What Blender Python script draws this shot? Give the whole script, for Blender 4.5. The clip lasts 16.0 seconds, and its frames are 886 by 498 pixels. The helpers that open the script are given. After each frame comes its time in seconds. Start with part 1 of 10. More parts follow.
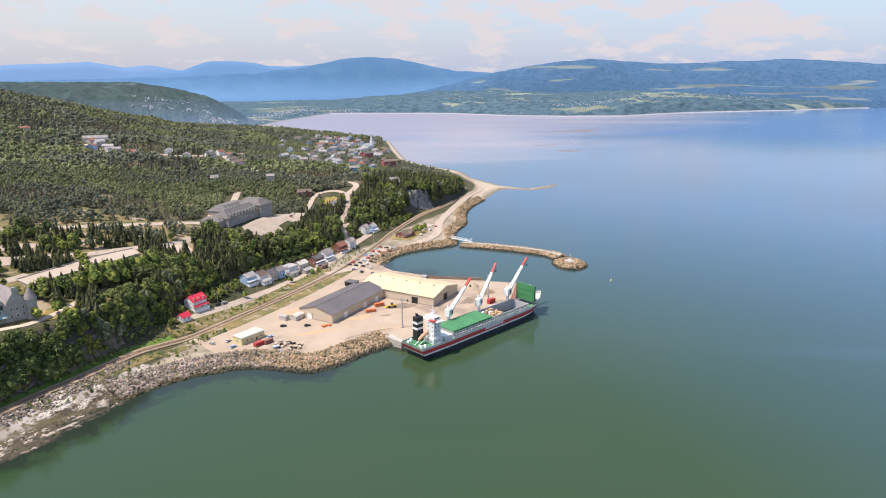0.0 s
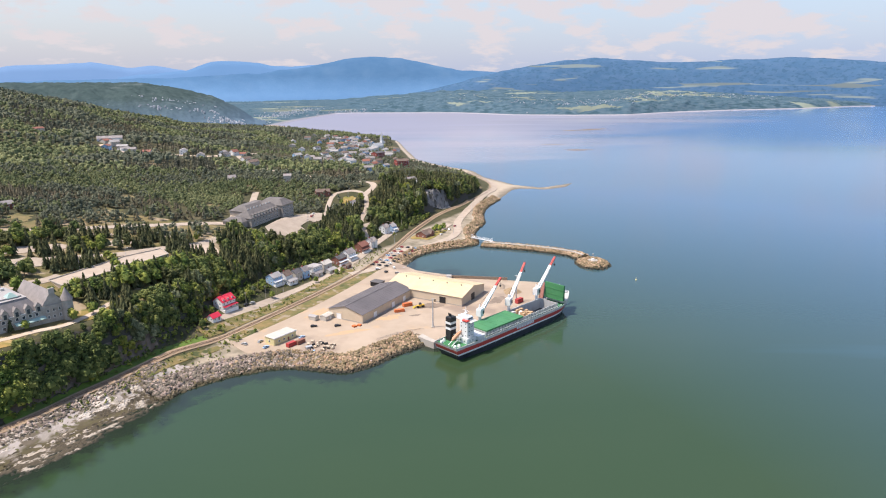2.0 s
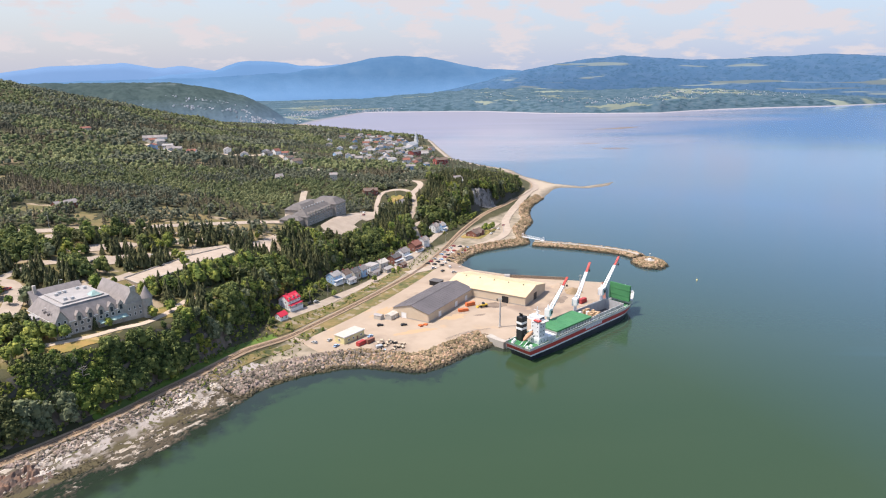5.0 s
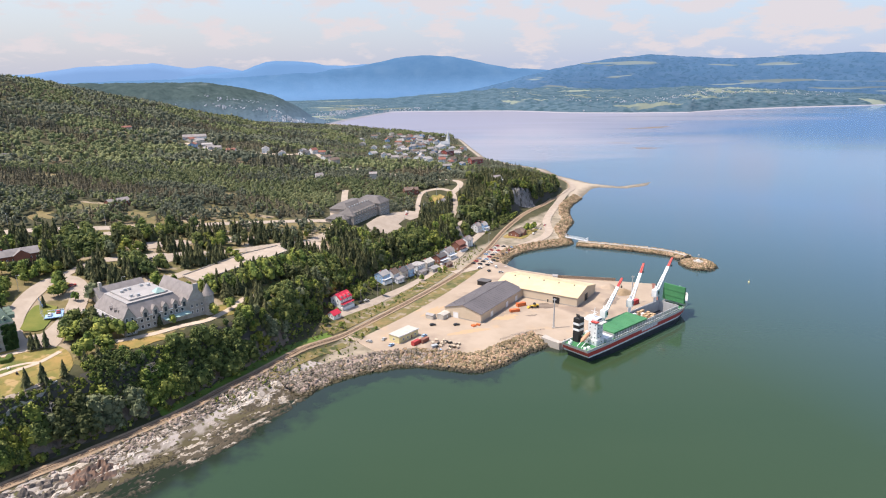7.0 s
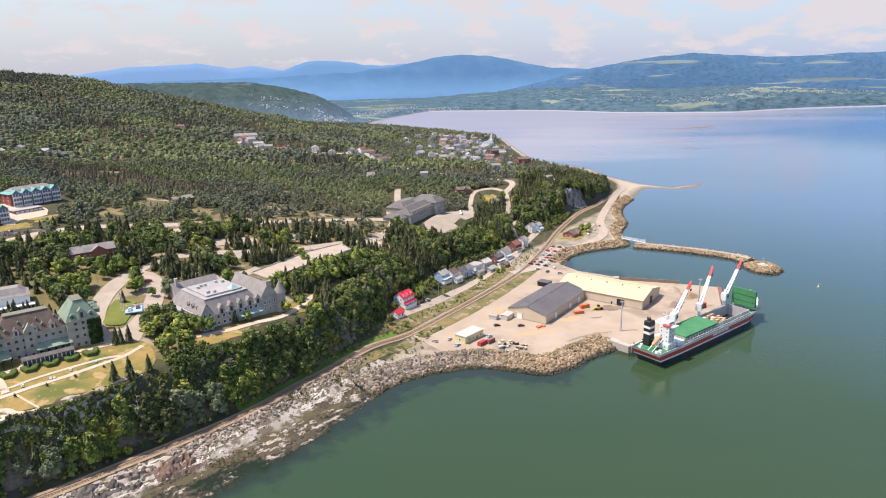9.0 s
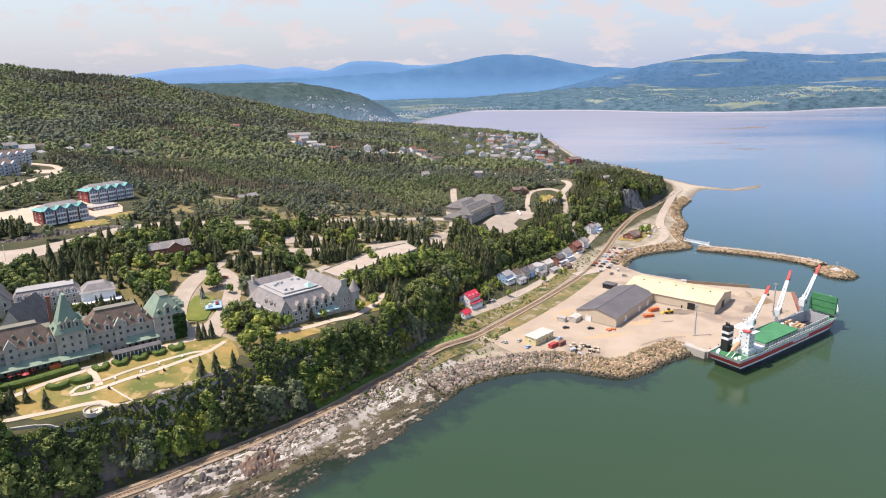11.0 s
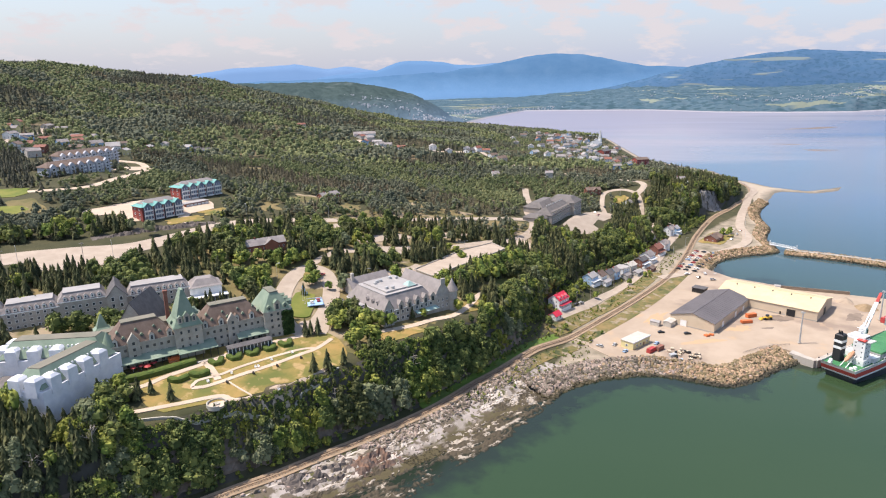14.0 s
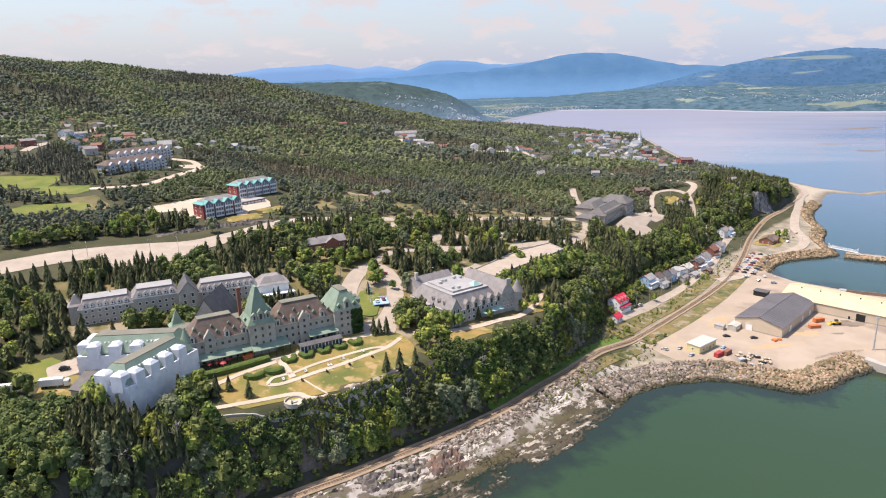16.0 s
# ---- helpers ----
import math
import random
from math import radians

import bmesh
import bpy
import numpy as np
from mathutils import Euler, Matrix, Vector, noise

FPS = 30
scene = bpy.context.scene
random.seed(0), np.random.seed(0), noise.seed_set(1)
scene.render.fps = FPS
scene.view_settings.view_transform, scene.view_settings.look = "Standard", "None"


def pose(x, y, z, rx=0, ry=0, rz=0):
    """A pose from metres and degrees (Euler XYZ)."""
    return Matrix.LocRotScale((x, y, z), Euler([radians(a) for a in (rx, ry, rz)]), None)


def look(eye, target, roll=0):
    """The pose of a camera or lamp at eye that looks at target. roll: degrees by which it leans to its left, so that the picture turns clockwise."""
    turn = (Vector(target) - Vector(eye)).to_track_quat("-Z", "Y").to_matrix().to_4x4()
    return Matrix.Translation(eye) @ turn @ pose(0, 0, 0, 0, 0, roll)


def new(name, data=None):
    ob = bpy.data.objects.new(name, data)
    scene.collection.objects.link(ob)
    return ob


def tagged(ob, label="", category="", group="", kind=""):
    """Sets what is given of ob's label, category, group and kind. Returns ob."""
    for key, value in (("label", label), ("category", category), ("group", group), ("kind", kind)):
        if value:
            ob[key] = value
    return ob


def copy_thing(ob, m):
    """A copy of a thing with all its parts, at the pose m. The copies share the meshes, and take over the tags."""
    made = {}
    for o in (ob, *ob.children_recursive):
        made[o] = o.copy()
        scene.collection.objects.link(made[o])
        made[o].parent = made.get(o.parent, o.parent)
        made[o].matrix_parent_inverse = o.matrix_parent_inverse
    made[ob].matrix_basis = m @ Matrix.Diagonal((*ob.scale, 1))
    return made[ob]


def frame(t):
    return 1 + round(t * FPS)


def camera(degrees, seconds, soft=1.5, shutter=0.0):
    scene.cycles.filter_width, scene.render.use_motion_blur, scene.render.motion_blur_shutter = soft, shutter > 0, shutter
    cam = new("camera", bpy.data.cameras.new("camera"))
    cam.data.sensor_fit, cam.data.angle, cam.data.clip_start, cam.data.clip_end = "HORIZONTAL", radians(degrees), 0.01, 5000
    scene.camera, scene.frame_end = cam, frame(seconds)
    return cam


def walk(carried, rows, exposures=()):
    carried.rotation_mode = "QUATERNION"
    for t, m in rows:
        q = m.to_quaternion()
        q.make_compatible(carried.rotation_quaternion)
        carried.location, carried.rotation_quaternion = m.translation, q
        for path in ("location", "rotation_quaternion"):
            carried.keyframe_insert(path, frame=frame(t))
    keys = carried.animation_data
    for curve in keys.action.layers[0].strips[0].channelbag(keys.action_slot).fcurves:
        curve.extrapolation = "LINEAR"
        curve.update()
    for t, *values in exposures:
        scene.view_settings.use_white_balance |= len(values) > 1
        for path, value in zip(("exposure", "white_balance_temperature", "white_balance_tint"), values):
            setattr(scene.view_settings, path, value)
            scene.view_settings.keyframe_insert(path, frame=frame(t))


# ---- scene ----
cam = camera(68.3, 16.0, soft=1.1)
METRES, EYE, TILT, LEAN, TURN = 170.0, 168.0, -14.8, 0.0, 0.0
ROWS = [
    (0.0, 0.0, 0.0, 0.0, 0.0, 0.0, -0.0),
    (0.5, -0.0279, 0.002, 0.0002, 0.03, -0.01, 0.05),
    (1.0, -0.0559, 0.0029, 0.0004, 0.07, -0.02, 0.08),
    (1.5, -0.0852, 0.0049, 0.0008, 0.11, -0.04, 0.1),
    (2.0, -0.1146, 0.0067, 0.0013, 0.14, -0.05, 0.14),
    (2.5, -0.1451, 0.0087, 0.0017, 0.24, -0.06, 0.15),
    (3.0, -0.1754, 0.0102, 0.0017, 0.46, -0.08, 0.14),
    (3.5, -0.206, 0.0119, 0.0018, 0.75, -0.1, 0.11),
    (4.0, -0.237, 0.0141, 0.0023, 1.08, -0.12, 0.09),
    (6.5, -0.3938, 0.0212, 0.0027, 3.35, -0.18, -0.32),
    (7.0, -0.4254, 0.0223, 0.0027, 3.81, -0.19, -0.41),
    (7.5, -0.4576, 0.0234, 0.0025, 4.33, -0.2, -0.55),
    (8.0, -0.4893, 0.0238, 0.0024, 5.04, -0.22, -0.7),
    (8.5, -0.5214, 0.0247, 0.0021, 5.85, -0.24, -0.87),
    (9.0, -0.5528, 0.0251, 0.0019, 6.69, -0.26, -1.04),
    (11.5, -0.7122, 0.0205, -0.0011, 10.66, -0.38, -1.89),
    (12.0, -0.7439, 0.0186, -0.0021, 11.45, -0.41, -2.08),
    (12.5, -0.7755, 0.0161, -0.0029, 12.16, -0.43, -2.23),
    (13.0, -0.807, 0.0135, -0.0044, 12.65, -0.45, -2.31),
    (13.5, -0.8389, 0.0107, -0.0056, 13.12, -0.48, -2.42),
    (14.0, -0.8705, 0.0077, -0.0069, 13.6, -0.51, -2.51),
    (14.5, -0.9023, 0.0044, -0.0082, 14.1, -0.54, -2.61),
    (15.0, -0.9341, 0.0004, -0.01, 14.67, -0.56, -2.74),
    (15.5, -0.9655, -0.0036, -0.0116, 15.3, -0.61, -2.88),
    (16.0, -0.9975, -0.0078, -0.0134, 15.93, -0.65, -3.02),
]
walk(cam, [(t, pose(0, 0, EYE, TILT, LEAN, TURN) @ pose(METRES * x, METRES * y, METRES * z, 90 + pitch, roll, yaw)) for t, x, y, z, yaw, pitch, roll in ROWS],
     exposures=[(0.0, 0.40, 6290, 14), (16.0, 0.42, 6290, 14)])

# ---- sky and sun ----
SUN_FROM = Vector((-0.95, -0.24, 1.92)).normalized()   # towards the sun
world = bpy.data.worlds.new("world")
scene.world = world
world.use_nodes = True
wt = world.node_tree
wt.nodes.clear()


def wnode(kind, **sets):
    n = wt.nodes.new(kind)
    for k, v in sets.items():
        n.inputs[k].default_value = v
    return n


sky = wnode("ShaderNodeTexSky")
sky.sky_type = "NISHITA"
sky.sun_disc = False
sky.sun_elevation = math.asin(SUN_FROM.z)
sky.sun_rotation = math.atan2(SUN_FROM.x, SUN_FROM.y)
sky.dust_density = 1.4
sky.air_density = 1.2
geo = wnode("ShaderNodeTexCoord")
sep = wnode("ShaderNodeSeparateXYZ")
wt.links.new(geo.outputs["Generated"], sep.inputs[0])
# thin cloud sheets: the view direction laid on a high flat layer
safe = wnode("ShaderNodeMath"); safe.operation = "MAXIMUM"; safe.inputs[1].default_value = 0.0
wt.links.new(sep.outputs["Z"], safe.inputs[0])
lift = wnode("ShaderNodeMath"); lift.operation = "ADD"; lift.inputs[1].default_value = 0.28
wt.links.new(safe.outputs[0], lift.inputs[0])
flat = wnode("ShaderNodeVectorMath"); flat.operation = "DIVIDE"
wt.links.new(geo.outputs["Generated"], flat.inputs[0])
both = wnode("ShaderNodeCombineXYZ")
for k in ("X", "Y"):
    wt.links.new(lift.outputs[0], both.inputs[k])
both.inputs["Z"].default_value = 1e6
wt.links.new(both.outputs[0], flat.inputs[1])
stretch = wnode("ShaderNodeMapping")
stretch.inputs["Scale"].default_value = (1.1, 1.0, 1)
stretch.inputs["Location"].default_value = (0.35, 0.4, 0)
wt.links.new(flat.outputs[0], stretch.inputs["Vector"])
cl = wnode("ShaderNodeTexNoise", Scale=4.2, Detail=9.0, Roughness=0.60)
wt.links.new(stretch.outputs[0], cl.inputs["Vector"])
ramp = wnode("ShaderNodeValToRGB")
ramp.color_ramp.elements[0].position, ramp.color_ramp.elements[1].position = 0.51, 0.61
# cloud banks: (bearing east of north, height, both in degrees, and reach)
tall_ = wnode("ShaderNodeMapping")
tall_.inputs["Scale"].default_value = (1, 1, 2.6)
wt.links.new(geo.outputs["Generated"], tall_.inputs["Vector"])
banks = None
for az_, el_, reach_ in ((-9, 7.6, 0.10), (-3, 6.3, 0.12), (4, 5.2, 0.11), (12, 3.6, 0.05), (18, 7.2, 0.17), (24, 3.6, 0.11), (-24, 6.5, 0.10), (-38, 7.5, 0.12)):
    far_c = wnode("ShaderNodeVectorMath"); far_c.operation = "DISTANCE"
    ce = math.cos(radians(el_))
    far_c.inputs[1].default_value = (ce * math.sin(radians(az_)), ce * math.cos(radians(az_)), 2.6 * math.sin(radians(el_)))
    wt.links.new(tall_.outputs[0], far_c.inputs[0])
    soft_c = wnode("ShaderNodeMapRange"); soft_c.interpolation_type = "SMOOTHSTEP"
    soft_c.inputs["From Min"].default_value, soft_c.inputs["From Max"].default_value = 0.0, reach_
    soft_c.inputs["To Min"].default_value, soft_c.inputs["To Max"].default_value = 0.14, 0.0
    wt.links.new(far_c.outputs["Value"], soft_c.inputs["Value"])
    add_c = wnode("ShaderNodeMath"); add_c.operation = "ADD"
    wt.links.new(banks or cl.outputs["Fac"], add_c.inputs[0]); wt.links.new(soft_c.outputs[0], add_c.inputs[1])
    banks = add_c.outputs[0]
wt.links.new(banks, ramp.inputs[0])
# milky air towards the horizon
haze = wnode("ShaderNodeMapRange")
haze.inputs["From Min"].default_value, haze.inputs["From Max"].default_value = 0.0, 0.24
haze.inputs["To Min"].default_value, haze.inputs["To Max"].default_value = 0.86, 0.02
wt.links.new(sep.outputs["Z"], haze.inputs["Value"])
milk = wnode("ShaderNodeMix"); milk.data_type = "RGBA"
side = wnode("ShaderNodeMapRange")
side.inputs["From Min"].default_value, side.inputs["From Max"].default_value = -0.45, 0.45
wt.links.new(sep.outputs["X"], side.inputs["Value"])
air = wnode("ShaderNodeMix"); air.data_type = "RGBA"
air.inputs[6].default_value, air.inputs[7].default_value = (2.95, 3.05, 3.55, 1), (2.45, 2.95, 4.1, 1)
wt.links.new(side.outputs[0], air.inputs[0])
wt.links.new(air.outputs[2], milk.inputs[7])
wt.links.new(haze.outputs[0], milk.inputs[0])
wt.links.new(sky.outputs[0], milk.inputs[6])
cloud = wnode("ShaderNodeMix"); cloud.data_type = "RGBA"
cloud.inputs[7].default_value = (3.95, 3.62, 3.58, 1)
half_ = wnode("ShaderNodeMath"); half_.operation = "MULTIPLY"
thin = wnode("ShaderNodeMapRange")
thin.inputs["From Min"].default_value, thin.inputs["From Max"].default_value = 0.10, 0.30
thin.inputs["To Min"].default_value, thin.inputs["To Max"].default_value = 0.85, 0.10
wt.links.new(sep.outputs["Z"], thin.inputs["Value"])
wt.links.new(thin.outputs[0], half_.inputs[1])
wt.links.new(ramp.outputs[0], half_.inputs[0])
wt.links.new(half_.outputs[0], cloud.inputs[0])
wt.links.new(milk.outputs[2], cloud.inputs[6])
bg = wnode("ShaderNodeBackground", Strength=0.15)
wt.links.new(cloud.outputs[2], bg.inputs[0])
out = wnode("ShaderNodeOutputWorld")
wt.links.new(bg.outputs[0], out.inputs[0])

sun = new("sun", bpy.data.lights.new("sun", "SUN"))
sun.data.energy, sun.data.angle, sun.data.color = 4.9, radians(0.6), (1.0, 0.91, 0.78)
sun.matrix_world = look(SUN_FROM * 500, (0, 0, 0))

# ---- materials ----
def surf(name, c1, c2, scale=0.5, rough=0.85, metal=0.0, bump=0.0, bscale=None, island=0.0, each=0.0, detail=5.0, lo=0.35, hi=0.65,
         spec=0.3, stretch=None):
    """A worn surface: two colours mixed by coarse and fine noise in metres, some relief, some spread from piece to piece."""
    m = bpy.data.materials.new(name)
    m.use_nodes = True
    nt = m.node_tree
    p = nt.nodes["Principled BSDF"]
    p.inputs["Roughness"].default_value, p.inputs["Metallic"].default_value = rough, metal
    p.inputs["Specular IOR Level"].default_value = spec
    g = nt.nodes.new("ShaderNodeNewGeometry")
    at = g.outputs["Position"]
    if stretch:
        mp = nt.nodes.new("ShaderNodeMapping")
        mp.inputs["Scale"].default_value = stretch
        nt.links.new(at, mp.inputs["Vector"])
        at = mp.outputs[0]
    n1 = nt.nodes.new("ShaderNodeTexNoise")
    n1.inputs["Scale"].default_value, n1.inputs["Detail"].default_value, n1.inputs["Roughness"].default_value = scale, detail, 0.62
    nt.links.new(at, n1.inputs["Vector"])
    rng = nt.nodes.new("ShaderNodeMapRange")
    rng.inputs["From Min"].default_value, rng.inputs["From Max"].default_value = lo, hi
    nt.links.new(n1.outputs["Fac"], rng.inputs["Value"])
    mix = nt.nodes.new("ShaderNodeMix")
    mix.data_type = "RGBA"
    mix.inputs[6].default_value, mix.inputs[7].default_value = (*c1, 1), (*c2, 1)
    nt.links.new(rng.outputs[0], mix.inputs[0])
    col = mix.outputs[2]
    if island or each:
        src = g.outputs["Random Per Island"]
        if each:
            src = nt.nodes.new("ShaderNodeObjectInfo").outputs["Random"]
        mr = nt.nodes.new("ShaderNodeMapRange")
        w = island or each
        mr.inputs["To Min"].default_value, mr.inputs["To Max"].default_value = 1 - w, 1 + w
        nt.links.new(src, mr.inputs["Value"])
        hsv = nt.nodes.new("ShaderNodeHueSaturation")
        nt.links.new(mr.outputs[0], hsv.inputs["Value"])
        hue = nt.nodes.new("ShaderNodeMapRange")
        hue.inputs["To Min"].default_value, hue.inputs["To Max"].default_value = 0.5 + 0.045 * w, 0.5 - 0.045 * w
        nt.links.new(src, hue.inputs["Value"])
        nt.links.new(hue.outputs[0], hsv.inputs["Hue"])
        nt.links.new(col, hsv.inputs["Color"])
        col = hsv.outputs[0]
    nt.links.new(col, p.inputs["Base Color"])
    if bump:
        n2 = nt.nodes.new("ShaderNodeTexNoise")
        n2.inputs["Scale"].default_value, n2.inputs["Detail"].default_value = bscale or scale * 4, 4
        nt.links.new(g.outputs["Position"], n2.inputs["Vector"])
        b = nt.nodes.new("ShaderNodeBump")
        b.inputs["Strength"].default_value, b.inputs["Distance"].default_value = 0.6, bump
        nt.links.new(n2.outputs["Fac"], b.inputs["Height"])
        nt.links.new(b.outputs[0], p.inputs["Normal"])
    return m


def blend(m, c3, scale, lo, hi, stretch=None, turn=None):
    """A third colour in patches over what a material has."""
    nt = m.node_tree
    p = nt.nodes["Principled BSDF"]
    old = p.inputs["Base Color"].links[0].from_socket
    g = nt.nodes.new("ShaderNodeNewGeometry")
    n = nt.nodes.new("ShaderNodeTexNoise")
    n.inputs["Scale"].default_value, n.inputs["Detail"].default_value = scale, 4
    at = g.outputs["Position"]
    if stretch:
        mp = nt.nodes.new("ShaderNodeMapping")
        mp.inputs["Scale"].default_value = stretch
        if turn is not None:   # drawn out along a bearing
            mp.vector_type = "TEXTURE"
            mp.inputs["Rotation"].default_value = (0, 0, radians(turn))
        nt.links.new(at, mp.inputs["Vector"])
        at = mp.outputs[0]
    nt.links.new(at, n.inputs["Vector"])
    r = nt.nodes.new("ShaderNodeMapRange")
    r.inputs["From Min"].default_value, r.inputs["From Max"].default_value = lo, hi
    nt.links.new(n.outputs["Fac"], r.inputs["Value"])
    mx = nt.nodes.new("ShaderNodeMix")
    mx.data_type = "RGBA"
    mx.inputs[7].default_value = (*c3, 1)
    nt.links.new(r.outputs[0], mx.inputs[0])
    nt.links.new(old, mx.inputs[6])
    nt.links.new(mx.outputs[2], p.inputs["Base Color"])
    return m


def fields(m, c3, size, share, lo, hi):
    """Hedged fields, a patchwork drawn out along the coast; lo, hi: where open country lies."""
    nt = m.node_tree
    p = nt.nodes["Principled BSDF"]
    old = p.inputs["Base Color"].links[0].from_socket
    g = nt.nodes.new("ShaderNodeNewGeometry")
    mp = nt.nodes.new("ShaderNodeMapping")
    mp.inputs["Scale"].default_value = size
    nt.links.new(g.outputs["Position"], mp.inputs["Vector"])
    v = nt.nodes.new("ShaderNodeTexVoronoi")
    v.inputs["Scale"].default_value = 1.0
    n = nt.nodes.new("ShaderNodeTexNoise")
    n.inputs["Scale"].default_value, n.inputs["Detail"].default_value = 0.45, 3
    for t in (v, n):
        nt.links.new(mp.outputs[0], t.inputs["Vector"])
    one = nt.nodes.new("ShaderNodeSeparateColor")
    nt.links.new(v.outputs["Color"], one.inputs[0])
    pick = nt.nodes.new("ShaderNodeMath"); pick.operation = "GREATER_THAN"
    pick.inputs[1].default_value = 1 - share
    nt.links.new(one.outputs[0], pick.inputs[0])
    r = nt.nodes.new("ShaderNodeMapRange")
    r.inputs["From Min"].default_value, r.inputs["From Max"].default_value = lo, hi
    nt.links.new(n.outputs["Fac"], r.inputs["Value"])
    both = nt.nodes.new("ShaderNodeMath"); both.operation = "MULTIPLY"
    nt.links.new(pick.outputs[0], both.inputs[0]); nt.links.new(r.outputs[0], both.inputs[1])
    ripe = nt.nodes.new("ShaderNodeHueSaturation")
    ripe.inputs["Color"].default_value = (*c3, 1)
    tone = nt.nodes.new("ShaderNodeMapRange")
    tone.inputs["To Min"].default_value, tone.inputs["To Max"].default_value = 0.7, 1.15
    nt.links.new(one.outputs[1], tone.inputs["Value"]); nt.links.new(tone.outputs[0], ripe.inputs["Value"])
    mx = nt.nodes.new("ShaderNodeMix"); mx.data_type = "RGBA"
    nt.links.new(both.outputs[0], mx.inputs[0]); nt.links.new(old, mx.inputs[6]); nt.links.new(ripe.outputs[0], mx.inputs[7])
    nt.links.new(mx.outputs[2], p.inputs["Base Color"])
    if p.inputs["Emission Color"].links:
        nt.links.new(mx.outputs[2], p.inputs["Emission Color"])


def over(m, low_c, z0, z1, soft=0.6):
    """Another colour below a height: shore sand and gravel, tidal weed, painted haze on far hills."""
    nt = m.node_tree
    p = nt.nodes["Principled BSDF"]
    old = p.inputs["Base Color"].links[0].from_socket
    g = nt.nodes.new("ShaderNodeNewGeometry")
    s = nt.nodes.new("ShaderNodeSeparateXYZ")
    nt.links.new(g.outputs["Position"], s.inputs[0])
    n = nt.nodes.new("ShaderNodeTexNoise")
    n.inputs["Scale"].default_value, n.inputs["Detail"].default_value = 0.12, 5
    nt.links.new(g.outputs["Position"], n.inputs["Vector"])
    a = nt.nodes.new("ShaderNodeMath"); a.operation = "MULTIPLY_ADD"
    a.inputs[1].default_value, a.inputs[2].default_value = -soft * 4, soft * 2
    nt.links.new(n.outputs["Fac"], a.inputs[0])
    b = nt.nodes.new("ShaderNodeMath"); b.operation = "ADD"
    nt.links.new(s.outputs["Z"], b.inputs[0]); nt.links.new(a.outputs[0], b.inputs[1])
    r = nt.nodes.new("ShaderNodeMapRange")
    r.inputs["From Min"].default_value, r.inputs["From Max"].default_value = z0, z1
    r.inputs["To Min"].default_value, r.inputs["To Max"].default_value = 1, 0
    nt.links.new(b.outputs[0], r.inputs["Value"])
    mx = nt.nodes.new("ShaderNodeMix"); mx.data_type = "RGBA"
    mx.inputs[7].default_value = (*low_c, 1)
    nt.links.new(r.outputs[0], mx.inputs[0]); nt.links.new(old, mx.inputs[6])
    nt.links.new(mx.outputs[2], p.inputs["Base Color"])
    return m


def steep(m, c, z0=0.72, z1=0.86):
    """Bare rock where the ground is too steep for soil."""
    nt = m.node_tree
    p = nt.nodes["Principled BSDF"]
    old = p.inputs["Base Color"].links[0].from_socket
    g = nt.nodes.new("ShaderNodeNewGeometry")
    s = nt.nodes.new("ShaderNodeSeparateXYZ")
    nt.links.new(g.outputs["True Normal"], s.inputs[0])
    r = nt.nodes.new("ShaderNodeMapRange")
    r.inputs["From Min"].default_value, r.inputs["From Max"].default_value = z0, z1
    r.inputs["To Min"].default_value, r.inputs["To Max"].default_value = 1, 0
    nt.links.new(s.outputs["Z"], r.inputs["Value"])
    mx = nt.nodes.new("ShaderNodeMix"); mx.data_type = "RGBA"
    mx.inputs[7].default_value = (*c, 1)
    nt.links.new(r.outputs[0], mx.inputs[0]); nt.links.new(old, mx.inputs[6])
    nt.links.new(mx.outputs[2], p.inputs["Base Color"])
    return m


GROUND = surf("forest_floor", (0.044, 0.046, 0.020), (0.078, 0.070, 0.034), 0.06, 0.95, bump=0.4, bscale=0.6)
blend(GROUND, (0.19, 0.145, 0.085), 0.016, 0.62, 0.70)
steep(GROUND, (0.075, 0.068, 0.055), 0.42, 0.60)
over(GROUND, (0.40, 0.33, 0.25), 3.6, 4.6, 0.3)
over(GROUND, (0.17, 0.145, 0.11), 0.3, 1.5, 0.4)
PARK = surf("dry_parkland", (0.10, 0.094, 0.034), (0.22, 0.165, 0.075), 0.05, 0.95, bump=0.3, bscale=0.6)
blend(PARK, (0.30, 0.235, 0.155), 0.04, 0.56, 0.62)
steep(PARK, (0.075, 0.068, 0.055), 0.42, 0.60)

WATER = bpy.data.materials.new("sea_water")
WATER.use_nodes = True
nt = WATER.node_tree
p = nt.nodes["Principled BSDF"]
p.inputs["Roughness"].default_value, p.inputs["IOR"].default_value = 0.11, 1.33
g = nt.nodes.new("ShaderNodeNewGeometry")
mp = nt.nodes.new("ShaderNodeMapping")
mp.inputs["Scale"].default_value = (0.5, 1.6, 1)
nt.links.new(g.outputs["Position"], mp.inputs["Vector"])
n = nt.nodes.new("ShaderNodeTexNoise")
n.inputs["Scale"].default_value, n.inputs["Detail"].default_value = 0.0022, 5
nt.links.new(mp.outputs[0], n.inputs["Vector"])
r = nt.nodes.new("ShaderNodeMapRange")
r.inputs["From Min"].default_value, r.inputs["From Max"].default_value = 0.35, 0.65
nt.links.new(n.outputs["Fac"], r.inputs["Value"])
mx = nt.nodes.new("ShaderNodeMix"); mx.data_type = "RGBA"
mx.inputs[6].default_value, mx.inputs[7].default_value = (0.027, 0.053, 0.022, 1), (0.036, 0.061, 0.028, 1)
nt.links.new(r.outputs[0], mx.inputs[0])
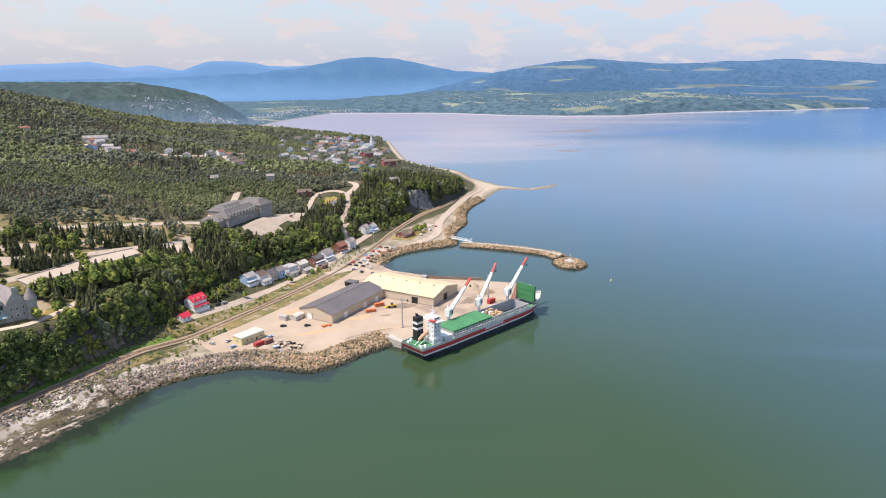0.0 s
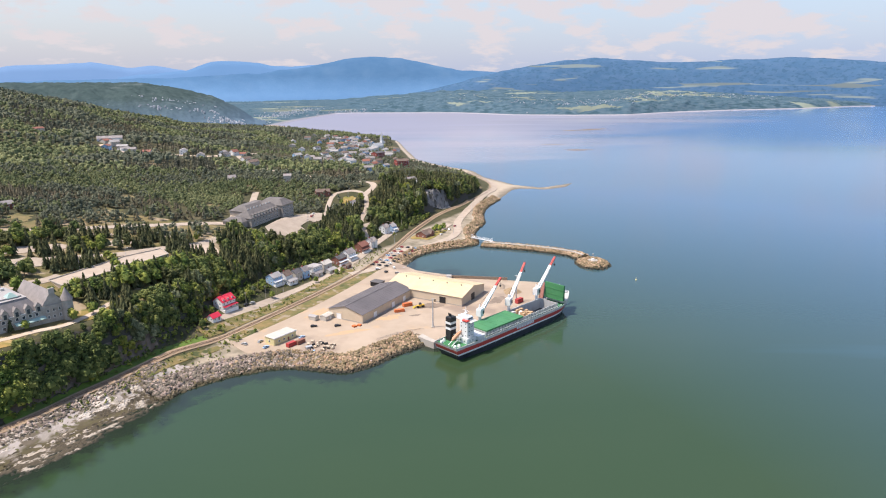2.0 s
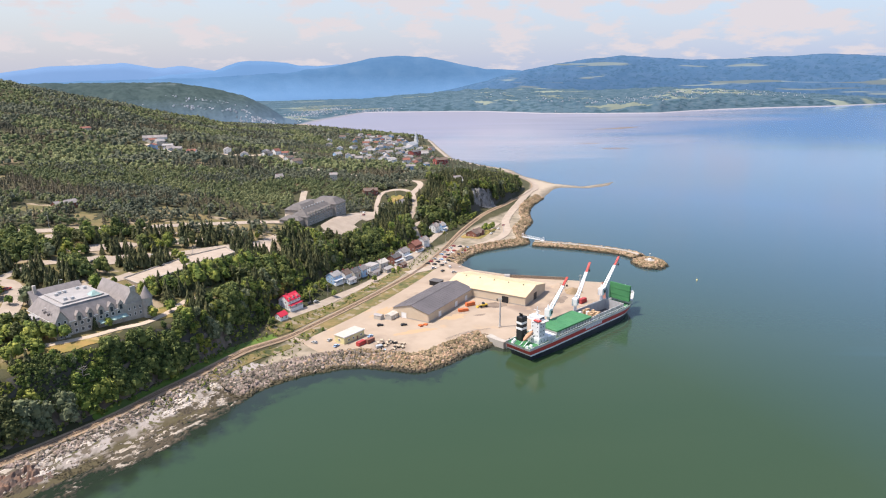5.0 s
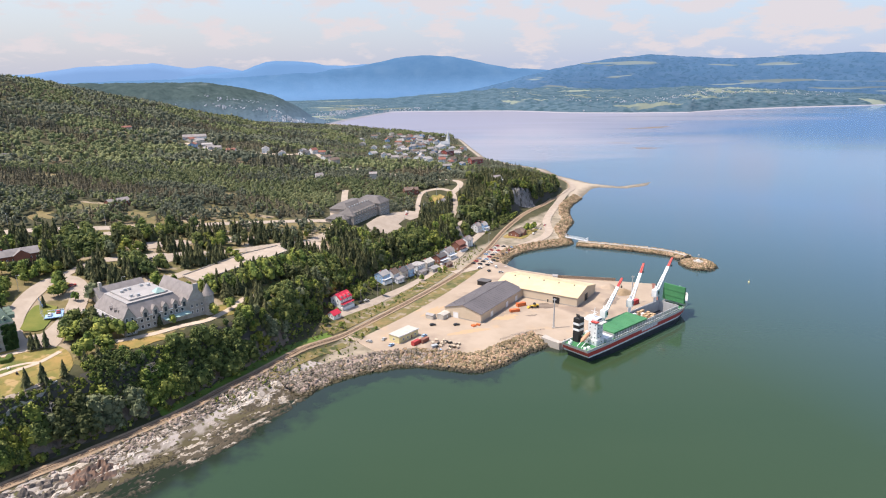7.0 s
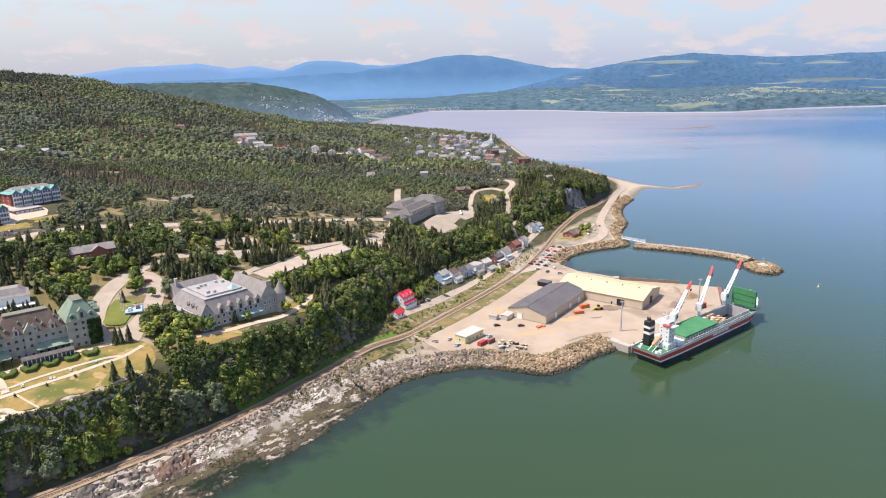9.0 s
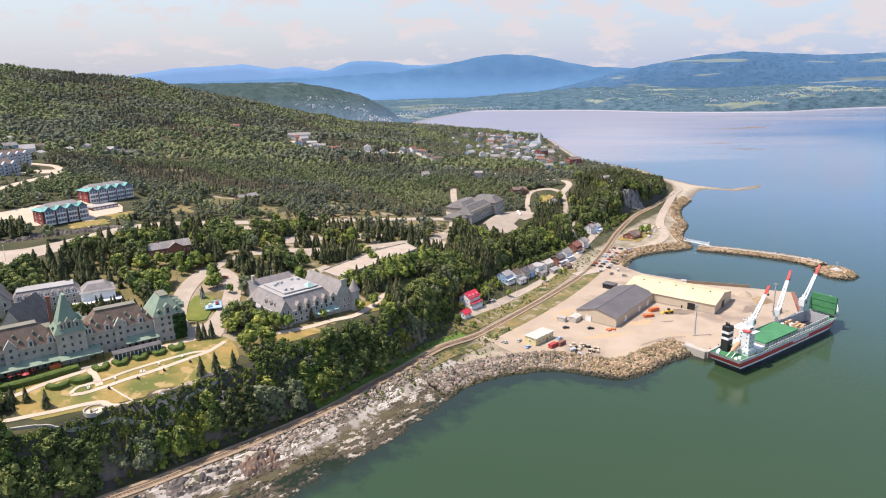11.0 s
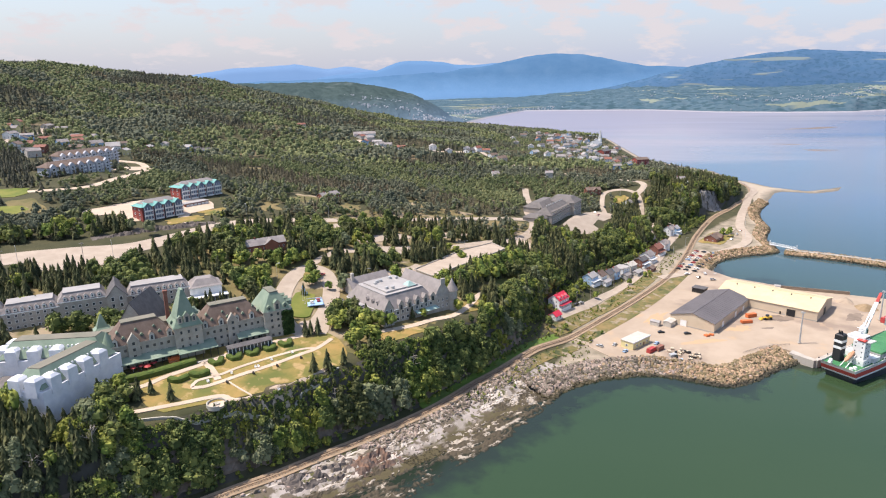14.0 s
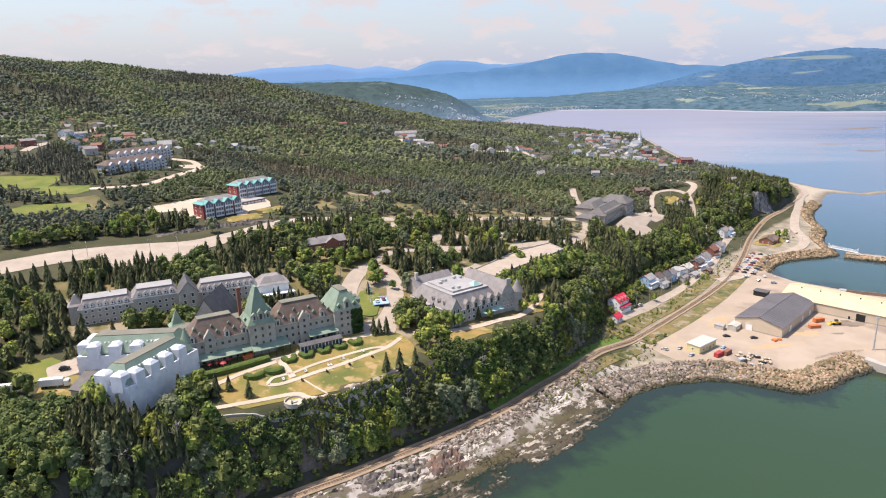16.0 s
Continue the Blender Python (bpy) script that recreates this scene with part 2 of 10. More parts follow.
# clearer, bluer water away from the land; reflected sky's blue put into its colour
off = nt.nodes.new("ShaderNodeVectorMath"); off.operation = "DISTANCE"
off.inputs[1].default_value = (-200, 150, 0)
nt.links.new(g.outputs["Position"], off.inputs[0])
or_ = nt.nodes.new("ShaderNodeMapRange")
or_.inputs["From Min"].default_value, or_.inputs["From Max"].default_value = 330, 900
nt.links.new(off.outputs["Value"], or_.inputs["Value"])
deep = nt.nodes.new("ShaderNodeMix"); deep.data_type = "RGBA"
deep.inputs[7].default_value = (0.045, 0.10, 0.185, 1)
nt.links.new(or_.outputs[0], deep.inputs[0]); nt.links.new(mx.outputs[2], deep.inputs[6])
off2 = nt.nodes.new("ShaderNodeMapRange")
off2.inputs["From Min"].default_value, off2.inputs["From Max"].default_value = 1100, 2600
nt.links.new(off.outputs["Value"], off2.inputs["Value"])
painted_sky_blue = nt.nodes.new("ShaderNodeMix"); painted_sky_blue.data_type = "RGBA"
painted_sky_blue.inputs[7].default_value = (0.105, 0.195, 0.375, 1)
nt.links.new(off2.outputs[0], painted_sky_blue.inputs[0]); nt.links.new(deep.outputs[2], painted_sky_blue.inputs[6])
mx = painted_sky_blue
# paler, warmer water colour in the bay, towards the river mouth
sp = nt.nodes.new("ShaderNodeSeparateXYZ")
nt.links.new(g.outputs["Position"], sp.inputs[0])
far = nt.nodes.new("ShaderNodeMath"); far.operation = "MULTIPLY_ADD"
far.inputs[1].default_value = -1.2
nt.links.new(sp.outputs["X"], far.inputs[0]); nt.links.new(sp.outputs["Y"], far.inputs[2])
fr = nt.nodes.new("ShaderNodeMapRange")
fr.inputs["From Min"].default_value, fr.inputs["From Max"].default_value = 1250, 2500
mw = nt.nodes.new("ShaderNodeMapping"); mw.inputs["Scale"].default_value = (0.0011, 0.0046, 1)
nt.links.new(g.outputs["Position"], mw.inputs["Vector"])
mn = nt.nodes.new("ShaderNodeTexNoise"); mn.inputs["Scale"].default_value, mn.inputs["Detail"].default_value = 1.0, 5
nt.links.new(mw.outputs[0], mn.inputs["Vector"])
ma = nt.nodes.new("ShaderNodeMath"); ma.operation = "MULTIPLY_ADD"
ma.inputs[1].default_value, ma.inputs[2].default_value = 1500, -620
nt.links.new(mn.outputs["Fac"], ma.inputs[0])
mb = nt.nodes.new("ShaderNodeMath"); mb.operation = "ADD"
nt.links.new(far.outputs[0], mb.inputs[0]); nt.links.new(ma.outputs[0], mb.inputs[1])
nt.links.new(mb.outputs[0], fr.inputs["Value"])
bay_tint = nt.nodes.new("ShaderNodeMix"); bay_tint.data_type = "RGBA"
bay_tint.inputs[7].default_value = (0.455, 0.375, 0.36, 1)
nt.links.new(fr.outputs[0], bay_tint.inputs[0]); nt.links.new(mx.outputs[2], bay_tint.inputs[6])
# long streaks ruffled by a breeze: their weaker sky reflection painted as darker colour
gust = nt.nodes.new("ShaderNodeMapping"); gust.inputs["Scale"].default_value = (0.0012, 0.0075, 1)
nt.links.new(g.outputs["Position"], gust.inputs["Vector"])
gn = nt.nodes.new("ShaderNodeTexNoise"); gn.inputs["Scale"].default_value, gn.inputs["Detail"].default_value = 1.0, 4
nt.links.new(gust.outputs[0], gn.inputs["Vector"])
gd = nt.nodes.new("ShaderNodeVectorMath"); gd.operation = "DISTANCE"
gm = nt.nodes.new("ShaderNodeMapping"); gm.inputs["Scale"].default_value = (0.45, 1, 1)
nt.links.new(g.outputs["Position"], gm.inputs["Vector"])
nt.links.new(gm.outputs[0], gd.inputs[0]); gd.inputs[1].default_value = (450, 1540, 0)
gr = nt.nodes.new("ShaderNodeMapRange")
gr.inputs["From Min"].default_value, gr.inputs["From Max"].default_value = 120, 420
gr.inputs["To Min"].default_value, gr.inputs["To Max"].default_value = 0.2, 0.0
nt.links.new(gd.outputs["Value"], gr.inputs["Value"])
gs = nt.nodes.new("ShaderNodeMath"); gs.operation = "ADD"
nt.links.new(gn.outputs["Fac"], gs.inputs[0]); nt.links.new(gr.outputs[0], gs.inputs[1])
gt = nt.nodes.new("ShaderNodeMapRange")
gt.inputs["From Min"].default_value, gt.inputs["From Max"].default_value = 0.60, 0.76
gt.inputs["To Max"].default_value = 0.7
nt.links.new(gs.outputs[0], gt.inputs["Value"])
painted_ruffle = nt.nodes.new("ShaderNodeMix"); painted_ruffle.data_type = "RGBA"
painted_ruffle.inputs[7].default_value = (0.055, 0.125, 0.19, 1)
nt.links.new(gt.outputs[0], painted_ruffle.inputs[0]); nt.links.new(bay_tint.outputs[2], painted_ruffle.inputs[6])
# dark weed on the bottom close inshore
weed = nt.nodes.new("ShaderNodeAttribute"); weed.attribute_name = "weed"
wn = nt.nodes.new("ShaderNodeTexNoise"); wn.inputs["Scale"].default_value, wn.inputs["Detail"].default_value = 0.11, 6
nt.links.new(g.outputs["Position"], wn.inputs["Vector"])
wm = nt.nodes.new("ShaderNodeMath"); wm.operation = "MULTIPLY_ADD"; wm.inputs[1].default_value = 1.6
wo = nt.nodes.new("ShaderNodeMath"); wo.operation = "MULTIPLY_ADD"
wo.inputs[1].default_value, wo.inputs[2].default_value = 1.5, -1.3
nt.links.new(weed.outputs["Fac"], wo.inputs[0])
nt.links.new(wn.outputs["Fac"], wm.inputs[0]); nt.links.new(wo.outputs[0], wm.inputs[2])
wr = nt.nodes.new("ShaderNodeMapRange")
wr.inputs["From Min"].default_value, wr.inputs["From Max"].default_value = 0.0, 0.55
wr.inputs["To Max"].default_value = 0.82
nt.links.new(wm.outputs[0], wr.inputs["Value"])
bed = nt.nodes.new("ShaderNodeMix"); bed.data_type = "RGBA"
bed.inputs[7].default_value = (0.016, 0.022, 0.018, 1)
nt.links.new(wr.outputs[0], bed.inputs[0]); nt.links.new(painted_ruffle.outputs[2], bed.inputs[6])
nt.links.new(bed.outputs[2], p.inputs["Base Color"])
# a plain diffuse share mixed in over the same stretch
bay_diffuse = nt.nodes.new("ShaderNodeBsdfDiffuse")
bay_diffuse.inputs["Color"].default_value = (0.215, 0.222, 0.28, 1)
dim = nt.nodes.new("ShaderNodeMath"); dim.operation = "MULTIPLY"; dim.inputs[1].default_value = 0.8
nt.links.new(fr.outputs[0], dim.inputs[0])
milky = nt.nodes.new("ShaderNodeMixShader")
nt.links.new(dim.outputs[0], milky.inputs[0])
nt.links.new(p.outputs[0], milky.inputs[1]); nt.links.new(bay_diffuse.outputs[0], milky.inputs[2])
nt.links.new(milky.outputs[0], nt.nodes["Material Output"].inputs["Surface"])
w1 = nt.nodes.new("ShaderNodeTexNoise")
w1.inputs["Scale"].default_value, w1.inputs["Detail"].default_value = 0.35, 6
nt.links.new(g.outputs["Position"], w1.inputs["Vector"])
bp = nt.nodes.new("ShaderNodeBump")
bp.inputs["Strength"].default_value, bp.inputs["Distance"].default_value = 0.25, 0.14
calm = nt.nodes.new("ShaderNodeMapRange")
calm.inputs["From Min"].default_value, calm.inputs["From Max"].default_value = 500, 1300
calm.inputs["To Min"].default_value, calm.inputs["To Max"].default_value = 0.25, 0.0
nt.links.new(off.outputs["Value"], calm.inputs["Value"]); nt.links.new(calm.outputs[0], bp.inputs["Strength"])
nt.links.new(w1.outputs["Fac"], bp.inputs["Height"])
nt.links.new(bp.outputs[0], p.inputs["Normal"])

ASPHALT = surf("pale_dusty_asphalt", (0.34, 0.275, 0.215), (0.41, 0.335, 0.265), 0.15, 0.95, bump=0.02)
GRAVEL = surf("gravel_yard", (0.33, 0.258, 0.19), (0.395, 0.312, 0.235), 0.05, 0.95, bump=0.05, bscale=1.5)
blend(GRAVEL, (0.26, 0.20, 0.155), 0.035, 0.52, 0.66)
blend(GRAVEL, (0.42, 0.30, 0.19), 0.06, 0.60, 0.72)
SAND = surf("dry_sand", (0.45, 0.35, 0.26), (0.53, 0.425, 0.325), 0.08, 0.95)
DRYGRASS = surf("dry_lawn", (0.31, 0.205, 0.068), (0.165, 0.152, 0.040), 0.09, 0.95, bump=0.1)
LAWN = surf("green_lawn", (0.105, 0.135, 0.024), (0.19, 0.185, 0.042), 0.07, 0.95, bump=0.1)
VERGE = surf("weedy_verge", (0.235, 0.165, 0.07), (0.09, 0.10, 0.034), 0.12, 0.95, bump=0.3)
blend(VERGE, (0.27, 0.215, 0.15), 0.16, 0.57, 0.63)
blend(VERGE, (0.065, 0.075, 0.028), 0.09, 0.56, 0.62)
BRIGHT = surf("fresh_green_bank", (0.115, 0.185, 0.028), (0.085, 0.12, 0.03), 0.1, 0.95, bump=0.3)
BALLAST = surf("railway_ballast", (0.347, 0.244, 0.158), (0.252, 0.187, 0.124), 0.4, 0.95, bump=0.05)
RAIL = surf("rusty_rail", (0.16, 0.09, 0.06), (0.26, 0.2, 0.16), 1.0, 0.5, 0.7)
blend(DRYGRASS, (0.115, 0.125, 0.032), 0.05, 0.50, 0.62)
blend(DRYGRASS, (0.36, 0.25, 0.11), 0.16, 0.56, 0.64)
SLEEPER = surf("tarred_timber", (0.20, 0.15, 0.11), (0.27, 0.20, 0.145), 1.0, 0.9)
ROCK = surf("quarry_rock", (0.198, 0.142, 0.078), (0.342, 0.254, 0.156), 0.06, 0.9, bump=0.15, bscale=1.2, island=0.55)
over(ROCK, (0.05, 0.045, 0.032), 1.0, 1.8, 0.3)
SHELF = surf("foreshore_rock", (0.300, 0.246, 0.196), (0.145, 0.116, 0.088), 0.2, 0.9, bump=0.2, bscale=0.9, island=0.6)
over(SHELF, (0.075, 0.062, 0.034), 0.9, 1.9, 0.9)
SLAB = surf("flat_bedrock", (0.40, 0.35, 0.32), (0.27, 0.235, 0.20), 0.16, 0.9, bump=0.6, bscale=0.45, stretch=(1.6, 0.6, 1))
blend(SLAB, (0.13, 0.105, 0.075), 0.13, 0.5, 0.56)
blend(SLAB, (0.10, 0.095, 0.04), 0.3, 0.56, 0.62)
over(SLAB, (0.085, 0.07, 0.036), 0.9, 1.9, 1.0)
CLIFF = surf("cliff_rock", (0.085, 0.068, 0.052), (0.18, 0.148, 0.115), 0.2, 0.9, bump=0.5, bscale=0.3, island=0.2, stretch=(1, 1, 0.35))
REDCRAG = surf("reddish_bedrock", (0.20, 0.115, 0.075), (0.105, 0.085, 0.075), 0.25, 0.9, bump=0.5, bscale=0.6)
GREYCRAG = surf("dark_bedrock", (0.065, 0.054, 0.048), (0.175, 0.146, 0.126), 0.22, 0.9, bump=0.6, bscale=0.5, stretch=(1, 1, 3))
LIMECRAG = surf("pale_grey_crag", (0.25, 0.235, 0.22), (0.135, 0.125, 0.115), 0.18, 0.9, bump=0.6, bscale=0.4)
CONCRETE = surf("weathered_concrete", (0.42, 0.38, 0.33), (0.34, 0.30, 0.255), 0.15, 0.9, bump=0.03)
STONE = surf("grey_ashlar", (0.33, 0.305, 0.255), (0.43, 0.40, 0.34), 0.35, 0.9, bump=0.04, bscale=1.5)
PALESTONE = surf("pale_carved_stone", (0.46, 0.44, 0.40), (0.55, 0.53, 0.49), 0.4, 0.85)
GREYSTONE = surf("grey_fieldstone", (0.34, 0.31, 0.27), (0.44, 0.405, 0.355), 0.4, 0.9, bump=0.04, bscale=1.5)
COPPER = surf("green_copper", (0.165, 0.222, 0.162), (0.235, 0.285, 0.215), 0.2, 0.7, bump=0.02)
TILE = surf("brown_roof_tile", (0.120, 0.084, 0.066), (0.178, 0.130, 0.104), 0.3, 0.85, bump=0.05, bscale=2)
SLATE = surf("grey_shingle", (0.201, 0.180, 0.171), (0.278, 0.248, 0.235), 0.25, 0.85, bump=0.03, bscale=2)
DARKROOF = surf("dark_shingle", (0.085, 0.08, 0.08), (0.13, 0.12, 0.12), 0.3, 0.85)
FLATROOF = surf("pale_roof_membrane", (0.36, 0.335, 0.32), (0.28, 0.262, 0.25), 0.1, 0.8)
TANROOF = surf("tarred_gravel_roof", (0.205, 0.185, 0.145), (0.160, 0.155, 0.118), 0.1, 0.9)
WRAP = surf("white_scaffold_sheet", (0.74, 0.73, 0.76), (0.62, 0.62, 0.66), 0.3, 0.55, bump=0.35, bscale=0.45)
CREAM = surf("cream_metal", (0.57, 0.44, 0.26), (0.62, 0.49, 0.31), 0.1, 0.55, bump=0.01, spec=0.4)
CREAMWALL = surf("tan_cladding", (0.50, 0.40, 0.29), (0.55, 0.45, 0.33), 0.12, 0.65)
GREYROOF = surf("brown_grey_metal_roof", (0.112, 0.100, 0.100), (0.142, 0.126, 0.126), 0.06, 0.55, stretch=(1, 1, 1))
YELLOWWALL = surf("pale_yellow_cladding", (0.66, 0.58, 0.30), (0.60, 0.52, 0.27), 0.15, 0.7)
WHITE = surf("white_paint", (0.78, 0.77, 0.75), (0.70, 0.69, 0.67), 0.4, 0.55)
SHIPWHITE = surf("ship_white_paint", (0.76, 0.76, 0.75), (0.66, 0.65, 0.63), 0.25, 0.45, stretch=(1, 1, 0.2))
SHIPGREY = surf("ship_grey_paint", (0.45, 0.45, 0.45), (0.36, 0.35, 0.34), 0.3, 0.5, stretch=(1, 1, 0.2))
SHIPPALE = surf("ship_pale_paint", (0.60, 0.58, 0.55), (0.50, 0.48, 0.45), 0.3, 0.5, stretch=(1, 1, 0.2))
SHIPRED = surf("ship_red_paint", (0.50, 0.055, 0.045), (0.42, 0.06, 0.05), 0.3, 0.45)
SHIPBLUE = surf("ship_dark_hull_paint", (0.020, 0.024, 0.036), (0.04, 0.042, 0.05), 0.2, 0.4)
SHIPGREEN = surf("ship_green_paint", (0.048, 0.175, 0.070), (0.066, 0.215, 0.088), 0.15, 0.55)
BLACK = surf("black_paint", (0.018, 0.018, 0.02), (0.03, 0.03, 0.03), 0.5, 0.5)
ORANGE = surf("orange_paint", (0.62, 0.16, 0.05), (0.52, 0.14, 0.05), 0.5, 0.55)
LIFEBOAT = surf("faded_orange_paint", (0.58, 0.30, 0.17), (0.50, 0.27, 0.16), 0.5, 0.6)
YELLOW = surf("yellow_paint", (0.60, 0.38, 0.04), (0.52, 0.33, 0.05), 0.5, 0.55)
REDPAINT = surf("red_paint", (0.42, 0.055, 0.05), (0.34, 0.05, 0.05), 0.5, 0.55)
REDROOF = surf("crimson_metal_roof", (0.60, 0.035, 0.065), (0.52, 0.035, 0.06), 0.3, 0.5)
BRICK = surf("red_brick", (0.30, 0.075, 0.06), (0.24, 0.06, 0.05), 0.4, 0.85)
BROWNWALL = surf("brown_siding", (0.20, 0.085, 0.06), (0.25, 0.11, 0.08), 0.4, 0.8)
CONDOWALL = surf("blue_grey_siding", (0.136, 0.170, 0.224), (0.177, 0.211, 0.266), 0.4, 0.75)
PALEBLUE = surf("pale_grey_siding", (0.46, 0.47, 0.50), (0.40, 0.41, 0.45), 0.3, 0.75)
BLUEWALL = surf("blue_siding", (0.34, 0.48, 0.66), (0.28, 0.42, 0.60), 0.4, 0.7)
TEAL = surf("teal_metal_roof", (0.115, 0.295, 0.267), (0.161, 0.344, 0.313), 0.2, 0.55)
BEIGE = surf("beige_siding", (0.50, 0.46, 0.40), (0.44, 0.40, 0.345), 0.3, 0.75)
INNROOF = surf("weathered_brown_shingle", (0.118, 0.106, 0.100), (0.170, 0.153, 0.143), 0.2, 0.9, bump=0.03, bscale=2)
INNWALL = surf("tan_render", (0.30, 0.265, 0.23), (0.36, 0.32, 0.28), 0.3, 0.9)
GLASS = surf("window_glass", (0.035, 0.042, 0.05), (0.06, 0.07, 0.085), 0.3, 0.12, spec=0.6)
SKYLIGHT = surf("pale_green_skylight", (0.30, 0.42, 0.38), (0.36, 0.47, 0.43), 0.4, 0.25)
TYRE = surf("tyre_rubber", (0.02, 0.02, 0.02), (0.03, 0.03, 0.03), 1, 0.8)
STEEL = surf("galvanised_steel", (0.50, 0.50, 0.49), (0.42, 0.42, 0.41), 0.5, 0.5, 0.3)
TIMBER = surf("sawn_timber", (0.42, 0.28, 0.16), (0.52, 0.36, 0.21), 0.5, 0.85, island=0.2)
BARK = surf("tree_bark", (0.11, 0.08, 0.055), (0.17, 0.13, 0.095), 1.0, 0.95)
DEADWOOD = surf("bleached_wood", (0.36, 0.32, 0.28), (0.28, 0.24, 0.2), 1.0, 0.95)
FIR = surf("fir_needles", (0.051, 0.062, 0.026), (0.107, 0.107, 0.041), 0.13, 0.9, island=0.6, detail=2)
LEAF = surf("broad_leaves", (0.078, 0.124, 0.022), (0.193, 0.212, 0.041), 0.11, 0.85, island=0.68, detail=2)
DEEPLEAF = surf("deep_green_leaves", (0.061, 0.088, 0.023), (0.126, 0.146, 0.038), 0.11, 0.85, island=0.68, detail=2)
OLIVE = surf("yellowing_leaves", (0.122, 0.145, 0.022), (0.195, 0.196, 0.032), 0.09, 0.85, island=0.45, detail=2)
GREYLEAF = surf("grey_green_leaves", (0.109, 0.128, 0.061), (0.166, 0.179, 0.096), 0.11, 0.85, island=0.45, detail=2)
RUSTFIR = surf("browning_needles", (0.068, 0.078, 0.027), (0.100, 0.106, 0.038), 0.1, 0.9, island=0.4, detail=2)
# hillside foliage: extra blue in the colour stands in for air haze
WOODFIR = surf("hazed_hillside_needles", (0.065, 0.069, 0.045), (0.111, 0.104, 0.071), 0.05, 0.9, island=0.3, detail=2)
WOODLEAF = surf("hazed_hillside_leaves", (0.102, 0.124, 0.052), (0.183, 0.193, 0.085), 0.03, 0.9, island=0.3, detail=2)
WOODDEEP = surf("hazed_hillside_deep_leaves", (0.083, 0.096, 0.063), (0.143, 0.146, 0.091), 0.04, 0.9, island=0.3, detail=2)
WOODBROWN = surf("hazed_hillside_scrub_pine", (0.106, 0.096, 0.058), (0.158, 0.133, 0.083), 0.04, 0.9, island=0.35, detail=2)
HEDGE = surf("clipped_hedge", (0.055, 0.085, 0.016), (0.085, 0.115, 0.022), 0.6, 0.9, bump=0.3, bscale=2)
IVY = surf("ivy_leaves", (0.025, 0.055, 0.015), (0.05, 0.09, 0.02), 0.8, 0.85, bump=0.4, bscale=2, island=0.3)


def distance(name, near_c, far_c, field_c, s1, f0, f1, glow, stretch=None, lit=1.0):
    """Far country, its air haze painted: blue in the colour, plus a glow."""
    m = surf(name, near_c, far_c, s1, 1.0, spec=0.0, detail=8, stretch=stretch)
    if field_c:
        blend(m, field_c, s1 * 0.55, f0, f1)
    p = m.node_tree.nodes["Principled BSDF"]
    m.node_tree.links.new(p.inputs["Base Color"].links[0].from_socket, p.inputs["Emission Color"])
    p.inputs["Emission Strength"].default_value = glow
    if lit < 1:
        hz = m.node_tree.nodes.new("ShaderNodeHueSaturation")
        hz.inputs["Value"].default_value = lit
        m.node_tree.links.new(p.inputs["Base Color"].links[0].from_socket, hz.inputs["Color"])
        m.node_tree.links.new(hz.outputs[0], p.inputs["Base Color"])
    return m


FAR_PALE = distance("haze_pale_ridges", (0.172, 0.282, 0.470), (0.180, 0.290, 0.480), None, 0.004, 0, 0, 1.0, None, 0.2)
FAR_BLUE = distance("haze_blue_ridges", (0.132, 0.246, 0.425), (0.140, 0.254, 0.435), None, 0.004, 0, 0, 1.0, None, 0.2)
FAR_MAIN = distance("haze_blue_mountain", (0.080, 0.168, 0.295), (0.092, 0.182, 0.312), (0.105, 0.195, 0.322), 0.014, 0.52, 0.75, 1.0, (1, 1, 2.5), 0.25)
# greyer foot: far fields, with the haze over them in their colour
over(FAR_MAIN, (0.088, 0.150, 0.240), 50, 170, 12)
FAR_COAST = distance("hazed_wooded_coast", (0.046, 0.094, 0.162), (0.064, 0.112, 0.184), None, 0.02, 0, 0, 0.42, (1, 1, 2))
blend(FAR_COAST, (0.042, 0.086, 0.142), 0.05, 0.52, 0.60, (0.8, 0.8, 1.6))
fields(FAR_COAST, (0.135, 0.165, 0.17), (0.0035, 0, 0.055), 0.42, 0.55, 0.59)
# haze painted on the hill: bluish glowing colour, paler and bluer towards its foot
FAR_HILL = distance("hazed_wooded_hill", (0.034, 0.052, 0.052), (0.056, 0.078, 0.076), (0.08, 0.10, 0.10), 0.03, 0.60, 0.74, 0.25)
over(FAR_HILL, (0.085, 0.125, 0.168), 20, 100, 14)

